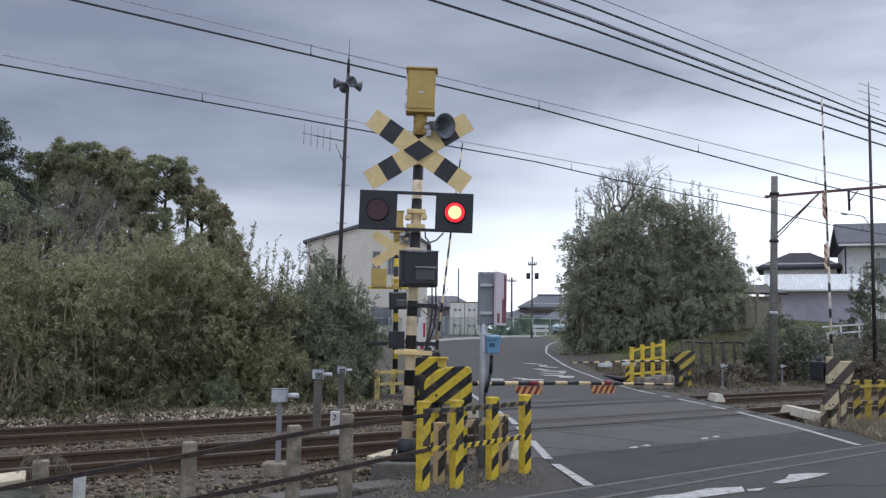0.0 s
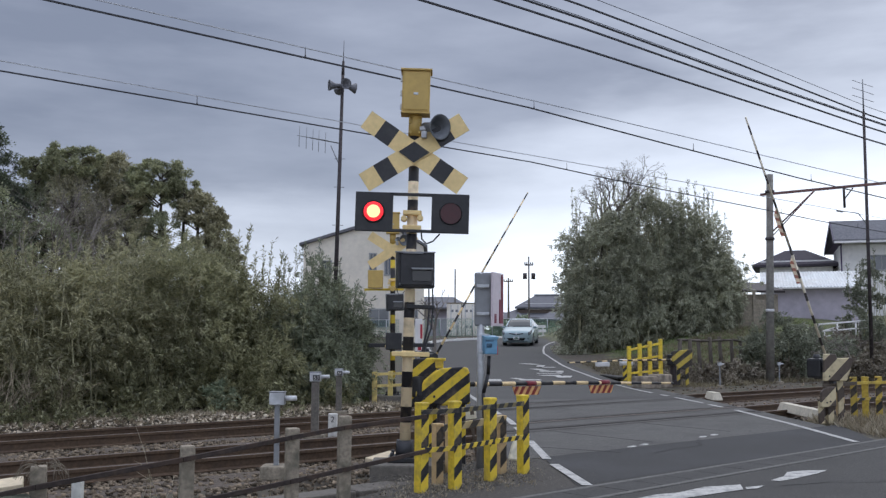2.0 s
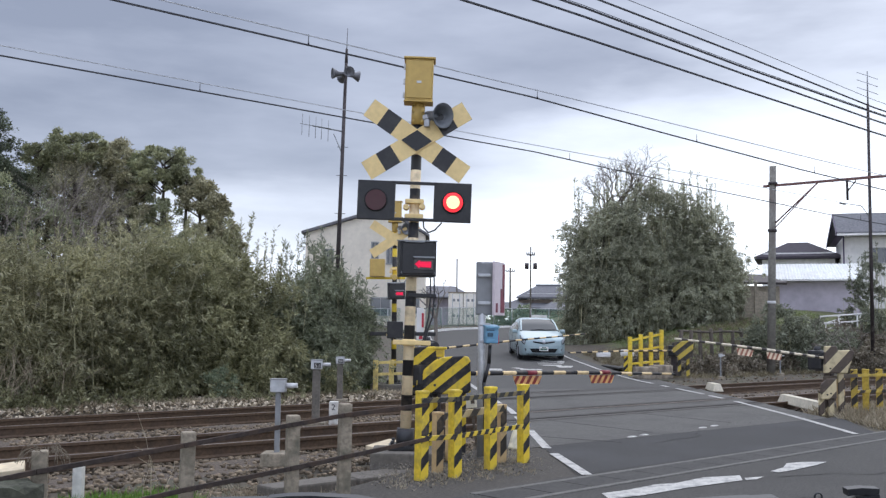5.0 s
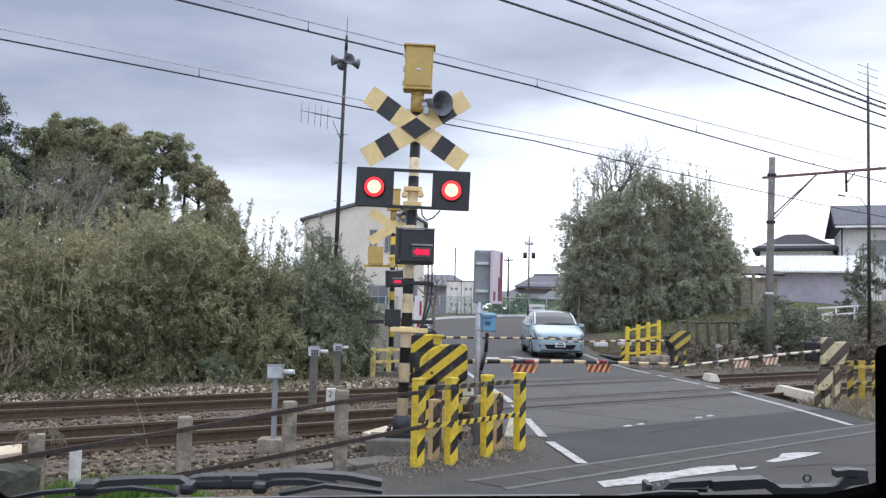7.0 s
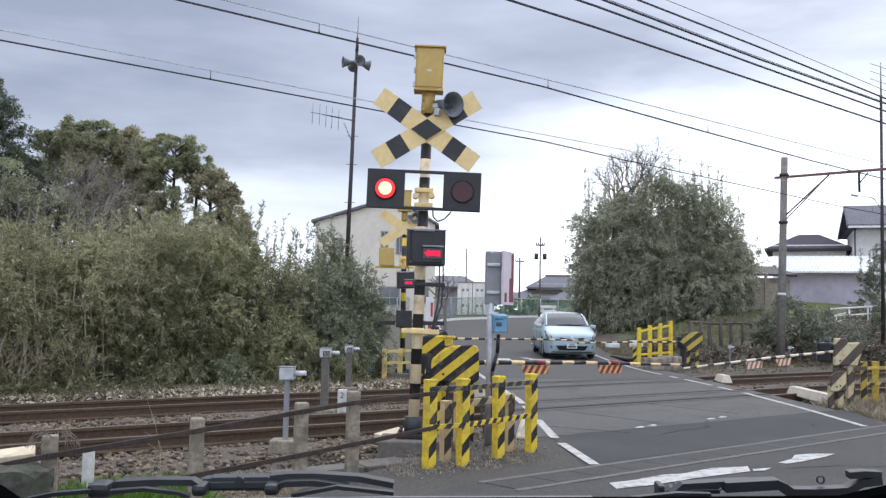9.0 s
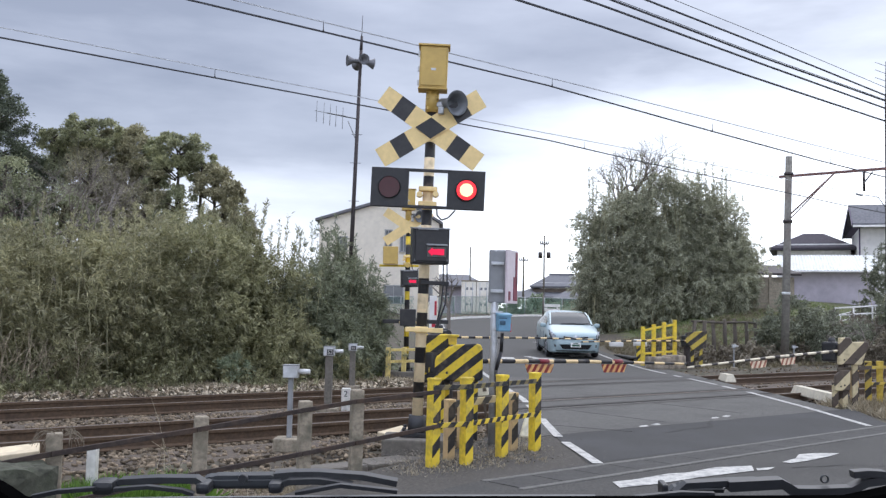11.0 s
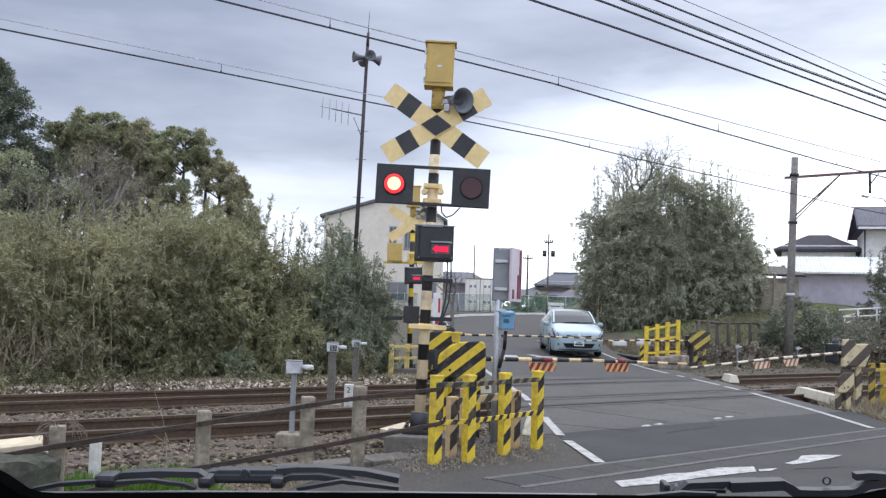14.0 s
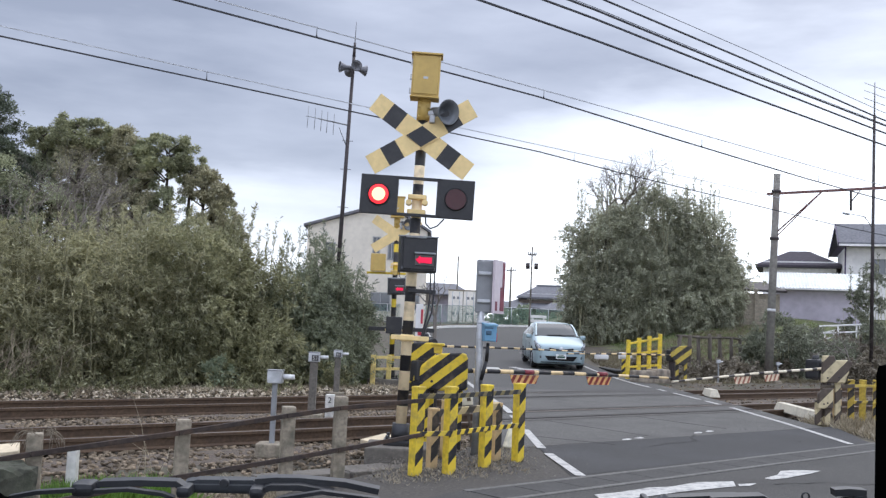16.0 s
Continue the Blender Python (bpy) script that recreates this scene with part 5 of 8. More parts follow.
for y in TRACKS:
    dip = [(-60, y, 5.16), (11, y, 5.16), (14.7, y, 5.05), (19.4, y, 4.93), (26.9, y, 4.83), (60, y, 4.7)] if y < 12 else [(-60, y, 5.16), (14.5, y, 5.15), (17, y, 5.07), (19.4, y, 5.02), (23.5, y, 4.94), (27, y, 4.86), (60, y, 4.7)]
    wire("contact_wire", dip, 0.011, M_WIRE, "dark overhead contact wire above the track")
    wire("messenger_wire", [(-60, y, 5.35), (12, y, 5.29), (20, y, 5.24 if y < 12 else 5.31), (60, y, 5.2)], 0.007, M_STEEL, "thin messenger wire above the contact wire")
    bm = B()
    for k in range(-3, 7):
        x = k * 4.4 + (2.4 if y > 12 else 2.35)
        z = float(np.interp(x, [p[0] for p in dip], [p[2] for p in dip]))
        bar(bm, (x, y, z), (x, y, z + 0.15), 0.006, seg=4)
        bar(bm, (x, y, z), (x, y, z + 0.05), 0.016, 0.006, seg=5)
    tagged(part("wire_droppers", bm, M_WIRE), "short droppers between messenger and contact wire", "wire droppers", kind="stuff")


def catenary_pole(m, h, reach):
    g = thing("catenary_pole", m, "weathered pole with a rusty cantilever beam for the overhead line", "catenary pole")
    bm = B()
    cy(bm, 0.14, 0.11, h, None, 18)
    part("pole", bm, mat("weathered_pole", (0.2, 0.19, 0.165), 0.85, grain=0.25, scale=10, stain=0.5, stain_scale=1.5, stain_color=(0.09, 0.05, 0.045)), g)
    bm = B()
    cy(bm, 0.138, 0.138, 0.09, pose(0, 0, 2.33), 18)
    part("band", bm, mat("white_band", (0.6, 0.6, 0.6), 0.6), g, "white painted band")
    rust = mat("rusty_beam", (0.2, 0.11, 0.1), 0.75, 0.2, grain=0.25, scale=10)
    bm = B()
    beam(bm, (0, 0.35, h - 0.66), (0, -reach, h - 0.71), 0.06, 0.085, 0.008)
    part("beam", bm, rust, g, "rusty cantilever beam")
    bm = B()
    bar(bm, (0, -0.1, h - 1.95), (0, -1.6, h - 0.72), 0.028)
    bar(bm, (0, -0.1, h - 2.1), (0, -1.6, h - 0.72), 0.02)
    part("brace", bm, rust, g)
    for z in (h - 2.2, h - 0.6):
        bm = B()
        cy(bm, 0.155, 0.155, 0.09, pose(0, 0, z - 0.04), 16)
        part("collar", bm, M_DARKPOLE, g)
    bm = B()
    for y in (-2.6, ):
        bar(bm, (0, y, h - 0.7), (0.05, y, h - 1.35), 0.04)
        bar(bm, (0, y - 0.3, h - 0.75), (0, y, h - 1.1), 0.02)
    part("insulator", bm, M_DARKPOLE, g)


catenary_pole(pose(29.14, 17.6, 0.0, 1.15, 0.8, 0), 6.98, 5.5)


# ---- plants ----
M_BAMBOO = leafy("bamboo_leaves", (0.088, 0.09, 0.044), (0.42, 0.41, 0.225), 0.34, 0.45)
M_BAMBOO_DRY = leafy("dry_bamboo_leaves", (0.112, 0.109, 0.057), (0.46, 0.438, 0.25), 0.34, 0.45)
M_BAMBOO_DARK = leafy("dark_green_leaves", (0.058, 0.07, 0.044), (0.335, 0.36, 0.232), 0.32, 0.45)
M_PINE = leafy("pine_foliage", (0.13, 0.14, 0.08), (0.47, 0.475, 0.27), 0.3)
M_FIR = leafy("dark_conifer_foliage", (0.045, 0.056, 0.04), (0.18, 0.21, 0.13), 0.12)
M_BROWNTREE = leafy("brownish_foliage", (0.165, 0.152, 0.092), (0.5, 0.47, 0.29), 0.25)
M_BROAD = leafy("evergreen_foliage", (0.135, 0.148, 0.083), (0.44, 0.46, 0.27), 0.25)
M_GROVE = leafy("grove_leaves", (0.19, 0.195, 0.13), (0.6, 0.6, 0.45), 0.5, 0.45)
M_BRUSH = leafy("brown_brush", (0.085, 0.07, 0.05), (0.3, 0.26, 0.19), 0.2)
M_SHRUB = leafy("lineside_shrub_leaves", (0.07, 0.08, 0.05), (0.33, 0.345, 0.25))
M_HEDGE = leafy("pale_hedge_leaves", (0.14, 0.17, 0.1), (0.42, 0.48, 0.33))
M_VINE = mat("withered_vine_stems", (0.17, 0.14, 0.1), 0.9, grain=0.3, scale=40)
M_BANKGREEN = leafy("bank_grass_blades", (0.085, 0.11, 0.035), (0.28, 0.34, 0.13), 0.35)
M_BRAMBLE = mat("dry_bramble_stems", (0.3, 0.25, 0.18), 0.9, grain=0.3, scale=30, island=0.4)
M_STRAW = leafy("straw", (0.2, 0.16, 0.1), (0.5, 0.44, 0.32), 0.3)
M_BANKSTRAW = leafy("withered_bank_grass", (0.11, 0.09, 0.055), (0.3, 0.26, 0.16), 0.25)
M_WEED = leafy("green_weed", (0.06, 0.12, 0.02), (0.2, 0.34, 0.06), 0.35)
M_BARK = mat("bark", (0.09, 0.075, 0.06), 0.95, grain=0.3, scale=25, bump=0.006)
M_BARE = mat("bare_grey_twigs", (0.2, 0.175, 0.15), 0.9, grain=0.2, scale=20)
M_CULM = mat("bamboo_culm", (0.32, 0.3, 0.18), 0.6, grain=0.3, scale=6, island=0.4)


def unit(a):
    return a / np.maximum(np.linalg.norm(a, axis=-1, keepdims=True), 1e-9)


def leaf_quads(rng, pos, way, length, width):
    """Pointed leaves: pos n x 3, way n x 3 (from stem to tip)."""
    n = len(pos)
    way = unit(way)
    side = unit(np.cross(way, unit(rng.normal(size=(n, 3)))))
    L = length * (0.6 + 0.8 * rng.random((n, 1)))
    W = width * (0.7 + 0.6 * rng.random((n, 1)))
    mid = pos + way * L * 0.45
    tip = pos + way * L
    tip[:, 2] -= 0.12 * L[:, 0]
    return np.stack([pos, mid + side * W / 2, tip, mid - side * W / 2], 1)


def sticks(name, rods, material, parent, label="", seg=4):
    """Many thin tapered rods (a, b, r1, r2) as one mesh."""
    a = np.array([r[0] for r in rods], float)
    b = np.array([r[1] for r in rods], float)
    r1 = np.array([r[2] for r in rods])[:, None, None]
    r2 = np.array([r[3] for r in rods])[:, None, None]
    d = unit(b - a)
    s = unit(np.cross(d, np.where(np.abs(d[:, 2:]) < 0.9, [[0, 0, 1.0]], [[1.0, 0, 0]])))
    t = np.cross(d, s)
    an = np.arange(seg) * 2 * math.pi / seg
    ring = s[:, None] * np.cos(an)[None, :, None] + t[:, None] * np.sin(an)[None, :, None]
    lo, hi = a[:, None] + ring * r1, b[:, None] + ring * r2
    q = np.stack([lo, np.roll(lo, -1, 1), np.roll(hi, -1, 1), hi], 2).reshape(-1, 4, 3)
    return quads(name, q, material, parent, label)


def bough_leaves(rng, centres, out, radius, sprays, per, leaf, wide, droop=0.35, squash=0.75):
    """Leaves in sprays, sprays in boughs: each bough is a drooping tuft of its own, with a hollow beside it."""
    n = len(centres)
    rad = radius * (0.55 + 0.9 * rng.random((n, 1, 1)))
    c = centres[:, None] + rng.normal(size=(n, sprays, 3)) * rad * np.array([0.6, 0.6, 0.6 * squash])
    c[:, :, 2] -= 0.35 * np.linalg.norm(c[:, :, :2] - centres[:, None, :2], axis=2)
    c = c.reshape(-1, 3)
    o = np.repeat(out, sprays, 0)
    way = unit(o * 0.8 + rng.normal(size=c.shape) * 0.55 + np.array([0, 0, 0.1]))
    pos = np.repeat(c, per, 0) + rng.normal(size=(len(c) * per, 3)) * leaf * 0.3
    ways = np.repeat(way, per, 0) + rng.normal(size=(len(c) * per, 3)) * 0.5 + np.array([0, 0, -droop])
    return leaf_quads(rng, pos, ways, leaf, wide)


def plume_leaves(rng, a, b, n, leaf, wide):
    """Sparse upright leaves along the free tip of a stem."""
    s = rng.random((n, 1)) ** 0.8
    pos = a + (b - a) * s + rng.normal(size=(n, 3)) * 0.018
    way = rng.normal(size=(n, 3)) * np.array([0.45, 0.45, 0.3]) + np.array([0, 0, 0.75])
    return leaf_quads(rng, pos, way, leaf, wide)


def thicket(name, x, y, z, r, h, boughs, leaf, wide, leaves_mat, label, seed, culms=14, category="bamboo", plumes=(), group="bamboo clumps", droop=0.35, bough=0.3):
    """A clump of bamboo or tall shrub: slender stems, drooping boughs of pointed leaves, bare-tipped plumes (dx, dy, height)."""
    rng = np.random.default_rng(seed)
    g = thing(name, pose(x, y, z), label, category, group)
    rods = []
    t = 0.004 * h + 0.006
    for k in range(culms):
        a, rr = rng.random() * 6.283, r * 0.85 * math.sqrt(rng.random())
        hh = h * (0.6 + 0.35 * rng.random())
        lean = Vector((rng.normal() * 0.07 * h, rng.normal() * 0.07 * h, 0))
        p0 = Vector((rr * math.cos(a), rr * math.sin(a), -0.1))
        p1 = p0 + Vector((lean.x * 0.3, lean.y * 0.3, hh * 0.55))
        rods += [(p0, p1, t, t * 0.75), (p1, p0 + Vector((lean.x, lean.y, hh)), t * 0.75, t * 0.2)]
    d = unit(rng.normal(size=(boughs, 3)))
    k = np.where(rng.random((boughs, 1)) < 0.8, 0.7 + 0.3 * rng.random((boughs, 1)), rng.random((boughs, 1)) ** 0.5)
    p = d * k
    c = np.stack([p[:, 0] * r, p[:, 1] * r, h * 0.48 + p[:, 2] * h * 0.48], 1)
    ph = rng.random(6) * 6.283
    ang = np.arctan2(d[:, 1], d[:, 0])
    bulge = 1 + 0.14 * np.sin(3 * ang + ph[0] + 3 * d[:, 2]) + 0.1 * np.sin(5 * ang + ph[1]) + 0.12 * np.sin(7 * d[:, 2] + ph[2] + 2 * ang)
    c[:, :2] *= bulge[:, None]
    c[:, 2] = h * 0.48 + (c[:, 2] - h * 0.48) * (0.55 + 0.45 * bulge)
    # the skirt of the mass reaches the ground almost upright
    low = c[:, 2] < 0.4 * h
    c[low, :2] *= (1 + 0.55 * (1 - c[low, 2:] / (0.4 * h)) * (1 - np.linalg.norm(p[low, :2], axis=1, keepdims=True)))
    leaves = [bough_leaves(rng, c, d, bough, 13, 15, leaf, wide, droop)]
    for k in range(max(2, boughs // 12)):
        a, rr = rng.random() * 6.283, r * 0.7 * math.sqrt(rng.random())
        tip = np.array([rr * math.cos(a), rr * math.sin(a), h * (0.93 + 0.12 * rng.random())])
        foot = np.array([tip[0], tip[1], h * 0.7])
        rods.append((Vector(foot), Vector(tip), t * 0.4, t * 0.15))
        leaves.append(plume_leaves(rng, foot, tip, 60, leaf, wide))
    for px, py, ph_ in plumes:
        foot, tip = np.array([px * 0.7, py, h * 0.55]), np.array([px + rng.normal() * 0.04, py, ph_])
        rods += [(Vector((px * 0.5, py, -0.1)), Vector(foot), t, t * 0.6), (Vector(foot), Vector(tip), t * 0.6, t * 0.15)]
        leaves.append(plume_leaves(rng, foot + (tip - foot) * 0.3, tip, 80, leaf * 0.85, wide))
    tagged(sticks("stemwork", rods, M_CULM, g, "thin bamboo stems"), kind="stuff")
    q = np.concatenate(leaves)
    q[:, :, 2] = np.maximum(q[:, :, 2], 0.0)
    tagged(quads("foliage", q, leaves_mat, g), kind="stuff")
    return g


def left_thicket():
    label = "dense green bamboo clump beside the railway"
    dry = "dense olive and straw-coloured bamboo clump beside the railway"
    shrub = "dark green leafy bamboo clump with pointed tops"
    clumps = (
        # out beyond the picture's edge
        (-3.6, 19.0, 1.9, 3.1, 1, 24, ()), (-0.4, 19.0, 1.9, 3.1, 1, 26, ()), (1.9, 18.7, 1.5, 2.9, 1, 40, ()),
        # the front row
        (3.7, 18.5, 1.25, 3.0, 1, 78, ()), (5.1, 18.5, 1.25, 2.9, 1, 84, ((0.38, 0, 3.5), (0.25, 0.1, 3.2))), (6.3, 18.5, 1.2, 3.1, 1, 84, ((-0.1, 0, 3.2), (0.4, 0, 3.25))),
        (7.4, 18.5, 1.2, 3.25, 1, 88, ((0.1, 0, 3.5),)), (8.5, 18.5, 1.15, 3.4, 0, 88, ((0.2, 0, 3.65), (-0.3, 0, 3.6))),
        (9.4, 18.7, 0.98, 3.5, 0, 74, ((0.36, 0, 3.75), (0.6, 0, 3.6), (0.8, 0, 3.75), (0.95, 0.1, 3.7), (0.2, 0, 3.6), (0.7, 0.3, 3.5))),
        (10.35, 18.5, 0.75, 2.95, 0, 56, ((0.15, 0, 3.4), (0.3, 0, 3.55), (0.05, 0.2, 3.3), (0.6, 0, 3.3), (0.78, 0.1, 3.2))),
        (11.15, 18.4, 0.7, 2.75, 2, 52, ((-0.2, 0, 3.3), (0.12, 0, 3.45), (0.0, 0.2, 3.15))),
        (11.95, 18.6, 0.7, 3.35, 2, 64, ((-0.3, 0, 3.65), (0.05, 0, 3.78), (0.18, 0, 3.5))), (12.65, 18.8, 0.68, 3.0, 2, 58, ((0.1, 0, 3.4), (-0.1, 0.1, 3.25), (0.55, 0, 2.9))),
        (12.95, 18.5, 0.45, 2.1, 2, 40, ((0.25, 0, 2.7),)), (8.0, 17.75, 0.8, 1.7, 0, 50, ()), (10.1, 17.75, 0.8, 1.8, 0, 50, ()), (11.6, 17.85, 0.75, 1.8, 2, 50, ()), (12.2, 18.1, 0.6, 1.7, 2, 46, ()), (5.6, 17.8, 0.9, 1.5, 1, 50, ()),
        # behind
        (5.6, 20.6, 1.7, 3.0, 1, 50, ()), (8.4, 20.5, 1.5, 3.5, 1, 50, ()), (10.3, 20.4, 1.0, 3.0, 0, 40, ()), (12.6, 20.5, 1.0, 2.9, 2, 40, ()), (2.6, 20.8, 1.8, 3.2, 1, 30, ()))
    for k, (x, y, r, h, mt, n, plumes) in enumerate(clumps):
        thicket("bamboo_clump", x, y, terrain(x, y) - 0.25, r, h, int(n * (1.35 if x > 3 and y < 20 else 0.9)), 0.11, 0.0235, (M_BAMBOO, M_BAMBOO_DRY, M_BAMBOO_DARK)[mt], (label, dry, shrub)[mt], 100 + k, culms=46 if mt == 1 else 16, plumes=plumes)
    thicket("small_shrub", 8.85, 17.2, terrain(8.85, 17.2) - 0.1, 0.3, 0.62, 9, 0.085, 0.035, M_HEDGE, "small pale green shrub at the foot of the bamboo", 148, 3, "shrub", (), "low scrub", 0.05, 0.12)
    # low scrub along the foot
    for k, (x, y, r, h) in enumerate(((7.0, 17.1, 0.7, 0.55), (9.3, 17.0, 0.6, 0.7), (4.2, 17.0, 0.8, 0.5), (11.4, 17.2, 0.55, 0.6), (5.4, 16.9, 0.5, 0.4))):
        thicket("scrub", x, y, terrain(x, y) - 0.1, r, h, 16, 0.07, 0.026, M_BAMBOO, "low scrub at the foot of the bamboo", 150 + k, 4, "shrub", (), "low scrub", 0.1, 0.16)


def limb(bm, rng, p, d, length, r, depth, ends, spread=0.55, droop=0.0):
    """A branch that forks until it is thin; its ends are kept."""
    q = p
    for k in range(3):
        d = (d + Vector(rng.normal(size=3)) * 0.13 - Vector((0, 0, droop))).normalized()
        q2 = q + d * length / 3
        bm.append((q, q2, r * (1 - 0.12 * k), r * (1 - 0.12 * (k + 1))))
        q = q2
    if depth == 0:
        ends.append(q)
        return
    for k in range(2 + (rng.random() < 0.5)):
        dd = (d + Vector(rng.normal(size=3)) * spread).normalized()
        limb(bm, rng, q, dd, length * (0.62 + 0.2 * rng.random()), r * 0.6, depth - 1, ends, spread, droop)
    if depth > 1:
        ends.append(q)


def tree(x, y, top, low, r, form, material, label, seed, pads=46, per=260, leaf=0.15, trunk_r=0.15):
    """A tapered trunk with limbs out to many small pads of leaves, from the height low up to top; form: pine, dome or cone."""
    rng = np.random.default_rng(seed)
    z = terrain(x, y)
    g = thing("tree", pose(x, y, z), label, "tree", "trees on the hill")
    top, low = top - z, max(0.3, low - z)
    lean = rng.normal(size=2) * 0.02 * top
    rods = [((0, 0, -0.3), (lean[0] * 0.5, lean[1] * 0.5, top * 0.5), trunk_r, trunk_r * 0.75), ((lean[0] * 0.5, lean[1] * 0.5, top * 0.5), (lean[0], lean[1], top * 0.93), trunk_r * 0.75, trunk_r * 0.2)]
    pos, way = [], []
    for k in range(pads):
        t = (k + rng.random()) / pads
        reach = {"pine": 0.45 + 0.55 * math.sin(math.pi * (0.18 + 0.75 * t)), "dome": math.sqrt(max(0.0, 1 - t ** 2)), "cone": min(1.0, 2.3 * (1.04 - t))}[form]
        a = rng.random() * 6.283
        rad = r * reach * (0.25 + 0.75 * math.sqrt(rng.random()))
        s = r * {"pine": 0.2, "dome": 0.24, "cone": 0.15}[form] * (0.6 + 0.8 * rng.random())
        c = np.array([rad * math.cos(a) + lean[0] * t, rad * math.sin(a) + lean[1] * t, low + (top - low) * t - s * 0.3])
        if k % 2:
            rods.append(((lean[0] * t, lean[1] * t, max(low * 0.8, c[2] - 0.5 * rad)), tuple(c), trunk_r * 0.3, 0.015))
        # a pad is a handful of smaller tufts
        q = 7
        tuft = c + unit(rng.normal(size=(q, 3))) * s * np.array([0.75, 0.75, 0.4]) * (0.5 + 0.6 * rng.random((q, 1)))
        m = per // q
        d = unit(rng.normal(size=(q, m, 3)))
        pos.append((tuft[:, None] + d * s * 0.5 * rng.random((q, m, 1)) ** 0.5 * np.array([1, 1, 0.75])).reshape(-1, 3))
        way.append((d + rng.normal(size=(q, m, 3)) * 0.4 + np.array([0, 0, 0.35 if form != "cone" else 0.6])).reshape(-1, 3))
    sticks("trunk", rods, M_BARK, g, "", 6)
    tagged(quads("crown", leaf_quads(rng, np.concatenate(pos), np.concatenate(way), leaf, leaf * 0.4), material, g), kind="stuff")
    return g


def bare_tree(x, y, z, h, label, seed, r=0.1, depth=5, spread=0.45, trunk=0.3, reach=0.24, bend=(0.0, 0.0)):
    rng = np.random.default_rng(seed)
    g = thing("bare_tree", pose(x, y, z), label, "bare tree", "bare trees")
    top = Vector((bend[0], bend[1], h * trunk))
    rods, ends = [((0, 0, -0.2), top * 0.5, r, r * 0.9), (top * 0.5, top, r * 0.9, r * 0.75)], []
    for k in range(3):
        a = 2.1 * k + rng.random()
        limb(rods, rng, top, Vector((0.5 * math.cos(a) + bend[0] * 0.3, 0.5 * math.sin(a) + bend[1] * 0.3, 1)).normalized(), h * reach, r * 0.6, depth, ends, spread)
    sticks("branchwork", rods, M_BARE, g, "", 3)
    return g


def hill_trees():
    pine, brown, green, fir = "dark spreading pine tree on the hill behind the bamboo", "brownish evergreen tree on the hill", "round evergreen tree on the hill", "tall dark conical conifer on the hill"
    for k, (x, y, top, low, r, form, mt, lb, pads, per) in enumerate((
            (12.6, 53.3, 13.9, 3.5, 3.1, "cone", M_FIR, fir, 360, 230), (9.9, 53.5, 14.8, 3.5, 3.6, "cone", M_FIR, fir, 40, 160), (8.0, 50.0, 12.5, 3.5, 3.6, "dome", M_BROAD, green, 30, 160),
            (17.2, 49.9, 11.3, 9.7, 1.7, "pine", M_PINE, pine, 44, 280), (15.7, 51.1, 10.6, 9.7, 1.0, "pine", M_PINE, pine, 20, 260), (16.2, 51.6, 10.1, 5.6, 2.0, "dome", M_BROAD, green, 70, 260), (18.0, 49.8, 10.8, 6.0, 1.3, "dome", M_BROWNTREE, brown, 60, 260),
            (18.95, 48.5, 10.95, 5.5, 1.35, "dome", M_BROWNTREE, brown, 80, 280), (20.55, 47.2, 10.6, 8.7, 1.5, "pine", M_PINE, pine, 46, 280), (19.8, 47.9, 10.2, 6.8, 1.0, "dome", M_BROAD, green, 30, 260),
            (21.6, 46.5, 9.6, 8.2, 1.05, "pine", M_PINE, pine, 30, 260), (22.2, 46.0, 9.0, 7.4, 1.2, "dome", M_BROWNTREE, brown, 46, 280), (22.85, 45.6, 8.1, 5.2, 1.05, "dome", M_BROWNTREE, brown, 40, 260),
            (14.2, 51.5, 9.5, 4.5, 2.2, "dome", M_FIR, green, 60, 260), (17.0, 49.6, 10.1, 4.0, 2.2, "dome", M_BROWNTREE, brown, 76, 260), (19.2, 47.9, 9.6, 4.0, 1.8, "dome", M_BROWNTREE, brown, 76, 260),
            (20.9, 46.6, 7.9, 4.0, 1.6, "dome", M_BROAD, green, 40, 220), (22.5, 45.5, 7.3, 3.6, 1.4, "dome", M_BROWNTREE, brown, 40, 220), (23.4, 44.8, 6.6, 3.2, 0.9, "dome", M_BROWNTREE, brown, 30, 220), (12.4, 48.5, 8.6, 3.5, 2.2, "dome", M_BROAD, green, 46, 240), (15.2, 47.0, 7.2, 3.2, 2.2, "dome", M_BROAD, green, 36, 220))):
        tree(x, y, top, low, r, form, mt, lb, 300 + k, pads, per)
    for k, (x, y, h) in enumerate(((12.6, 40.6, 6.6), (13.6, 40.2, 6.9), (14.5, 39.6, 6.3), (11.8, 41.0, 5.6), (15.4, 39.0, 5.4), (16.6, 38.6, 4.9))):
        bare_tree(x, y, terrain(x, y), h, "bare grey winter tree in front of the hill", 340 + k, 0.075, 5, 0.4, 0.3)


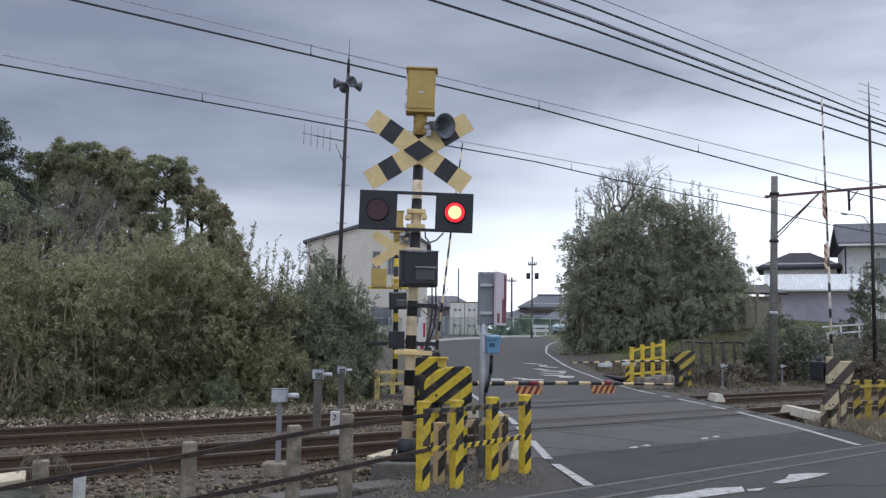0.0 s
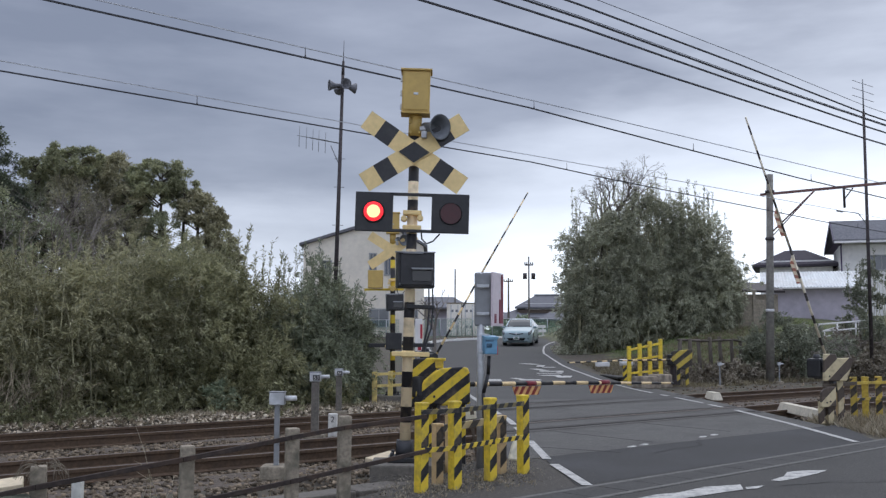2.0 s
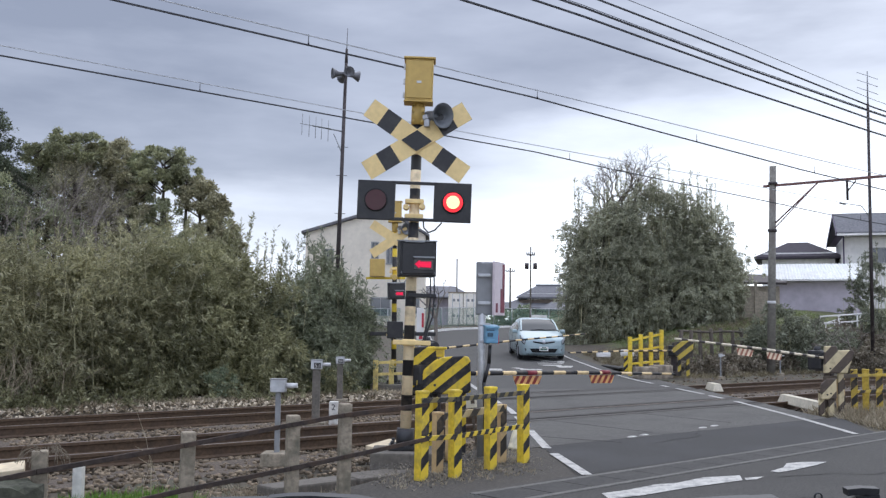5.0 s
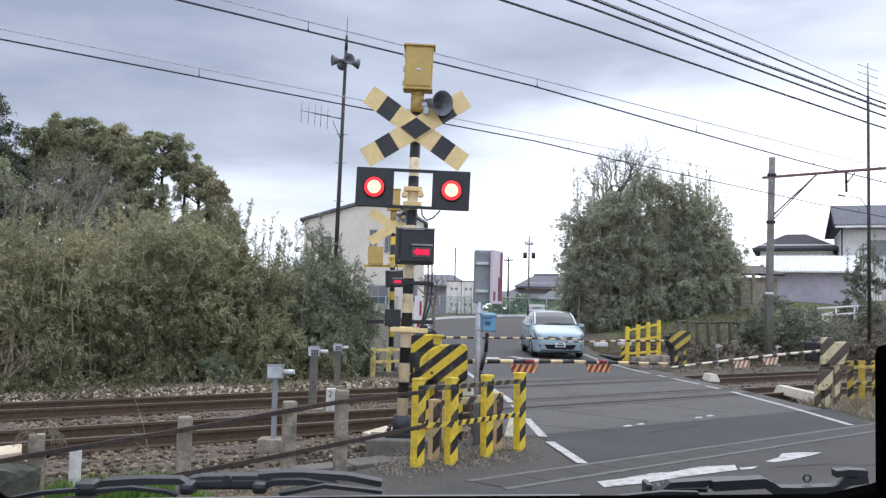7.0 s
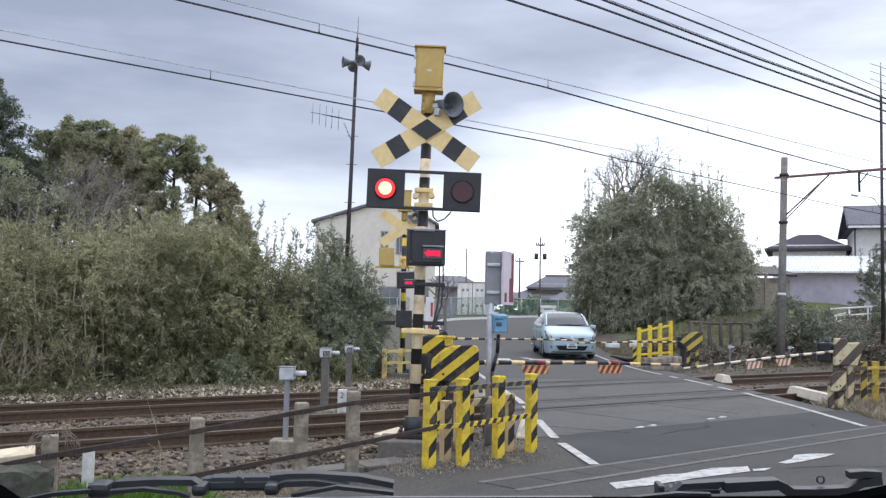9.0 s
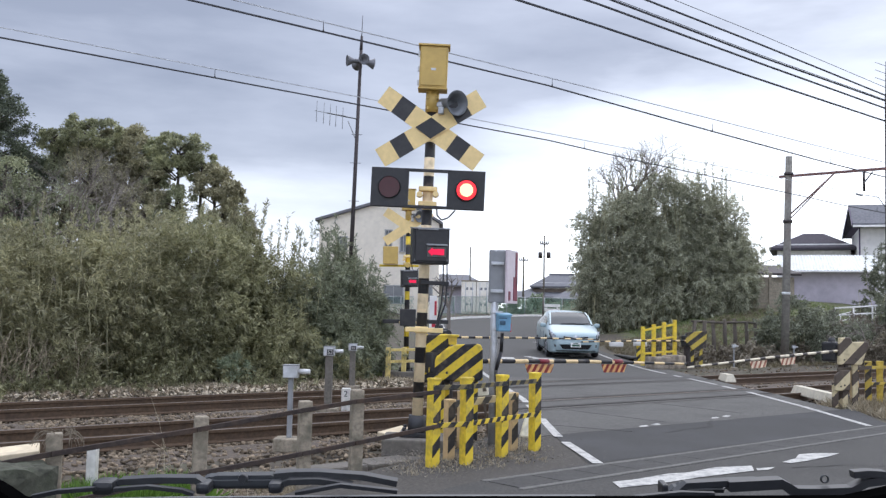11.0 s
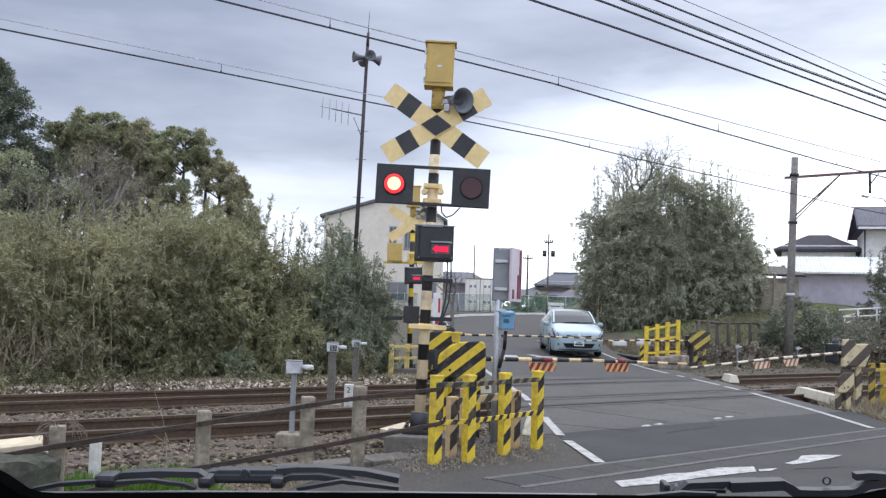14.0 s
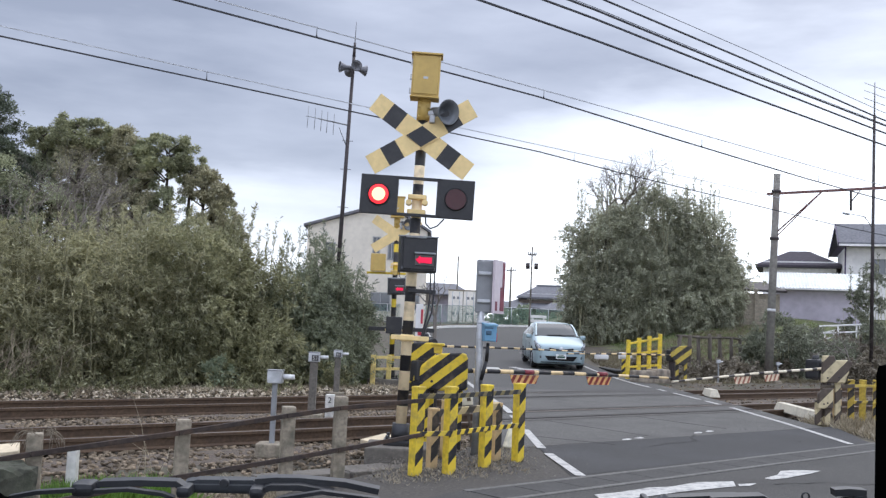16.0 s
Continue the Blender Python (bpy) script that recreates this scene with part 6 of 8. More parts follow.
def right_grove():
    lab = "dense bamboo grove on a bank beside the road"
    for k, (x, y, r, top, n, plumes) in enumerate((
            (36.15, 32.2, 1.0, 7.6, 66, ((-0.25, 0.2, 1.2), (-0.1, 0.1, 1.12))), (36.9, 31.5, 1.2, 8.6, 80, ()), (37.7, 30.7, 1.35, 9.3, 84, ()), (38.5, 30.1, 1.35, 9.4, 84, ()), (39.3, 29.3, 1.25, 8.9, 80, ((0.1, 0, 1.12),)),
            (40.1, 28.7, 1.25, 8.7, 80, ((0.3, 0, 1.1), (0.5, -0.3, 1.08))), (40.85, 28.2, 1.2, 8.4, 76, ((0.2, 0, 1.1), (0.5, 0, 1.06))), (41.6, 27.7, 1.0, 7.2, 64, ((0.5, 0, 1.1), (0.8, 0, 0.95))),
            (35.95, 31.9, 0.8, 5.6, 56, ()), (37.0, 30.6, 1.0, 5.6, 66, ()), (38.2, 29.4, 1.05, 6.0, 66, ()), (39.6, 28.2, 1.0, 5.8, 66, ()), (40.8, 27.5, 0.9, 5.2, 56, ()),
            (38.5, 32.2, 1.8, 8.4, 60, ()), (40.4, 30.2, 1.7, 8.0, 60, ()))):
        z = terrain(x, y) - 0.3
        h = top - z
        thicket("bamboo_grove", x, y, z, r, h, int(n * 1.2), 0.19, 0.046, M_GROVE, lab, 400 + k, 16, plumes=[(a, b, h * c) for a, b, c in plumes], bough=0.42)
    for k, (x, y, h, bend) in enumerate(((37.2, 31.5, 7.6, (0.35, -0.3)), (38.1, 30.7, 7.9, (0.2, -0.15)), (37.0, 31.5, 7.1, (0.0, 0.0)), (37.7, 31.0, 7.7, (0.1, 0.0)))):
        bare_tree(x, y, terrain(x, y), h, "bare tree standing up out of the bamboo grove", 431 + k, 0.1, 5, 0.38, 0.88, 0.105, bend)
    for k, (x, y, h) in enumerate(((33.4, 16.9, 2.6), (36.2, 16.7, 2.2), (38.6, 17.0, 2.8), (32.1, 17.8, 2.3))):
        bare_tree(x, y, terrain(x, y), h, "small bare brown bush beside the tracks", 440 + k, 0.045, 4, 0.55, 0.2)
    # shrubs along the line to the right
    for k, (x, y, r, h, mt) in enumerate(((30.25, 18.8, 0.35, 1.9, 2), (31.25, 18.4, 0.85, 2.6, 2), (33.2, 17.2, 0.9, 1.0, 1), (35.0, 18.2, 0.8, 1.1, 2), (37.5, 17.6, 1.2, 1.5, 1), (40.7, 19.9, 1.1, 4.4, 2), (42.0, 20.0, 1.5, 5.0, 2), (40.2, 19.4, 0.8, 2.4, 2),
                                             (39.5, 16.9, 0.9, 1.8, 1), (28.0, 18.4, 0.7, 0.8, 1), (26.5, 18.0, 0.7, 0.7, 1), (34.0, 16.8, 1.0, 1.0, 1), (36.5, 16.8, 1.0, 1.2, 1), (38.6, 19.6, 1.0, 1.75, 1), (27.4, 20.6, 1.1, 0.9, 1), (28.6, 18.7, 1.0, 0.75, 1), (26.0, 19.2, 0.9, 0.75, 1), (30.6, 18.8, 1.0, 0.8, 1), (25.0, 18.6, 0.6, 0.5, 1), (37.4, 19.2, 0.9, 1.5, 2), (39.8, 20.4, 0.8, 1.7, 1), (32.8, 18.5, 0.9, 1.9, 2), (33.9, 18.9, 0.75, 2.0, 2))):
        thicket("shrub", x, y, terrain(x, y) - 0.2, r, h, 36 if mt == 2 else 24, 0.12, 0.05, (M_SHRUB, M_BRUSH, M_SHRUB)[mt], "dark evergreen shrub beside the tracks" if mt == 2 else "dry tangled shrub beside the tracks", 450 + k, 6, "shrub", (), "lineside shrubs", 0.1, 0.26)


def grass(name, n, box, h, material, label, seed, level=None, keep=None):
    """Tufts of blades in a stretch of ground."""
    rng = np.random.default_rng(seed)
    x = box[0] + (box[1] - box[0]) * rng.random(n)
    y = box[2] + (box[3] - box[2]) * rng.random(n)
    if keep is not None:
        ok = keep(x, y)
        x, y = x[ok], y[ok]
    k = 6
    z = np.array([terrain(a, b) - 0.06 if level is None else level for a, b in zip(x, y)])
    p = np.repeat(np.stack([x, y, z], 1), k, 0)
    p[:, :2] += rng.normal(size=(len(p), 2)) * 0.025
    way = rng.normal(size=(len(p), 3)) * np.array([0.55, 0.55, 0.1]) + np.array([0, 0, 1.0])
    q = leaf_quads(rng, p, way, h, h * 0.07 + 0.004)
    tagged(quads(name, q, material), label, "grass", kind="stuff")


def all_grass():
    def off_road(x, y):
        v = x * V.x + y * V.y
        return (v < 0.7) | (v > 6.4)
    grass("dry_grass", 1500, (4.2, 8.2, 6.45, 8.0), 0.12, M_STRAW, "dry straw-coloured grass round the guard posts", 1, keep=lambda x, y: (x * V.x + y * V.y < 0.95) & (y > 6.35))
    grass("dry_grass", 420, (5.1, 7.9, 6.5, 8.1), 0.042, M_STRAW, "short dry grass at the guard posts' feet", 10, 0.0, lambda x, y: (x * V.x + y * V.y < 1.0) & (x * V.x + y * V.y > -0.5) & (x * U.x + y * U.y < 9.6 + 0.9 * (x * V.x + y * V.y)))
    grass("dry_grass", 2600, (13.5, 24, 6.7, 9.0), 0.22, M_STRAW, "dry grass beside the barrier posts", 2, keep=lambda x, y: x * V.x + y * V.y > 6.6)
    grass("green_weeds", 1500, (2.35, 3.35, 6.9, 7.4), 0.3, M_WEED, "bright green weeds beside the fence", 3)
    grass("green_weeds", 200, (5.6, 6.1, 6.55, 6.75), 0.07, M_WEED, "small green weeds at the posts' feet", 4)
    grass("dry_grass", 1500, (0, 5.2, 6.0, 8.3), 0.1, M_STRAW, "sparse dry grass beside the track", 5)
    grass("trackside_grass", 1100, (-1, 13.5, 16.5, 17.4), 0.13, M_STRAW, "dry grass at the foot of the bamboo", 6)
    grass("trackside_grass", 1200, (10.5, 14.5, 17.6, 19), 0.18, M_BANKGREEN, "green grass beside the far signal", 7, keep=lambda x, y: x * V.x + y * V.y < 0.2)
    grass("bank_grass", 6000, (24, 42, 17.0, 27), 0.2, M_BANKSTRAW, "dry grass on the bank", 8, keep=lambda x, y: x * V.x + y * V.y > 6.2)
    grass("bank_grass", 6000, (28, 50, 18.5, 30), 0.16, M_BANKGREEN, "green grass on the bank", 9, keep=lambda x, y: x * V.x + y * V.y > 8.5)


left_thicket()
hill_trees()
right_grove()
for k, (v, u) in enumerate(((4.6, 94), (6.6, 94), (8.8, 94), (11.2, 95), (13.6, 95))):
    q = U * u + V * v
    thicket("hedge", q.x, q.y, 1.5, 1.5, 1.5 + 0.3 * (k % 3), 16, 0.28, 0.12, M_HEDGE, "distant green hedge behind the net fence", 480 + k, 4, "hedge", (), "hedges")
all_grass()


def dead_stalks():
    """Dry stalks standing among the ballast, and withered vines on a fence post."""
    rng = np.random.default_rng(77)
    g = thing("dead_stalk", pose(3.1, 7.0, -0.1), "thin dry bent weed stalks beside the fence", "dry weed", "dry weeds")
    rods = []
    for (x, a, b, h) in ((-0.02, -0.06, 0.02, 0.82), (0.06, -0.1, 0.0, 0.5), (-0.1, 0.05, 0.02, 0.4), (0.16, 0.08, -0.03, 0.42), (0.02, 0.12, 0.04, 0.36)):
        p = Vector((x, rng.normal() * 0.04, 0))
        for k in range(4):
            q = p + Vector((a * h * (0.2 + 0.3 * k) + rng.normal() * 0.01, b * h, h / 4))
            rods.append((p, q, 0.005 - 0.001 * k, 0.004 - 0.001 * k))
            if k > 0:
                rods.append((q, q + Vector((rng.normal() * 0.06, rng.normal() * 0.04, 0.07)), 0.0025, 0.001))
            p = q
    tagged(sticks("stemwork", rods, M_STRAW, g), kind="stuff")
    g = thing("withered_vine", pose(2.16, 6.68, 0.0), "withered vine tangled over a fence post", "dry vine", "dry weeds")
    rods = []
    for k in range(34):
        a = rng.random() * 6.283
        p = Vector((0.05 * math.cos(a), 0.05 * math.sin(a), 0.5 + 0.06 * rng.random()))
        d = Vector((math.cos(a) - 0.25, math.sin(a) * 0.5, 0.4))
        for i in range(5):
            q = p + d * 0.035
            rods.append((p, q, 0.0022, 0.0018))
            d = (d + Vector((rng.normal() * 0.35, rng.normal() * 0.25, -0.55))).normalized()
            p = q
    tagged(sticks("stemwork", rods, M_VINE, g), kind="stuff")
    # dry brambles hanging out of the bamboo's foot
    for j, (x, y) in enumerate(((4.45, 17.2), (5.0, 17.15), (5.55, 17.25))):
        g = thing("dry_bramble", pose(x, y, terrain(x, y) - 0.15), "tangle of pale dry bramble stems at the foot of the bamboo", "dry bramble", "dry weeds")
        rods = []
        for k in range(26):
            p = Vector((rng.normal() * 0.22, rng.normal() * 0.12, 0))
            d = Vector((rng.normal() * 0.2, rng.normal() * 0.15 - 0.1, 1)).normalized()
            n = 5 + int(rng.random() * 5)
            for i in range(n):
                q = p + d * 0.15
                rods.append((p, q, 0.0085 - 0.0006 * i, 0.008 - 0.0006 * i))
                d = (d + Vector((rng.normal() * 0.2, rng.normal() * 0.15, -0.02 * i))).normalized()
                p = q
        tagged(sticks("stemwork", rods, M_BRAMBLE, g), kind="stuff")


dead_stalks()


# ---- buildings and poles behind the crossing ----
M_BEIGE = mat("cream_render", (0.8, 0.73, 0.61), 0.85, grain=0.06, scale=4, stain=0.25, stain_scale=0.6, stain_color=(0.42, 0.38, 0.3))
M_WHITEWALL = mat("white_wall", (0.78, 0.76, 0.73), 0.8, grain=0.08, scale=4, stain=0.3, stain_scale=0.7, stain_color=(0.4, 0.39, 0.38))
M_MAUVE = mat("mauve_grey_wall", (0.46, 0.42, 0.47), 0.8, grain=0.1, scale=3, stain=0.3, stain_scale=0.8, stain_color=(0.24, 0.22, 0.24))
M_TILE = mat("grey_roof_tiles", (0.15, 0.15, 0.16), 0.9, grain=0.25, scale=8, stain=0.4, stain_scale=1.0, stain_color=(0.2, 0.2, 0.21))
M_TIN = mat("white_sheet_roof", (0.6, 0.62, 0.62), 0.5, 0.1, grain=0.12, scale=3, stain=0.5, stain_scale=0.6, stain_color=(0.4, 0.38, 0.34))
M_WOOD = mat("old_boards", (0.3, 0.26, 0.2), 0.9, grain=0.25, scale=12, stain=0.4, stain_scale=2)
M_GLASS = mat("dark_window_glass", (0.05, 0.06, 0.075), 0.12, grain=0.1, spec=0.8)
M_FRAME = mat("window_frame", (0.3, 0.3, 0.3), 0.5, grain=0.05)
M_CONTAINER = mat("cream_container_paint", (0.88, 0.84, 0.76), 0.6, grain=0.06, scale=6, stain=0.3, stain_scale=1.2, stain_color=(0.6, 0.5, 0.36))
M_NET = mat("green_wire_net", (0.2, 0.32, 0.25), 0.7, grain=0.1)


def poly(bm, pts, slot=0):
    f = bm.faces.new([bm.verts.new(p) for p in pts])
    f.material_index = slot
    return f


def prism(bm, outline, y0, y1, slot=0):
    """A solid with a front outline (x, z) drawn from y0 back to y1."""
    a = [bm.verts.new((x, y0, z)) for x, z in outline]
    b = [bm.verts.new((x, y1, z)) for x, z in outline]
    n = len(a)
    fs = [bm.faces.new(a), bm.faces.new(list(reversed(b)))]
    fs += [bm.faces.new((a[(k + 1) % n], a[k], b[k], b[(k + 1) % n])) for k in range(n)]
    for f in fs:
        f.material_index = slot


def window(parent, x, y, z, w, h, name="window", bars=1):
    """A window let into a front wall: frame, glass and glazing bars."""
    bm = B()
    for (a, b, ww, hh) in ((0, h / 2, w + 0.1, 0.06), (0, -h / 2, w + 0.1, 0.06), (w / 2, 0, 0.06, h), (-w / 2, 0, 0.06, h)):
        bx(bm, ww, 0.1, hh, pose(x + a, y - 0.03, z + b))
    for k in range(bars):
        bx(bm, 0.04, 0.08, h, pose(x - w / 2 + w * (k + 1) / (bars + 1), y - 0.02, z))
    win = part(name, bm, M_FRAME, parent)
    bm = B()
    bx(bm, w, 0.02, h, pose(x, y - 0.01, z))
    part("pane", bm, M_GLASS, win)


def hip_roof(bm, w, d, z0, z1, over, ridge):
    """A hipped roof with a short ridge; thickness at the eaves."""
    W, D = w / 2 + over, d / 2 + over
    e = [(-W, -D, z0), (W, -D, z0), (W, D, z0), (-W, D, z0)]
    r = [(-ridge / 2, 0, z1), (ridge / 2, 0, z1)]
    E = [bm.verts.new(p) for p in e]
    R = [bm.verts.new(p) for p in r]
    F = [bm.verts.new((p[0], p[1], p[2] - 0.18)) for p in e]
    for f in ((E[0], E[1], R[1], R[0]), (E[1], E[2], R[1]), (E[2], E[3], R[0], R[1]), (E[3], E[0], R[0]), tuple(reversed(F))):
        bm.faces.new(f)
    for k in range(4):
        bm.faces.new((E[k], F[k], F[(k + 1) % 4], E[(k + 1) % 4]))
    bmesh.ops.recalc_face_normals(bm, faces=bm.faces)


def beige_house():
    g = thing("house", place(-4.25, 60, 1.2, 0), "cream rendered two-storey house with a shallow gabled roof", "house", "houses")
    bm = B()
    prism(bm, [(-3.75, -1), (3.75, -1), (3.75, 6.0), (1.2, 7.55), (-3.75, 6.05)], 0, 9)
    part("wall", bm, M_BEIGE, g)
    bm = B()
    prism(bm, [(-4.0, 6.0), (1.2, 7.6), (4.0, 5.9), (4.0, 6.05), (1.2, 7.78), (-4.0, 6.16)], -0.25, 9.3)
    part("roof", bm, M_TILE, g)
    for x, z, w, h in ((0.6, 5.0, 0.42, 1.05), (1.55, 4.7, 0.42, 1.05), (-2.3, 4.6, 0.6, 0.9), (1.0, 1.5, 1.2, 1.1), (3.0, 1.6, 0.8, 1.0), (3.0, 3.9, 0.7, 0.9)):
        window(g, x, 0, z, w, h)
    return g


def container():
    g = thing("shipping_container", place(2.45, 77, 1.66, -4), "white steel storage container with double doors behind a fence", "container")
    bm = B()
    bx(bm, 2.4, 6.0, 2.6, pose(0, 3.0, 1.3), 0.03)
    part("body", bm, M_CONTAINER, g)
    for s in (-1, 1):
        bm = B()
        bx(bm, 1.1, 0.05, 2.4, pose(s * 0.57, -0.03, 1.3), 0.01)
        door = part("door", bm, M_CONTAINER, g)
        for k in (-0.28, 0.28):
            bm = B()
            cy(bm, 0.03, 0.03, 2.4, pose(s * 0.57 + k, -0.08, 0.1), 8)
            part("locking_bar", bm, M_STEEL, door)
        for z in (0.75, 2.0):
            for k in (-0.2, 0.2):
                bm = B()
                bx(bm, 0.24, 0.01, 0.2, pose(s * 0.57 + k, -0.062, z))
                part("vent", bm, M_GREY, door)
    bm = B()
    bx(bm, 2.44, 0.06, 0.1, pose(0, -0.02, 2.62))
    bx(bm, 0.06, 0.05, 2.6, pose(0, -0.04, 1.3))
    part("frame", bm, M_CONC, g)


def tile_house():
    g = thing("tiled_house", place(13.0, 108, 1.7, -12), "old single-storey house with stepped grey tiled roofs", "house", "houses")
    bm = B()
    bx(bm, 6.6, 6, 3.0, pose(0.3, 1, 1.5))
    part("wall", bm, mat("brown_wall", (0.2, 0.16, 0.13), 0.85, grain=0.15, scale=3), g)
    bm = B()
    hip_roof(bm, 9.4, 6, 2.1, 3.3, 0.6, 6)
    part("roof", bm, M_TILE, g)
    bm = B()
    hip_roof(bm, 5.4, 4, 3.3, 4.65, 0.6, 2.6)
    bx(bm, 2.8, 0.3, 0.22, pose(0, 0, 4.68), 0.05)
    part("upper_roof", bm, M_TILE, g)
    bm = B()
    bx(bm, 4.4, 3.8, 1.0, pose(0, 0, 3.2))
    part("upper_wall", bm, M_WHITEWALL, g)
    bm = B()
    hip_roof(bm, 3.6, 3.2, 2.0, 2.7, 0.4, 2.0)
    part("porch_roof", bm, M_TILE, g, "", pose(-3.9, -2.5, 0))
    bm = B()
    hip_roof(bm, 5.2, 3.4, 1.9, 2.75, 0.5, 3.8)
    part("porch_roof", bm, M_TILE, g, "", pose(2.6, -3.2, 0))
    bm = B()
    bx(bm, 4.8, 3.0, 1.9, pose(2.6, -3.2, 0.95))
    part("porch", bm, M_WOOD, g)
    for x in (-2.2, -0.4, 1.6):
        window(g, x, -2.0, 1.4, 1.3, 1.2)
    g2 = thing("tiled_house", place(1.0, 118, 1.7, 10), "distant house with a grey tiled roof behind the container", "house", "houses")
    bm = B()
    bx(bm, 5.5, 6, 3.6, pose(0, 1, 1.8))
    part("wall", bm, M_MAUVE, g2)
    bm = B()
    hip_roof(bm, 6, 6, 3.5, 4.9, 0.5, 3.5)
    part("roof", bm, M_TILE, g2)
    for x in (-1.5, 1.2):
        window(g2, x, -2.0, 2.0, 1.1, 1.2)
    g3 = thing("tiled_house", place(-3.2, 104, 1.7, -6), "distant grey house beyond the fence", "house", "houses")
    bm = B()
    bx(bm, 5, 6, 3.6, pose(0, 1, 1.8))
    part("wall", bm, M_CONC, g3)
    bm = B()
    hip_roof(bm, 5.2, 6, 3.5, 4.6, 0.4, 3)
    part("roof", bm, M_TILE, g3)


def right_houses():
    a = thing("hip_roof_house", pose(63.3, 35.95, 2.6, 0, 0, -60.5), "white house with a dark grey hipped roof", "house", "houses")
    bm = B()
    bx(bm, 4.9, 5.2, 4.6, pose(0, 3, 2.2))
    part("wall", bm, M_WHITEWALL, a)
    bm = B()
    hip_roof(bm, 4.95, 5.2, 4.2, 5.45, 0.5, 1.4)
    part("roof", bm, mat("dark_roof", (0.065, 0.058, 0.068), 0.9, grain=0.2, scale=6, spec=0.2), a, "", pose(0, 3, 0))
    for x in (-1.2, 1.4):
        window(a, x, 0.4, 3.0, 1.6, 0.9)
    s = thing("shed", pose(52.0, 28.8, 2.5, 0, 0, -58), "long mauve-grey shed with a pale sheet-metal roof", "shed")
    bm = B()
    bx(bm, 5.0, 5, 2.1, pose(0.2, 2.5, 0.95))
    part("wall", bm, M_MAUVE, s)
    bm = B()
    n = 140
    rows = [[bm.verts.new((-2.6 + 5.6 * k / n, y, z + 0.025 * math.sin(k * 1.4) - dz)) for k in range(n + 1)] for y, z, dz in ((-0.5, 1.95, 0), (4.5, 3.15, 0), (4.5, 3.15, 0.06), (-0.5, 1.95, 0.06))]
    for a, b in ((0, 1), (1, 2), (2, 3), (3, 0)):
        for k in range(n):
            bm.faces.new((rows[a][k], rows[a][k + 1], rows[b][k + 1], rows[b][k]))
    bmesh.ops.recalc_face_normals(bm, faces=bm.faces)
    part("roof", bm, M_TIN, s, "pale corrugated sheet roof")
    bm = B()
    bx(bm, 5.6, 0.07, 0.07, pose(0.2, -0.56, 1.88))
    part("gutter", bm, M_WHITEWALL, s)
    h = thing("tall_house", pose(61.6, 32.15, 2.6, 0, 0, -57), "tall pale house with a grey roof and deep dark eaves", "house", "houses")
    bm = B()
    bx(bm, 6.0, 5.6, 5.5, pose(3.55, 3.7, 2.6))
    part("wall", bm, M_WHITEWALL, h)
    bm = B()
    rows = [[bm.verts.new((x, y, z)) for y, z in ((-0.05, 5.55), (2.2, 7.05), (7.2, 5.3), (7.2, 5.12), (2.2, 6.85), (-0.05, 5.35))] for x in (0.0, 7.2)]
    for k in range(6):
        bm.faces.new((rows[0][k], rows[0][(k + 1) % 6], rows[1][(k + 1) % 6], rows[1][k]))
    for r in rows:
        bm.faces.new((r[0], r[1], r[4], r[5]))
        bm.faces.new((r[1], r[2], r[3], r[4]))
    bmesh.ops.recalc_face_normals(bm, faces=bm.faces)
    part("roof", bm, M_TILE, h)
    fascia = mat("dark_purple_fascia", (0.05, 0.03, 0.08), 0.5)
    bm = B()
    beam(bm, (-0.03, -0.1, 5.4), (-0.03, 2.2, 6.92), 0.05, 0.3)
    beam(bm, (-0.03, 2.2, 6.92), (-0.03, 7.25, 5.16), 0.05, 0.3)
    part("barge_board", bm, fascia, h, "dark purple barge board")
    bm = B()
    bx(bm, 7.2, 0.1, 0.14, pose(3.6, -0.1, 5.36))
    part("gutter", bm, M_WHITEWALL, h)
    bm = B()
    poly(bm, [(0.02, 0.0, 5.32), (0.5, 0.0, 5.32), (0.5, 6.6, 5.1), (0.02, 6.6, 5.1)])
    part("soffit", bm, fascia, h)
    bm = B()
    prism(bm, [(0.9, 5.3), (6.6, 5.3), (6.6, 5.5), (0.9, 5.5)], 0.9, 6.4)
    part("wall_top", bm, M_WHITEWALL, h)
    bm = B()
    cy(bm, 0.05, 0.05, 5.4, pose(0.5, 0.8, 0), 8)
    part("downpipe", bm, fascia, h, "dark purple downpipe")
    window(h, 3.0, 0.9, 4.0, 1.4, 1.0)
    w = thing("retaining_fence", place(15.9, 47.5, 1.75, -5), "weathered horizontal board fence with posts", "board fence")
    for k in range(6):
        bm = B()
        bx(bm, 1.9, 0.05, 0.24, pose(0, 0, 0.2 + k * 0.26), 0.01)
        part("board", bm, M_WOOD, w)
    for x in (-0.85, 0.1, 0.85):
        bm = B()
        bx(bm, 0.14, 0.12, 2.2, pose(x, -0.08, 1.0), 0.01)
        part("post", bm, M_WOOD, w)
    sh = thing("lean_to", place(17.0, 50.5, 1.9, 0), "low brown-roofed lean-to behind the board fence", "shed")
    bm = B()
    bx(bm, 2.6, 3, 1.9, pose(0, 1.5, 0.95))
    part("wall", bm, M_WOOD, sh)
    bm = B()
    bx(bm, 3.2, 3.6, 0.12, pose(0, 1.5, 2.35, 10), 0.02)
    part("roof", bm, mat("brown_roof", (0.045, 0.035, 0.035), 0.7, grain=0.2, scale=6), sh)
    # white tubular rail on the bank
    f = thing("tubular_rail", place(17.3, 40.5, 1.25, 8), "white tubular guard rail on the bank", "guard rail")
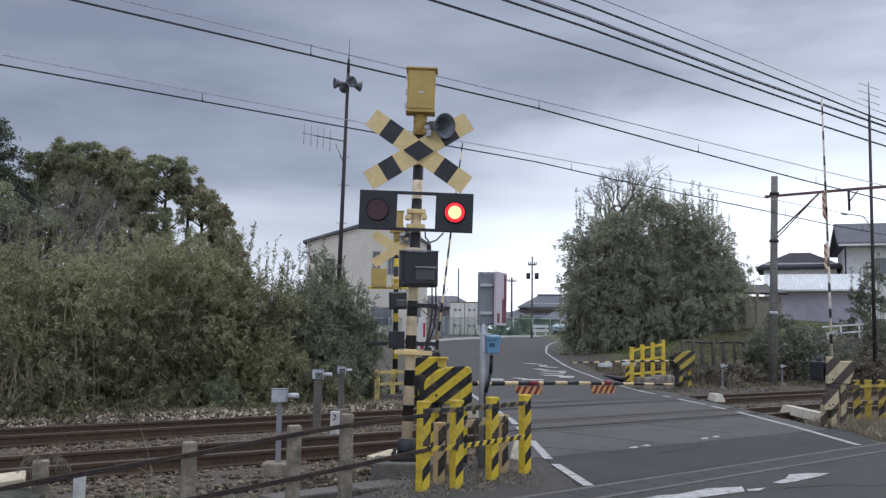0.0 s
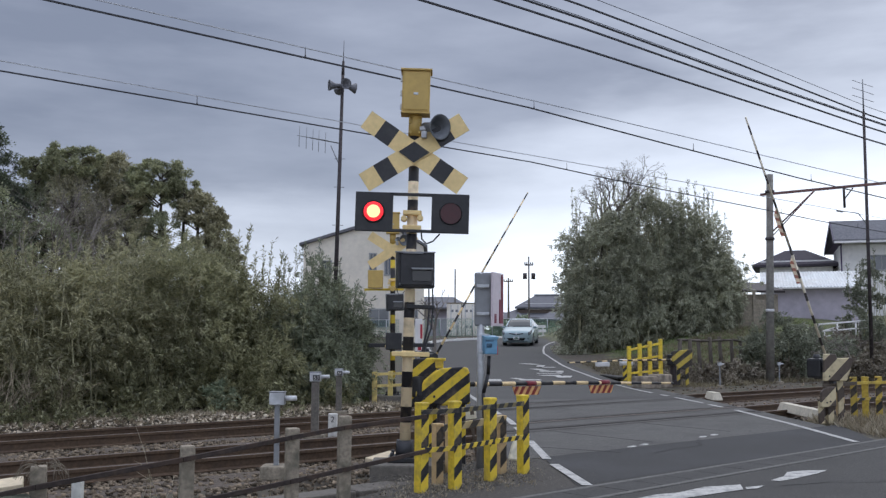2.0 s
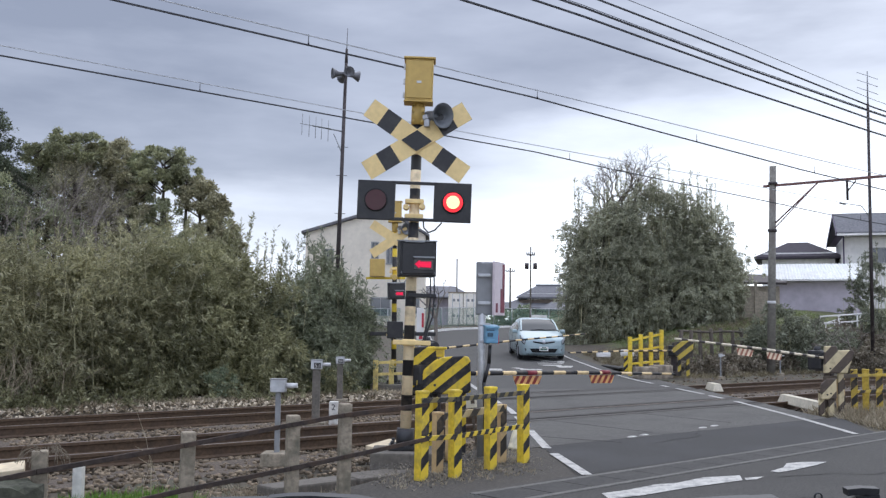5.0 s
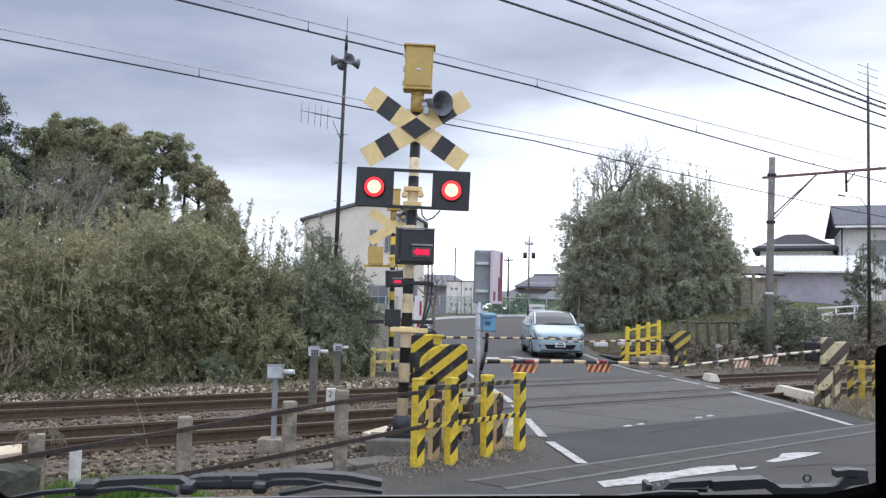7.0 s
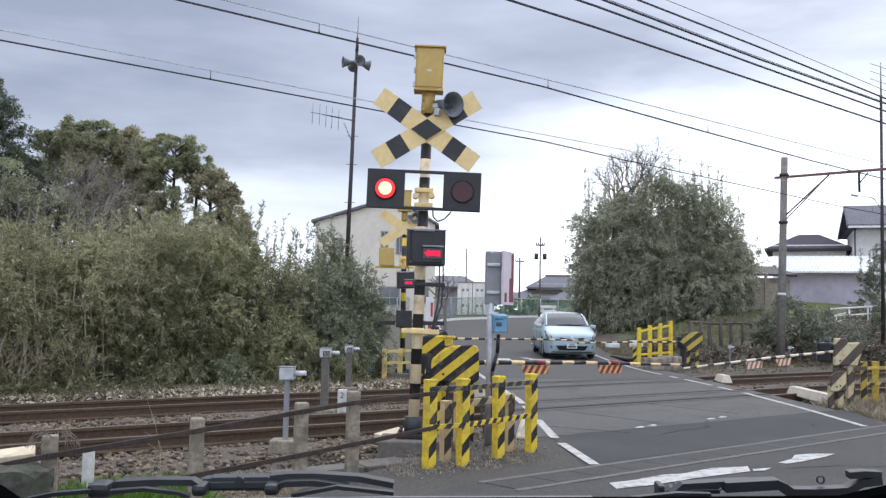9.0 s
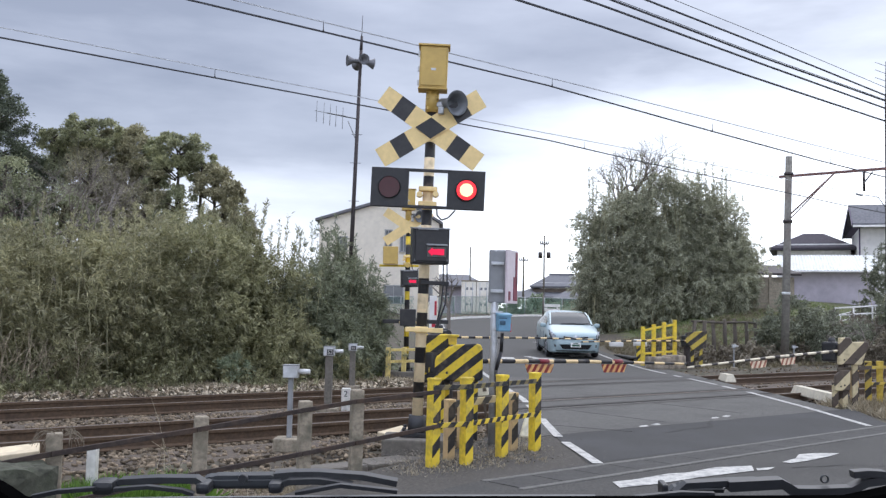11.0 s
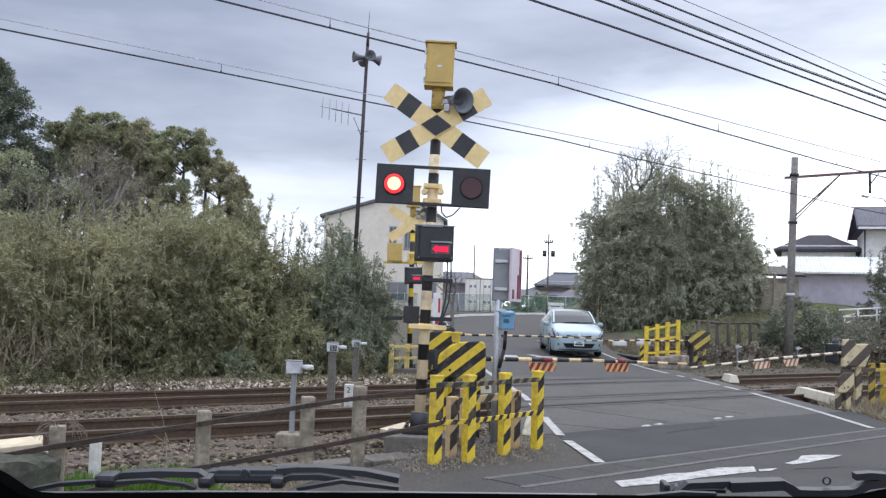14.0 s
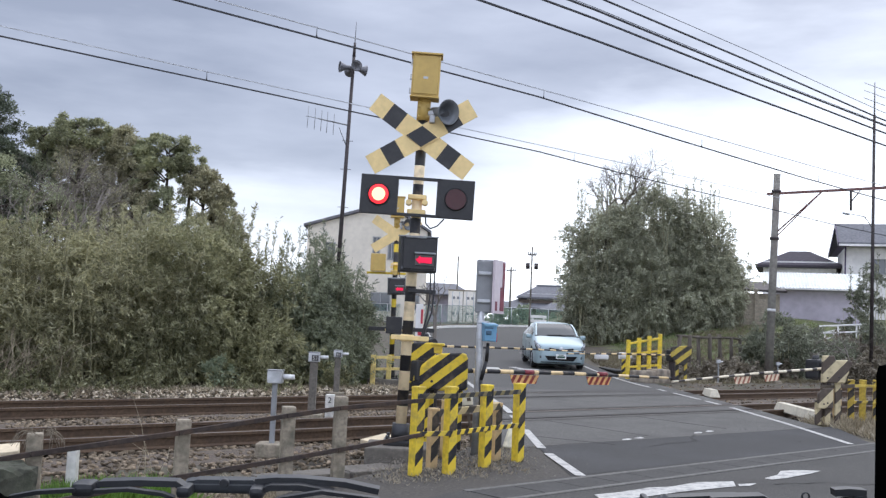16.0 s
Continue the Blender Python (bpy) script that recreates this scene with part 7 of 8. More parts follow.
    for k in range(4):
        bm = B()
        cy(bm, 0.035, 0.035, 0.8, pose(-1.0 + k * 0.85, 0, 0.05 * k), 8)
        part("post", bm, M_WHITEWALL, f)
    for z in (0.5, 0.8):
        bm = B()
        bar(bm, (-1.0, 0, z), (1.6, 0, z + 0.2), 0.035)
        part("bar", bm, M_WHITEWALL, f)
    # low dark post-and-rail fence along the slope
    pf = thing("log_fence", pose(0, 0, 0), "low dark log fence along the grassy bank", "fence")
    prev = None
    for k in range(8):
        p = Vector((26.6 + 0.78 * k, 19.45 + 0.09 * k, 0))
        z = terrain(p.x, p.y)
        bm = B()
        h = 1.4 + 0.01 * k - z + random.uniform(-0.05, 0.08)
        cy(bm, 0.075, 0.065, h + 0.2, pose(p.x, p.y, z - 0.2, random.uniform(-5, 5), random.uniform(-6, 6)), 8)
        part("post", bm, M_BARK, pf)
        q = Vector((p.x, p.y, 1.36 + random.uniform(-0.03, 0.03)))
        if prev is not None:
            bm = B()
            bar(bm, prev, q, 0.04, seg=6)
            part("bar", bm, M_BARK, pf)
        prev = q


def utility_pole(v, u, z, h, label, arms=((0.3, 0.9),), drum=False, r=0.14, lean=0.0):
    g = thing("utility_pole", place(v, u, z, 0, lean), label, "utility pole", "utility poles")
    bm = B()
    cy(bm, r, r * 0.7, h, None, 10)
    part("pole", bm, M_CONCDARK, g)
    for dz, w in arms:
        bm = B()
        bx(bm, w * 2, 0.1, 0.1, pose(0, -0.05, h - dz))
        part("crossarm", bm, M_DARKPOLE, g)
        for k in (-1, -0.5, 0.5, 1):
            bm = B()
            cy(bm, 0.06, 0.04, 0.2, pose(k * w * 0.92, -0.05, h - dz + 0.05), 8)
            part("insulator", bm, M_GREY, g)
    if drum:
        for k in (-0.35, 0.35):
            bm = B()
            cy(bm, 0.17, 0.17, 0.5, pose(k, -0.25, h - 1.9), 14)
            part("transformer", bm, M_DARKPOLE, g)
    return g


def speaker_mast():
    g = thing("speaker_mast", place(-4.02, 39.75, 0.9, 0, 1.25), "tall dark mast with four horn loudspeakers and an aerial", "speaker mast")
    bm = B()
    cy(bm, 0.1, 0.065, 11.6, None, 12)
    cy(bm, 0.07, 0.05, 0.6, pose(0, 0, 11.6), 8)
    part("mast", bm, M_DARKPOLE, g)
    bm = B()
    bar(bm, (0, 0, 12.1), (0, 0, 13.1), 0.02, 0.008, 5)
    part("lightning_rod", bm, M_DARKPOLE, g)
    grey = mat("loudspeaker_grey", (0.16, 0.16, 0.17), 0.5, grain=0.1)
    for a in (20, 110, 200, 290):
        bm = B()
        lathe(bm, [(0.001, 0.08), (0.09, 0.1), (0.1, 0.3), (0.16, 0.42), (0.23, 0.56), (0.235, 0.58), (0.12, 0.42), (0.001, 0.35)], pose(0, 0, 11.12, 0, 0, a) @ pose(0, 0, 0, 94, 0, 0), 18)
        part("horn", bm, grey, g)
    bm = B()
    for z in (2.0, 3.6, 5.2, 6.8, 8.0):
        for s in (-1, 1):
            bar(bm, (0, 0, z), (s * 0.22, 0, z), 0.012, seg=5)
    part("step_bolt", bm, M_DARKPOLE, g)
    bm = B()
    bar(bm, (0.05, 0, 8.65), (-1.3, -0.1, 8.85), 0.03)
    bar(bm, (0.0, 0, 7.7), (-0.4, 0, 8.55), 0.02)
    arm = part("aerial_boom", bm, M_GREY, g)
    for k, x in enumerate((-0.62, -0.9, -1.15, -1.42, -1.72)):
        bm = B()
        bar(bm, (x, -0.1, 8.2 + 0.06 * k), (x, -0.1, 9.1 + 0.06 * k), 0.012, seg=5)
        part("aerial_rod", bm, M_GREY, arm)
    bm = B()
    bar(bm, (-0.5, -0.1, 8.74), (-1.8, -0.12, 8.92), 0.016, seg=5)
    part("aerial_bar", bm, M_GREY, arm)


def line_pole():
    g = thing("line_pole", pose(36.28, 17.6, 0.0, 0, 0.6, 0), "tall thin steel pole with a wire aerial at its top", "line pole")
    bm = B()
    cy(bm, 0.075, 0.05, 10.3, None, 12)
    part("pole", bm, M_DARKPOLE, g)
    bm = B()
    bar(bm, (0, 0, 10.3), (0, 0, 11.6), 0.035, 0.02, 6)
    part("mast", bm, M_GREY, g)
    bm = B()
    for z in (11.4, 11.1, 10.8):
        bar(bm, (-0.35, 0.25, z + 0.15), (0.35, -0.25, z - 0.1), 0.012, seg=4)
    part("aerial", bm, M_GREY, g)
    bm = B()
    pts = [Vector((-0.1, 0, 5.9)), Vector((-0.5, 0.1, 6.25)), Vector((-1.2, 0.4, 6.3))]
    for a, b in zip(pts, pts[1:]):
        bar(bm, a, b, 0.018)
    lamp = part("lamp_arm", bm, M_GREY, g)
    bm = B()
    bx(bm, 0.4, 0.1, 0.06, pose(-1.3, 0.42, 6.28), 0.02)
    part("lamp_head", bm, M_GREY, lamp)


def line_wires():
    for a, b, c, r in ((9.56, 9.42, 9.28, 0.026), (10.17, 9.97, 9.78, 0.026), (10.43, 10.2, 10.08, 0.026), (10.82, 10.61, 10.29, 0.024), (10.49, 10.26, 10.13, 0.008), (11.16, 10.95, 10.6, 0.008)):
        wire("line_wire", [(-30, 17.7, a + 0.38), (-10, 17.7, a + 0.14), (10, 17.7, a + 0.06), (20, 17.7, a), (28, 17.7, b), (37, 17.7, c), (70, 17.7, c - 0.3), (130, 17.7, c - 0.3)], r, M_WIRE, "black power and telephone line above the railway")


def chain_fence():
    g = thing("net_fence", pose(0, 0, 0), "green wire net fence along the outside of the bend", "fence")
    pts = [(58.0, -4.0), (60.5, -1.5), (63.5, 0.6), (67, 2.9), (71.5, 5.9), (76, 9.2), (81, 13)]
    for (u0, v0), (u1, v1) in zip(pts, pts[1:]):
        for k in range(2):
            t = k / 2
            p = at(v0 + (v1 - v0) * t, u0 + (u1 - u0) * t, 0)
            bm = B()
            cy(bm, 0.03, 0.03, 1.5, pose(p.x, p.y, rise(u0) - 0.1), 8)
            part("post", bm, M_STEEL, g)
        a, b = at(v0, u0, rise(u0)), at(v1, u1, rise(u1))
        rods = []
        n = int((b - a).length / 0.11)
        for k in range(n):
            p, q = a.lerp(b, k / n), a.lerp(b, min(1, (k + 4) / n))
            rods.append((p + Vector((0, 0, 0.1)), q + Vector((0, 0, 1.35)), 0.007, 0.007))
            rods.append((p + Vector((0, 0, 1.35)), q + Vector((0, 0, 0.1)), 0.007, 0.007))
        sticks("net", rods, M_NET, g, "green wire netting", 3)
        bm = B()
        bar(bm, a + Vector((0, 0, 1.36)), b + Vector((0, 0, 1.36)), 0.02)
        part("top_bar", bm, M_STEEL, g)


def white_railing():
    g = thing("white_railing", pose(0, 0, 0), "white pipe railing climbing the bank beside the shrubs", "railing")
    a, b = Vector((40.2, 22, 1.2)), Vector((44.2, 22, 1.75))
    for k in range(6):
        p = a.lerp(b, k / 5)
        bm = B()
        cy(bm, 0.026, 0.026, 1.3, pose(p.x, p.y, p.z - 0.75), 8)
        part("post", bm, M_WHITEWALL, g)
    for dz in (0.52, 0.22):
        bm = B()
        bar(bm, a + Vector((0, 0, dz)), b + Vector((0, 0, dz)), 0.028)
        part("rail", bm, M_WHITEWALL, g)


white_railing()


def road_extras():
    # white panel barrier at the bend
    g = thing("panel_barrier", place(8.1, 73.2, 1.6, 18), "white panel barrier with two legs at the bend", "road barrier")
    for x in (-0.45, 0.45):
        bm = B()
        bx(bm, 0.1, 0.1, 0.8, pose(x, 0, 0.4))
        part("leg", bm, M_WHITEWALL, g)
    for z in (0.45, 0.78):
        bm = B()
        bx(bm, 1.3, 0.05, 0.22, pose(0, -0.07, z), 0.01)
        part("panel", bm, M_WHITEWALL, g)
    # narrow upright notice by the far signal
    g = thing("notice_post", place(-0.35, 27.0, 0.05, 4), "narrow white notice with a red foot on a post", "notice")
    bm = B()
    cy(bm, 0.03, 0.03, 1.9, None, 8)
    part("post", bm, M_STEEL, g)
    bm = B()
    bx(bm, 0.2, 0.03, 0.9, pose(0, -0.05, 1.45), 0.01)
    board = part("board", bm, M_WHITEWALL, g)
    bm = B()
    bx(bm, 0.1, 0.01, 0.16, pose(0.02, -0.07, 1.1))
    bx(bm, 0.06, 0.01, 0.4, pose(0.07, -0.07, 1.55))
    part("print", bm, mat("red_print", (0.45, 0.03, 0.05), 0.5), board)
    # road lettering that cannot be read: plain bars
    for (v, u, w, l, turn) in ((4.0, 39.1, 0.45, 0.9, 30), (4.35, 38.2, 0.3, 1.6, -10), (4.55, 37.4, 0.5, 0.5, 0), (4.0, 36.4, 0.3, 1.8, 14), (4.35, 35.4, 0.75, 0.45, 0), (4.7, 35.2, 0.25, 1.2, -8), (4.05, 33.3, 0.6, 0.5, 20), (4.35, 32.9, 0.25, 1.6, 0), (4.6, 32.7, 0.3, 1.0, -12), (4.2, 34.3, 0.9, 0.3, 0),
                               (2.0, 31.0, 0.5, 0.9, 0), (3.2, 31.2, 0.7, 0.5, 0), (2.9, 31.6, 0.25, 1.0, 20)):
        bm = B()
        bx(bm, w, l, 0.004, None, 0.0)
        tagged(part("road_mark", bm, M_PAINT, None, "", place(v, u, rise(u) + 0.008, turn, 0, math.degrees(math.atan(0.022)))), "worn white bar of road lettering on asphalt", "road marking", "road lettering", "structure")
    # dark drain plate and a pale slab on the verge
    bm = B()
    bx(bm, 0.4, 2.4, 0.06, None, 0.01)
    tagged(part("drain_plate", bm, M_GUTTER, None, "", place(6.2, 32.6, rise(32.6) + 0.02, 4)), "dark drain plate beside the road edge", "drain plate")
    bm = B()
    bx(bm, 0.5, 0.3, 0.18, pose(0, 0, 0.09), 0.04)
    tagged(part("pale_slab", bm, M_WHITEWALL, None, "", place(6.45, 36.3, rise(36.3) + 0.12)), "pale rounded slab on the verge", "slab")
    # round white lamp-like caps on yellow stubs beside the far barrier
    for (x, y) in ((24.45, 19.85),):
        g = thing("drum_marker", pose(x, y, 0.08, 0, 0, -39.5), "white capped yellow stub post beside the road", "stub post", "stub posts")
        bm = B()
        bx(bm, 0.22, 0.12, 0.5, pose(0, 0, 0.25), 0.02)
        part("post", bm, M_POST_BANDS, g)
        bm = B()
        cy(bm, 0.11, 0.11, 0.4, pose(-0.2, 0, 0.58, 0, 90, 0), 14)
        part("cap", bm, M_WHITEWALL, g, "rounded white cap")


beige_house()
container()
tile_house()
right_houses()
speaker_mast()
line_pole()
line_wires()
chain_fence()
road_extras()
utility_pole(8.15, 80, 1.7, 6.6, "distant concrete utility pole with transformers", ((0.7, 0.35),), True, 0.085)
utility_pole(8.3, 103, 1.7, 6.3, "distant concrete utility pole", ((0.4, 0.5),), False, 0.13)
utility_pole(2.3, 92, 1.7, 6.4, "distant street lamp pole", (), False, 0.09)
utility_pole(6.7, 66, 1.5, 1.6, "short white post at the bend", (), False, 0.07)
bare_tree(*(tuple(at(0.15, 48.0, 0)[:2])), rise(48) - 0.05, 3.3, "small pruned bare tree beside the road", 505, 0.13, 3, 0.6, 0.35)


# ---- the approaching car ----
M_CARPAINT = mat("ice_blue_car_paint", (0.31, 0.4, 0.425), 0.35, 0.15, grain=0.02, scale=60, coat=0.4)
M_CARGLASS = mat("tinted_car_glass", (0.05, 0.055, 0.058), 0.15, grain=0.05, spec=0.18)
M_TYRE = mat("tyre_rubber", (0.02, 0.02, 0.022), 0.85, grain=0.2, scale=40)
M_RIM = mat("alloy_rim", (0.45, 0.46, 0.48), 0.35, 0.8, grain=0.05)
M_TRIM = mat("black_trim", (0.01, 0.01, 0.011), 0.6, grain=0.1, spec=0.2)
M_HEADLAMP = mat("headlamp_glass", (0.42, 0.45, 0.47), 0.15, 0.5, grain=0.5, scale=35, spec=0.9)
M_PLATE = mat("number_plate", (0.75, 0.75, 0.72), 0.5)


def car():
    """A five-door hatchback with a wedge nose; local -y is forward, the origin lies on the road below the nose."""
    g = thing("hatchback_car", place(4.1, 31.4, rise(31.4)), "pale ice-blue five-door hatchback car on the road", "car")
    Y = [0.0, 0.04, 0.12, 0.3, 0.6, 0.95, 1.12, 1.6, 2.0, 2.5, 3.0, 3.5, 4.0, 4.25, 4.4, 4.46]
    W0 = [0.62, 0.7, 0.77, 0.83, 0.86, 0.87, 0.873, 0.873, 0.873, 0.873, 0.87, 0.865, 0.85, 0.82, 0.78, 0.7]
    Z0 = [0.26, 0.22, 0.19, 0.18, 0.18, 0.18, 0.18, 0.18, 0.18, 0.18, 0.18, 0.19, 0.22, 0.28, 0.34, 0.42]
    ZB = [0.68, 0.735, 0.785, 0.83, 0.88, 0.93, 0.95, 0.975, 0.98, 0.985, 0.995, 1.01, 1.03, 1.03, 1.02, 0.95]
    W2 = [0.56, 0.64, 0.69, 0.735, 0.75, 0.745, 0.74, 0.69, 0.64, 0.61, 0.6, 0.585, 0.57, 0.58, 0.6, 0.58]
    ZR = [0.72, 0.78, 0.835, 0.885, 0.95, 1.01, 1.045, 1.3, 1.43, 1.475, 1.47, 1.42, 1.33, 1.23, 1.12, 1.0]
    ys = np.concatenate([np.linspace(0, 0.12, 5), np.linspace(0.18, 1.06, 12), np.linspace(1.12, 2.06, 12), np.linspace(2.2, 4.0, 13), np.linspace(4.08, 4.46, 7)])

    def rowpts(y):
        w0, z0, zb, w2, zr = (float(np.interp(y, Y, q)) for q in (W0, Z0, ZB, W2, ZR))
        half = [(0, z0), (w0 * 0.93, z0), (w0 * 0.985, z0 + 0.06), (w0, z0 + (zb - z0) * 0.45), (w0, z0 + (zb - z0) * 0.72), (w0 * 0.965, zb)]
        for t in (0.33, 0.66, 0.92):
            half.append((w0 * 0.95 + (w2 - w0 * 0.95) * t ** 1.1, zb + (zr - 0.015 - zb) * t))
        half += [(w2 * 0.88, zr - 0.002), (w2 * 0.5, zr + 0.012), (0, zr + 0.018)]
        return half

    def skin(s, y, a, out):
        """A place on the wing between its lower crease (a = 0) and the edge of the bonnet (a = 2), lifted by out."""
        h = rowpts(y)
        k = 4 + min(int(a), 2)
        p, q, t = h[k], h[k + 1], a - min(int(a), 2)
        return (s * (p[0] + (q[0] - p[0]) * t + out * 0.8), y - out, p[1] + (q[1] - p[1]) * t + out * 0.5)
    H = [rowpts(y) for y in ys]
    m = len(H[0])
    wheels = (0.93, 3.63)
    bm, glassw, glassr = B(), B(), B()
    sides = {-1: B(), 1: B()}

    def add(b, pts):
        f = b.faces.new([b.verts.new(p) for p in pts])
        f.smooth = True
    for s in (-1, 1):
        for j in range(len(ys) - 1):
            yc = (ys[j] + ys[j + 1]) / 2
            for k in range(m - 1):
                pts = [(s * H[j][k][0], ys[j], H[j][k][1]), (s * H[j + 1][k][0], ys[j + 1], H[j + 1][k][1]), (s * H[j + 1][k + 1][0], ys[j + 1], H[j + 1][k + 1][1]), (s * H[j][k + 1][0], ys[j], H[j][k + 1][1])]
                if s > 0:
                    pts.reverse()
                zc = sum(p[2] for p in pts) / 4
                if k <= 3 and any(math.hypot(yc - w, zc - 0.31) < 0.345 for w in wheels):
                    continue
                if k >= 8 and 1.14 < yc < 2.02:
                    add(glassw, pts)
                elif k >= 8 and 3.75 < yc < 4.3:
                    add(glassr, pts)
                elif 5 <= k <= 6 and 1.5 < yc < 3.85 and abs(yc - 2.55) > 0.05:
                    add(sides[s], pts)
                else:
                    add(bm, pts)
    for j in (0, len(ys) - 1):
        pts = [(x, ys[j], z) for x, z in H[j]] + [(-x, ys[j], z) for x, z in reversed(H[j][1:-1])]
        add(bm, pts)
    bmesh.ops.remove_doubles(bm, verts=bm.verts, dist=0.0005)
    bmesh.ops.recalc_face_normals(bm, faces=bm.faces)
    body = part("body", bm, M_CARPAINT, g)
    for b, nm in ((glassw, "windscreen"), (glassr, "rear_window"), (sides[-1], "side_window"), (sides[1], "side_window")):
        bmesh.ops.remove_doubles(b, verts=b.verts, dist=0.0005)
        bmesh.ops.recalc_face_normals(b, faces=b.faces)
        part(nm, b, M_CARGLASS, g)
    bm = B()
    bx(bm, 1.5, 3.7, 0.5, pose(0, 2.3, 0.5), 0.05)
    bx(bm, 1.1, 1.6, 0.5, pose(0, 2.9, 0.9), 0.05)
    part("interior", bm, M_TRIM, g)
    # the nose: a shallow V of a grille, a wide lower intake with a bright lip, the plate and a round emblem
    bm = B()
    for s in (-1, 1):
        beam(bm, (0, -0.012, 0.645), (s * 0.4, 0.0, 0.7), 0.04, 0.045, 0.01)
    part("grille", bm, M_TRIM, body)
    bm = B()
    for s in (-1, 1):
        beam(bm, (0, -0.02, 0.678), (s * 0.42, 0.0, 0.728), 0.02, 0.012, 0.004)
    part("grille_trim", bm, M_RIM, body, "bright trim over the grille")
    bm = B()
    prism(bm, [(-0.42, 0.31), (0.42, 0.31), (0.52, 0.45), (-0.52, 0.45)], -0.018, 0.05)
    part("air_intake", bm, M_TRIM, body)
    bm = B()
    bx(bm, 1.06, 0.04, 0.022, pose(0, -0.016, 0.47), 0.008)
    part("intake_lip", bm, M_CARPAINT, body)
    bm = B()
    bx(bm, 1.3, 0.05, 0.02, pose(0, 0.0, 0.255), 0.008)
    part("bumper_lip", bm, M_TRIM, body)
    bm = B()
    bx(bm, 0.33, 0.012, 0.15, pose(0, -0.036, 0.445), 0.006)
    plate = part("number_plate", bm, M_PLATE, body)
    bm = B()
    bx(bm, 0.25, 0.003, 0.06, pose(0, -0.044, 0.43))
    bx(bm, 0.16, 0.003, 0.025, pose(0, -0.044, 0.493))
    part("plate_bar", bm, mat("plate_print", (0.05, 0.12, 0.08), 0.6), plate)
    bm = B()
    lathe(bm, [(0.001, 0.022), (0.05, 0.02), (0.068, 0.0)], pose(0, -0.024, 0.69) @ pose(0, 0, 0, 80, 0, 0), 18)
    part("emblem", bm, M_RIM, body)
    for s in (-1, 1):
        # swept-back lamp set into the wing
        bm = B()
        n = 9
        rows = []
        for i in range(n):
            t = i / (n - 1)
            y = 0.035 + 0.56 * t
            lo, hi = 0.05 + 1.5 * t ** 1.3, 1.75 + 0.25 * t
            rows.append([bm.verts.new(skin(s, y, lo + (hi - lo) * q / 4, 0.012 if 0 < i < n - 1 and 0 < q < 4 else 0.003)) for q in range(5)])
        for r0, r1 in zip(rows, rows[1:]):
            for q in range(4):
                bm.faces.new((r0[q], r0[q + 1], r1[q + 1], r1[q])).smooth = True
        bmesh.ops.recalc_face_normals(bm, faces=bm.faces)
        lamp = part("headlight", bm, M_HEADLAMP, body)
        bm = B()
        edge_pts = [skin(s, 0.035 + 0.56 * i / 12, 0.05 + 1.5 * (i / 12) ** 1.3, 0.008) for i in range(13)] + [skin(s, 0.035 + 0.56 * i / 12, 1.75 + 0.25 * i / 12, 0.008) for i in range(12, -1, -1)]
        ribbon(bm, edge_pts + edge_pts[:1], 0.014, 0.014)
        part("lamp_seal", bm, M_TRIM, lamp)
        for y, a, r in ((0.13, 0.85, 0.05), (0.25, 1.15, 0.045)):
            bm = B()
            lathe(bm, [(0.001, 0.02), (r * 0.6, 0.014), (r, 0.0)], Matrix.Translation(skin(s, y, a, 0.014)) @ pose(0, 0, 0, 90, 0, s * 30), 14)
            part("lamp_bowl", bm, M_RIM, lamp, "bright lamp bowl")
        bm = B()
        prism(bm, [(s * 0.56, 0.36), (s * 0.68, 0.37), (s * 0.69, 0.45), (s * 0.58, 0.46)], 0.02, 0.12)
        part("fog_recess", bm, M_TRIM, body)
        bm = B()
        cy(bm, 0.038, 0.038, 0.03, pose(s * 0.63, 0.035, 0.41, 90, 0, 0), 14)
        part("fog_lamp", bm, M_HEADLAMP, body)
        bm = B()
        bx(bm, 0.2, 0.12, 0.14, pose(s * 0.915, 1.42, 1.02), 0.05)
        bx(bm, 0.14, 0.05, 0.04, pose(s * 0.86, 1.42, 0.98), 0.01)
        part("wing_mirror", bm, M_CARPAINT, g)
        bm = B()
        bx(bm, 0.03, 1.9, 0.03, pose(s * 0.882, 2.3, 0.26), 0.01)
        part("sill", bm, M_TRIM, body)
        bm = B()
        ribbon(bm, [(s * (float(np.interp(y, Y, W2)) * 0.93 + 0.012), y, float(np.interp(y, Y, ZR)) + 0.004) for y in np.linspace(1.16, 2.1, 9)], 0.05, 0.02)
        part("windscreen_pillar", bm, M_CARPAINT, body)
        for y0 in (1.55, 2.62):
            bm = B()
            bx(bm, 0.03, 0.18, 0.03, pose(s * 0.878, y0 + 0.85, 0.84), 0.01)
            part("door_handle", bm, M_CARPAINT, body)
            bm = B()
            bx(bm, 0.006, 0.01, 0.55, pose(s * 0.875, y0, 0.55))
            part("door_gap", bm, M_TRIM, body)
    bm = B()
    ribbon(bm, [(x, 1.1 + 0.12 * (x / 0.7) ** 2, 1.055 - 0.015 * (x / 0.7) ** 2) for x in np.linspace(-0.7, 0.7, 9)], 0.06, 0.025)
    part("cowl", bm, M_TRIM, body)
    bm = B()
    for x in (-0.35, 0.1):
        beam(bm, (x, 1.13, 1.075), (x + 0.5, 1.17, 1.1), 0.02, 0.02)
    part("wiper", bm, M_TRIM, body)
    bm = B()
    bx(bm, 0.16, 0.06, 0.05, pose(0, 1.98, 1.36), 0.015)
    part("rear_view_mirror", bm, M_TRIM, body)
    made = []
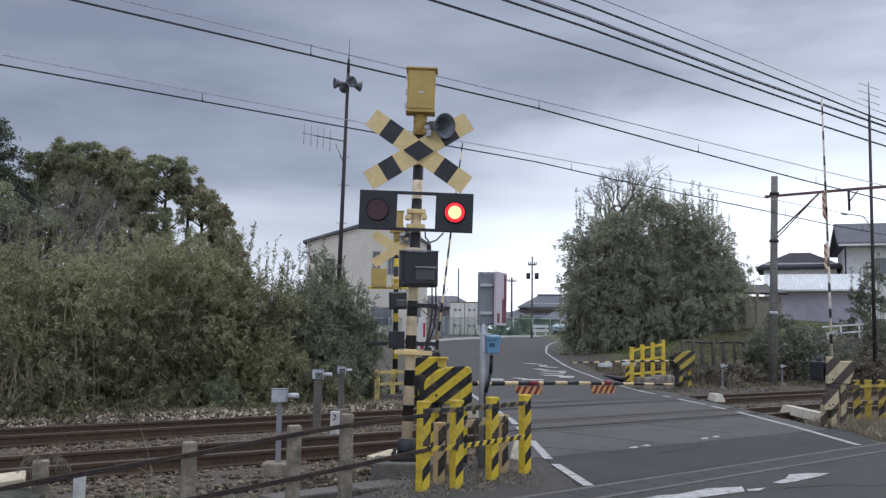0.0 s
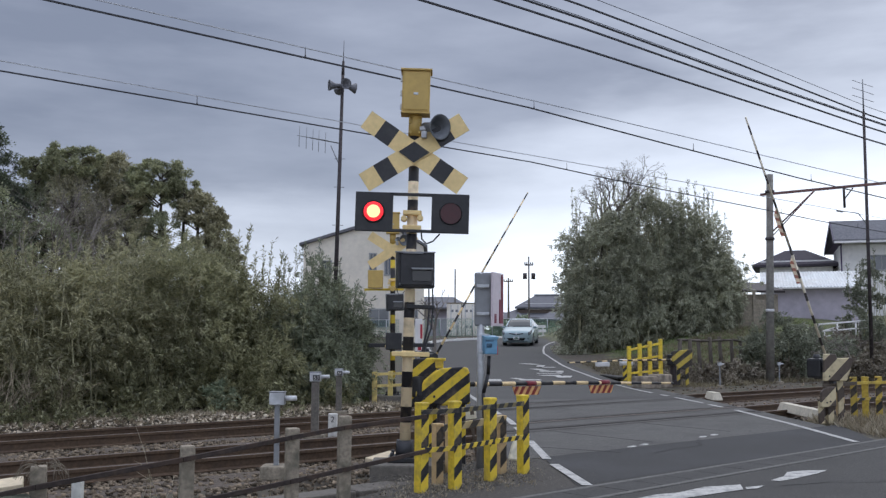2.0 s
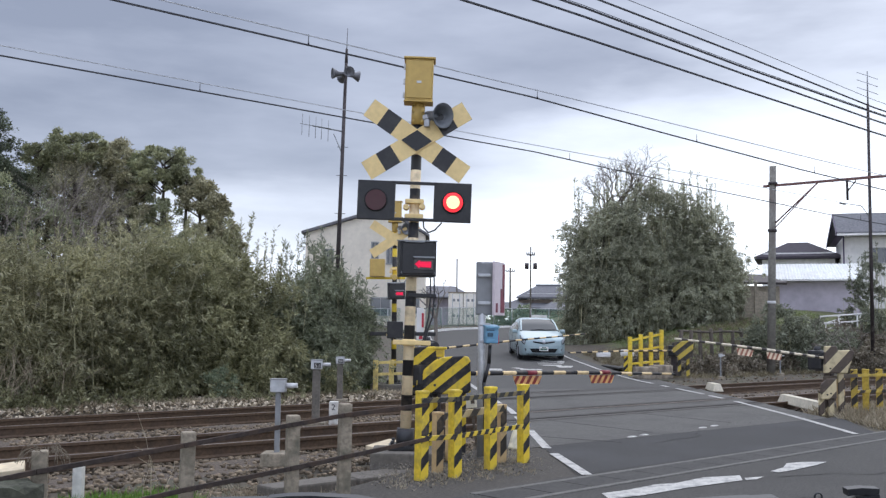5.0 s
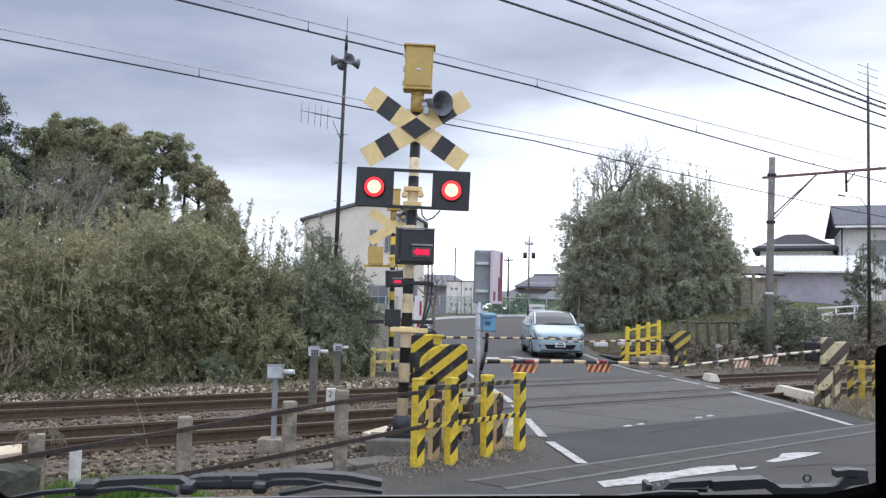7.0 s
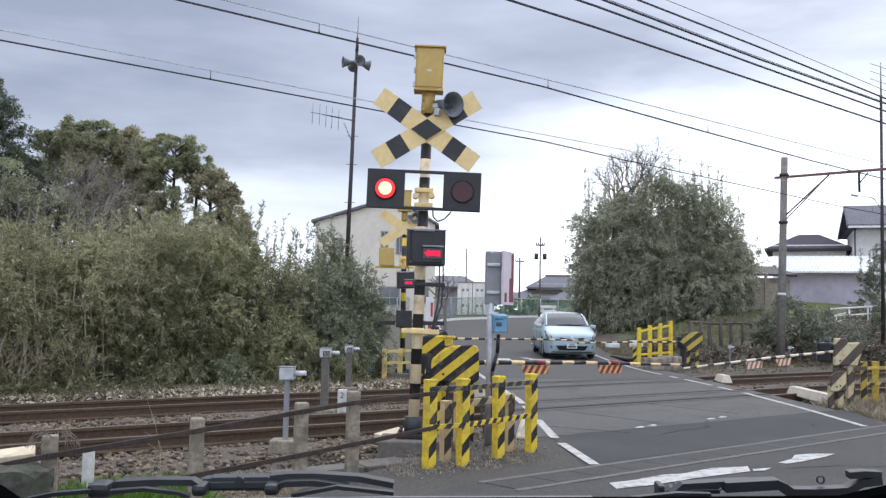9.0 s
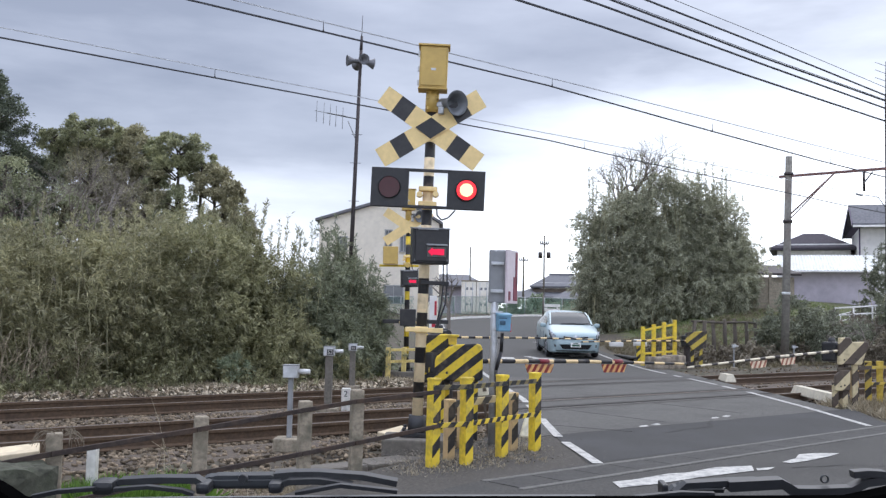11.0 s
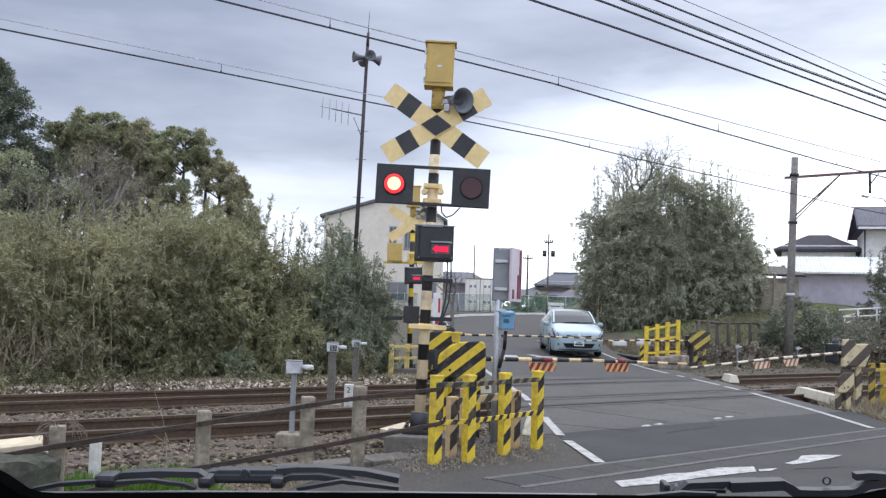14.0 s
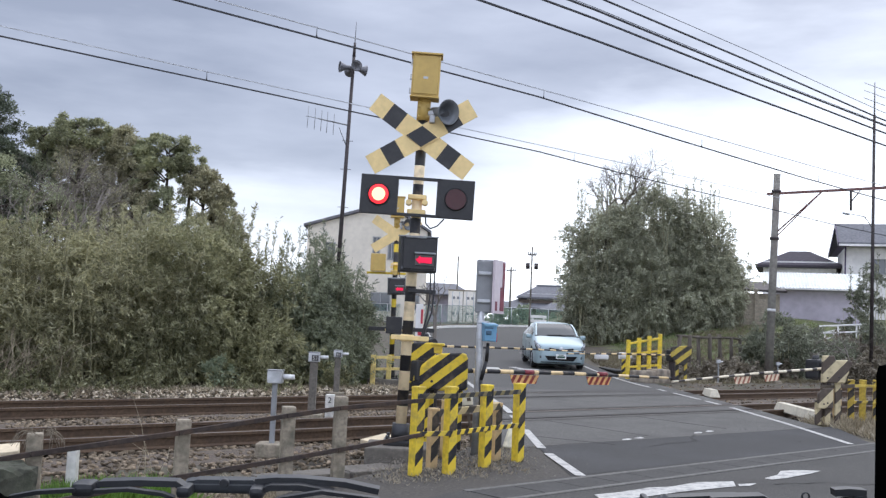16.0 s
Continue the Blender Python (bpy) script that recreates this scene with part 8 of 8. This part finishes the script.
    for y in wheels:
        for s in (-1, 1):
            bm = B()
            lathe(bm, [(0.2, -0.09), (0.29, -0.095), (0.312, -0.07), (0.315, 0), (0.312, 0.07), (0.29, 0.095), (0.2, 0.09)], pose(0, 0, 0, 0, 90, 0), 28)
            w = part("wheel", bm, M_TYRE, g, "", pose(s * 0.765, y, 0.315))
            bm = B()
            lathe(bm, [(0.2, 0.06), (0.2, 0.085), (0.17, 0.08), (0.165, 0.05)], pose(0, 0, 0, 0, 90 * s, 0), 24)
            for k in range(5):
                beam(bm, (s * 0.075, 0, 0), (s * 0.075, 0.18 * math.cos(k * 1.2566), 0.18 * math.sin(k * 1.2566)), 0.05, 0.02)
            cy(bm, 0.05, 0.05, 0.02, pose(s * 0.07, 0, 0, 0, 90 * s, 0), 12)
            part("rim", bm, M_RIM, w)
            made.append((w, s * 0.765, y))
    return g, made


the_car, car_wheels = car()


# ---- the camera's own vehicle: wipers and dashboard edge below the windscreen ----
M_WIPER = mat("matt_black_wiper", (0.02, 0.021, 0.023), 0.45, grain=0.2, scale=60)
M_COWL = mat("dark_cowl_plastic", (0.03, 0.033, 0.036), 0.55, grain=0.15, scale=50)
M_CHROME = mat("bright_screen_edge", (0.16, 0.16, 0.16), 0.45, 0.3, grain=0.1, scale=40)
M_DASH = mat("black_dashboard_foam", (0.002, 0.002, 0.002), 1.0, grain=0.2, scale=60, spec=0.0)
INSIDE = pose(0, 0, 1.36, 93.81, -1.64, -39.37) @ pose(0, 0, 0, -90, 0, 0)


def sight(x, y, d):
    """A place d metres ahead of the driver's seat, by its slope to the side and down."""
    return Vector(((x - 784) / 1700 * d, d, (441 - y) / 1700 * d))


def bent(name, pts, d, w, h, material, parent):
    bm = B()
    ribbon(bm, [sight(x, y, d) for x, y in pts], w, h)
    return part(name, bm, material, parent)


def cover(pts, d, depth, parent):
    """A moulded pivot cover from its outline, drawn back by depth."""
    bm = B()
    f = bm.faces.new([bm.verts.new(sight(x, y, d)) for x, y in pts])
    r = bmesh.ops.extrude_face_region(bm, geom=[f])
    bmesh.ops.translate(bm, vec=(0, 0.014, 0.002), verts=[v for v in r["geom"] if isinstance(v, bmesh.types.BMVert)])
    bmesh.ops.recalc_face_normals(bm, faces=bm.faces)
    bmesh.ops.bevel(bm, geom=list(bm.edges), offset=0.003, segments=2, affect="EDGES")
    return part("pivot_cover", bm, M_COWL, parent)


def joint(x, y, d, w, h, parent):
    bm = B()
    bx(bm, w, 0.02, h, Matrix.Translation(sight(x, y, d)), min(w, h) * 0.4)
    part("joint", bm, M_WIPER, parent)


def left_wiper():
    g = thing("wiper_assembly", INSIDE, "black windscreen wiper linkage seen from inside the vehicle", "windscreen wiper", "windscreen wipers")
    cover([(366, 857), (350, 841), (372, 834), (483, 834), (497, 842), (486, 858)], 0.75, 0.05, g)
    bm = B()
    cy(bm, 0.004, 0.0032, 0.004, Matrix.Translation(sight(428, 836, 0.742)) @ pose(0, 0, 0, 90, 0, 0), 12)
    part("bolt", bm, M_WIPER, g)
    joint(185, 848, 0.74, 0.017, 0.011, g)
    bent("arm", [(196, 850), (214, 839), (280, 836), (346, 837), (362, 848)], 0.745, 0.012, 0.0048, M_WIPER, g)
    joint(360, 850, 0.745, 0.011, 0.009, g)
    bent("arm", [(484, 831), (520, 828), (560, 828), (640, 834), (700, 846)], 0.755, 0.012, 0.0045, M_WIPER, g)
    joint(487, 850, 0.745, 0.011, 0.009, g)
    bent("arm", [(488, 850), (510, 842), (560, 841), (620, 850)], 0.745, 0.01, 0.0045, M_WIPER, g)
    bent("blade", [(54, 866), (100, 857), (168, 852)], 0.73, 0.006, 0.003, M_WIPER, g)
    bent("blade", [(200, 854), (260, 850), (320, 857), (340, 864)], 0.73, 0.006, 0.0028, M_WIPER, g)
    bent("blade", [(520, 864), (600, 850), (700, 862)], 0.73, 0.006, 0.0028, M_WIPER, g)


def right_wiper():
    g = thing("wiper_assembly", INSIDE, "black windscreen wiper linkage seen from inside the vehicle", "windscreen wiper", "windscreen wipers")
    cover([(1178, 872), (1196, 857), (1284, 857), (1286, 872)], 0.8, 0.04, g)
    bent("arm", [(1192, 870), (1210, 854), (1290, 850), (1336, 849)], 0.79, 0.012, 0.005, M_WIPER, g)
    bent("arm", [(1284, 856), (1376, 852), (1388, 859), (1398, 866)], 0.785, 0.014, 0.008, M_WIPER, g)
    bent("arm", [(1394, 866), (1440, 867), (1500, 865), (1526, 852), (1560, 848)], 0.785, 0.012, 0.006, M_WIPER, g)
    joint(1170, 862, 0.79, 0.005, 0.012, g)
    bent("blade", [(1504, 838), (1530, 836), (1560, 838)], 0.785, 0.01, 0.0055, M_WIPER, g)
    bent("blade", [(1120, 876), (1200, 869), (1260, 871)], 0.77, 0.006, 0.003, M_WIPER, g)
    bm = B()
    lathe(bm, [(0.0024, 0.0), (0.0026, 0.002), (0.0034, 0.002), (0.0036, 0.0)], Matrix.Translation(sight(1455, 846, 0.79)) @ pose(0, 0, 0, 90, 0, 0), 16)
    part("nozzle", bm, M_WIPER, g, "small round washer nozzle")


left_wiper()
right_wiper()


def dash():
    g = thing("dashboard_edge", INSIDE, "black dashboard edge and windscreen seal", "dashboard")
    bm = B()
    pts = [sight(x, y, 0.66) for x, y in ((-420, 690), (-140, 780), (-34, 838), (2, 862), (44, 875), (90, 878), (400, 876), (800, 876), (1200, 879), (1500, 880), (1600, 860), (1800, 800))]
    ribbon(bm, [p - Vector((0, 0.0, 0.03)) for p in pts], 0.016, 0.06)
    part("pad", bm, M_DASH, g)
    bm = B()
    pts = [sight(x, y, 0.72) for x, y in ((54, 874), (300, 871), (700, 871), (1050, 874))]
    ribbon(bm, pts, 0.004, 0.002)
    part("screen_edge", bm, M_CHROME, g, "thin bright edge of the windscreen")
    bm = B()
    pts = [sight(x, y, 0.72) for x, y in ((1500, 876), (1545, 874))]
    beam(bm, pts[0], pts[1], 0.004, 0.0012)
    part("screen_edge", bm, M_CHROME, g, "thin bright edge of the windscreen")
    p = thing("dark_pillar", INSIDE, "black pillar trim beside the windscreen", "pillar")
    bm = B()
    beam(bm, sight(1627, 610, 0.55), sight(1625, 1100, 0.55), 0.03, 0.022, 0.008)
    part("trim", bm, M_DASH, p)


dash()


# ---- what moves ----
def blink(ob, home, spans, out):
    """Rows for a lamp that stands at home - out while it burns and at home + 0.08 while it doesn't."""
    x, y, z = home
    lit, dark = pose(x, y, z), pose(x, y + 0.09, z)
    rows, on = [], any(a <= 0 < b for a, b in spans)
    rows.append((0.0, lit if on else dark))
    for a, b in spans:
        if a > 0:
            rows += [(a - 0.034, dark), (a, lit)]
        if b < 16:
            rows += [(b, lit), (b + 0.034, dark)]
    rows.append((16.0, rows[-1][1]))
    walk(ob, rows)


def motions():
    half = 0.5955
    right = [(0.0, 0.45)] + [(0.45 + half * k, 0.45 + half * (k + 1)) for k in range(1, 26, 2)]
    left = [(0.45 + half * k, 0.45 + half * (k + 1)) for k in range(0, 28, 2)]
    right = [(max(0, a), min(16, b)) for a, b in right if a < 16]
    left = [(a - 0.07 if 3.9 < a < 4.1 else a, b) for a, b in left]
    left = [(max(0, a), min(16, b + (0.03 if 6.9 < b < 7.1 else 0))) for a, b in left if a < 16]
    blink(near_lamps[0], (-0.41, -0.153, 2.615), left, 0)
    blink(near_lamps[1], (0.41, -0.153, 2.615), right, 0)
    arrows = []
    for k in range(32):
        a = 0.5 * k + (0.07 if k < 9 else -0.04)
        arrows.append((a, a + (0.2 if k < 9 else 0.27)))
    arrows = [(a, b) for a, b in arrows if b < 15.9] + [(15.9, 16.0)]
    blink(near_arrow, tuple(near_arrow.matrix_basis.translation), arrows, 0)
    blink(far_arrow, tuple(far_arrow.matrix_basis.translation), arrows, 0)
    walk(near_right_arm, [(t, pose(0, -0.22, 0.91, 0, a, 0)) for t, a in ((0, 88.5), (0.5, 79.5), (1, 72.5), (1.5, 65.5), (2, 57), (2.5, 48), (3, 40), (3.5, 31.2), (4, 21), (4.3, 15.8), (5, 4.5), (5.5, 0), (5.9, -2), (16, -2))])
    walk(far_left_arm, [(t, pose(0, -0.22, 0.84, 0, -a, 0)) for t, a in ((0, 82), (0.5, 75), (1, 68.5), (1.5, 61.5), (2, 53.8), (2.5, 46), (3, 37.5), (3.5, 29), (4, 20.5), (4.3, 15.5), (5, 4.5), (5.5, 0.4), (5.8, -0.2), (16, -0.2))])
    drive()


# the car's nose along the road: seconds, v, u, and its turn from the road's line
DRIVE = [(0.0, 9.35, 71.4, -36), (0.5, 7.85, 66.3, -31), (1.0, 6.6, 61.9, -25), (1.5, 5.55, 57.8, -19), (2.0, 4.78, 54.0, -12), (2.5, 4.3, 50.6, -7), (3.0, 4.05, 47.2, -3), (3.5, 3.95, 43.8, 0), (4.0, 3.95, 40.6, 2),
         (4.5, 4.03, 37.8, 2.5), (5.0, 4.09, 35.4, 1.6), (5.5, 4.15, 33.5, 1.0), (6.0, 4.2, 32.2, 0.7), (6.5, 4.24, 31.5, 0.6), (6.9, 4.25, 31.34, 0.6), (16.0, 4.25, 31.34, 0.6)]


def drive():
    rows, gone, last = [], 0.0, None
    spin = []
    T = np.array([r[0] for r in DRIVE])
    for k in range(0, 208):
        t = k / 30
        v, u, turn = (float(np.interp(t, T, [r[i] for r in DRIVE])) for i in (1, 2, 3))
        if last is not None:
            gone += math.hypot(v - last[0], u - last[1])
        last = (v, u)
        spin.append((t, math.degrees(gone / 0.315)))
    for t, v, u, turn in DRIVE:
        slope = math.degrees(math.atan2(rise(u + 4.4) - rise(u), 4.4))
        rows.append((t, place(v, u, rise(u) + 0.012, turn, 0, slope)))
    walk(the_car, rows)
    for w, x, y in car_wheels:
        walk(w, [(t, pose(x, y, 0.315, a, 0, 0)) for t, a in spin] + [(16.0, pose(x, y, 0.315, spin[-1][1], 0, 0))])


motions()
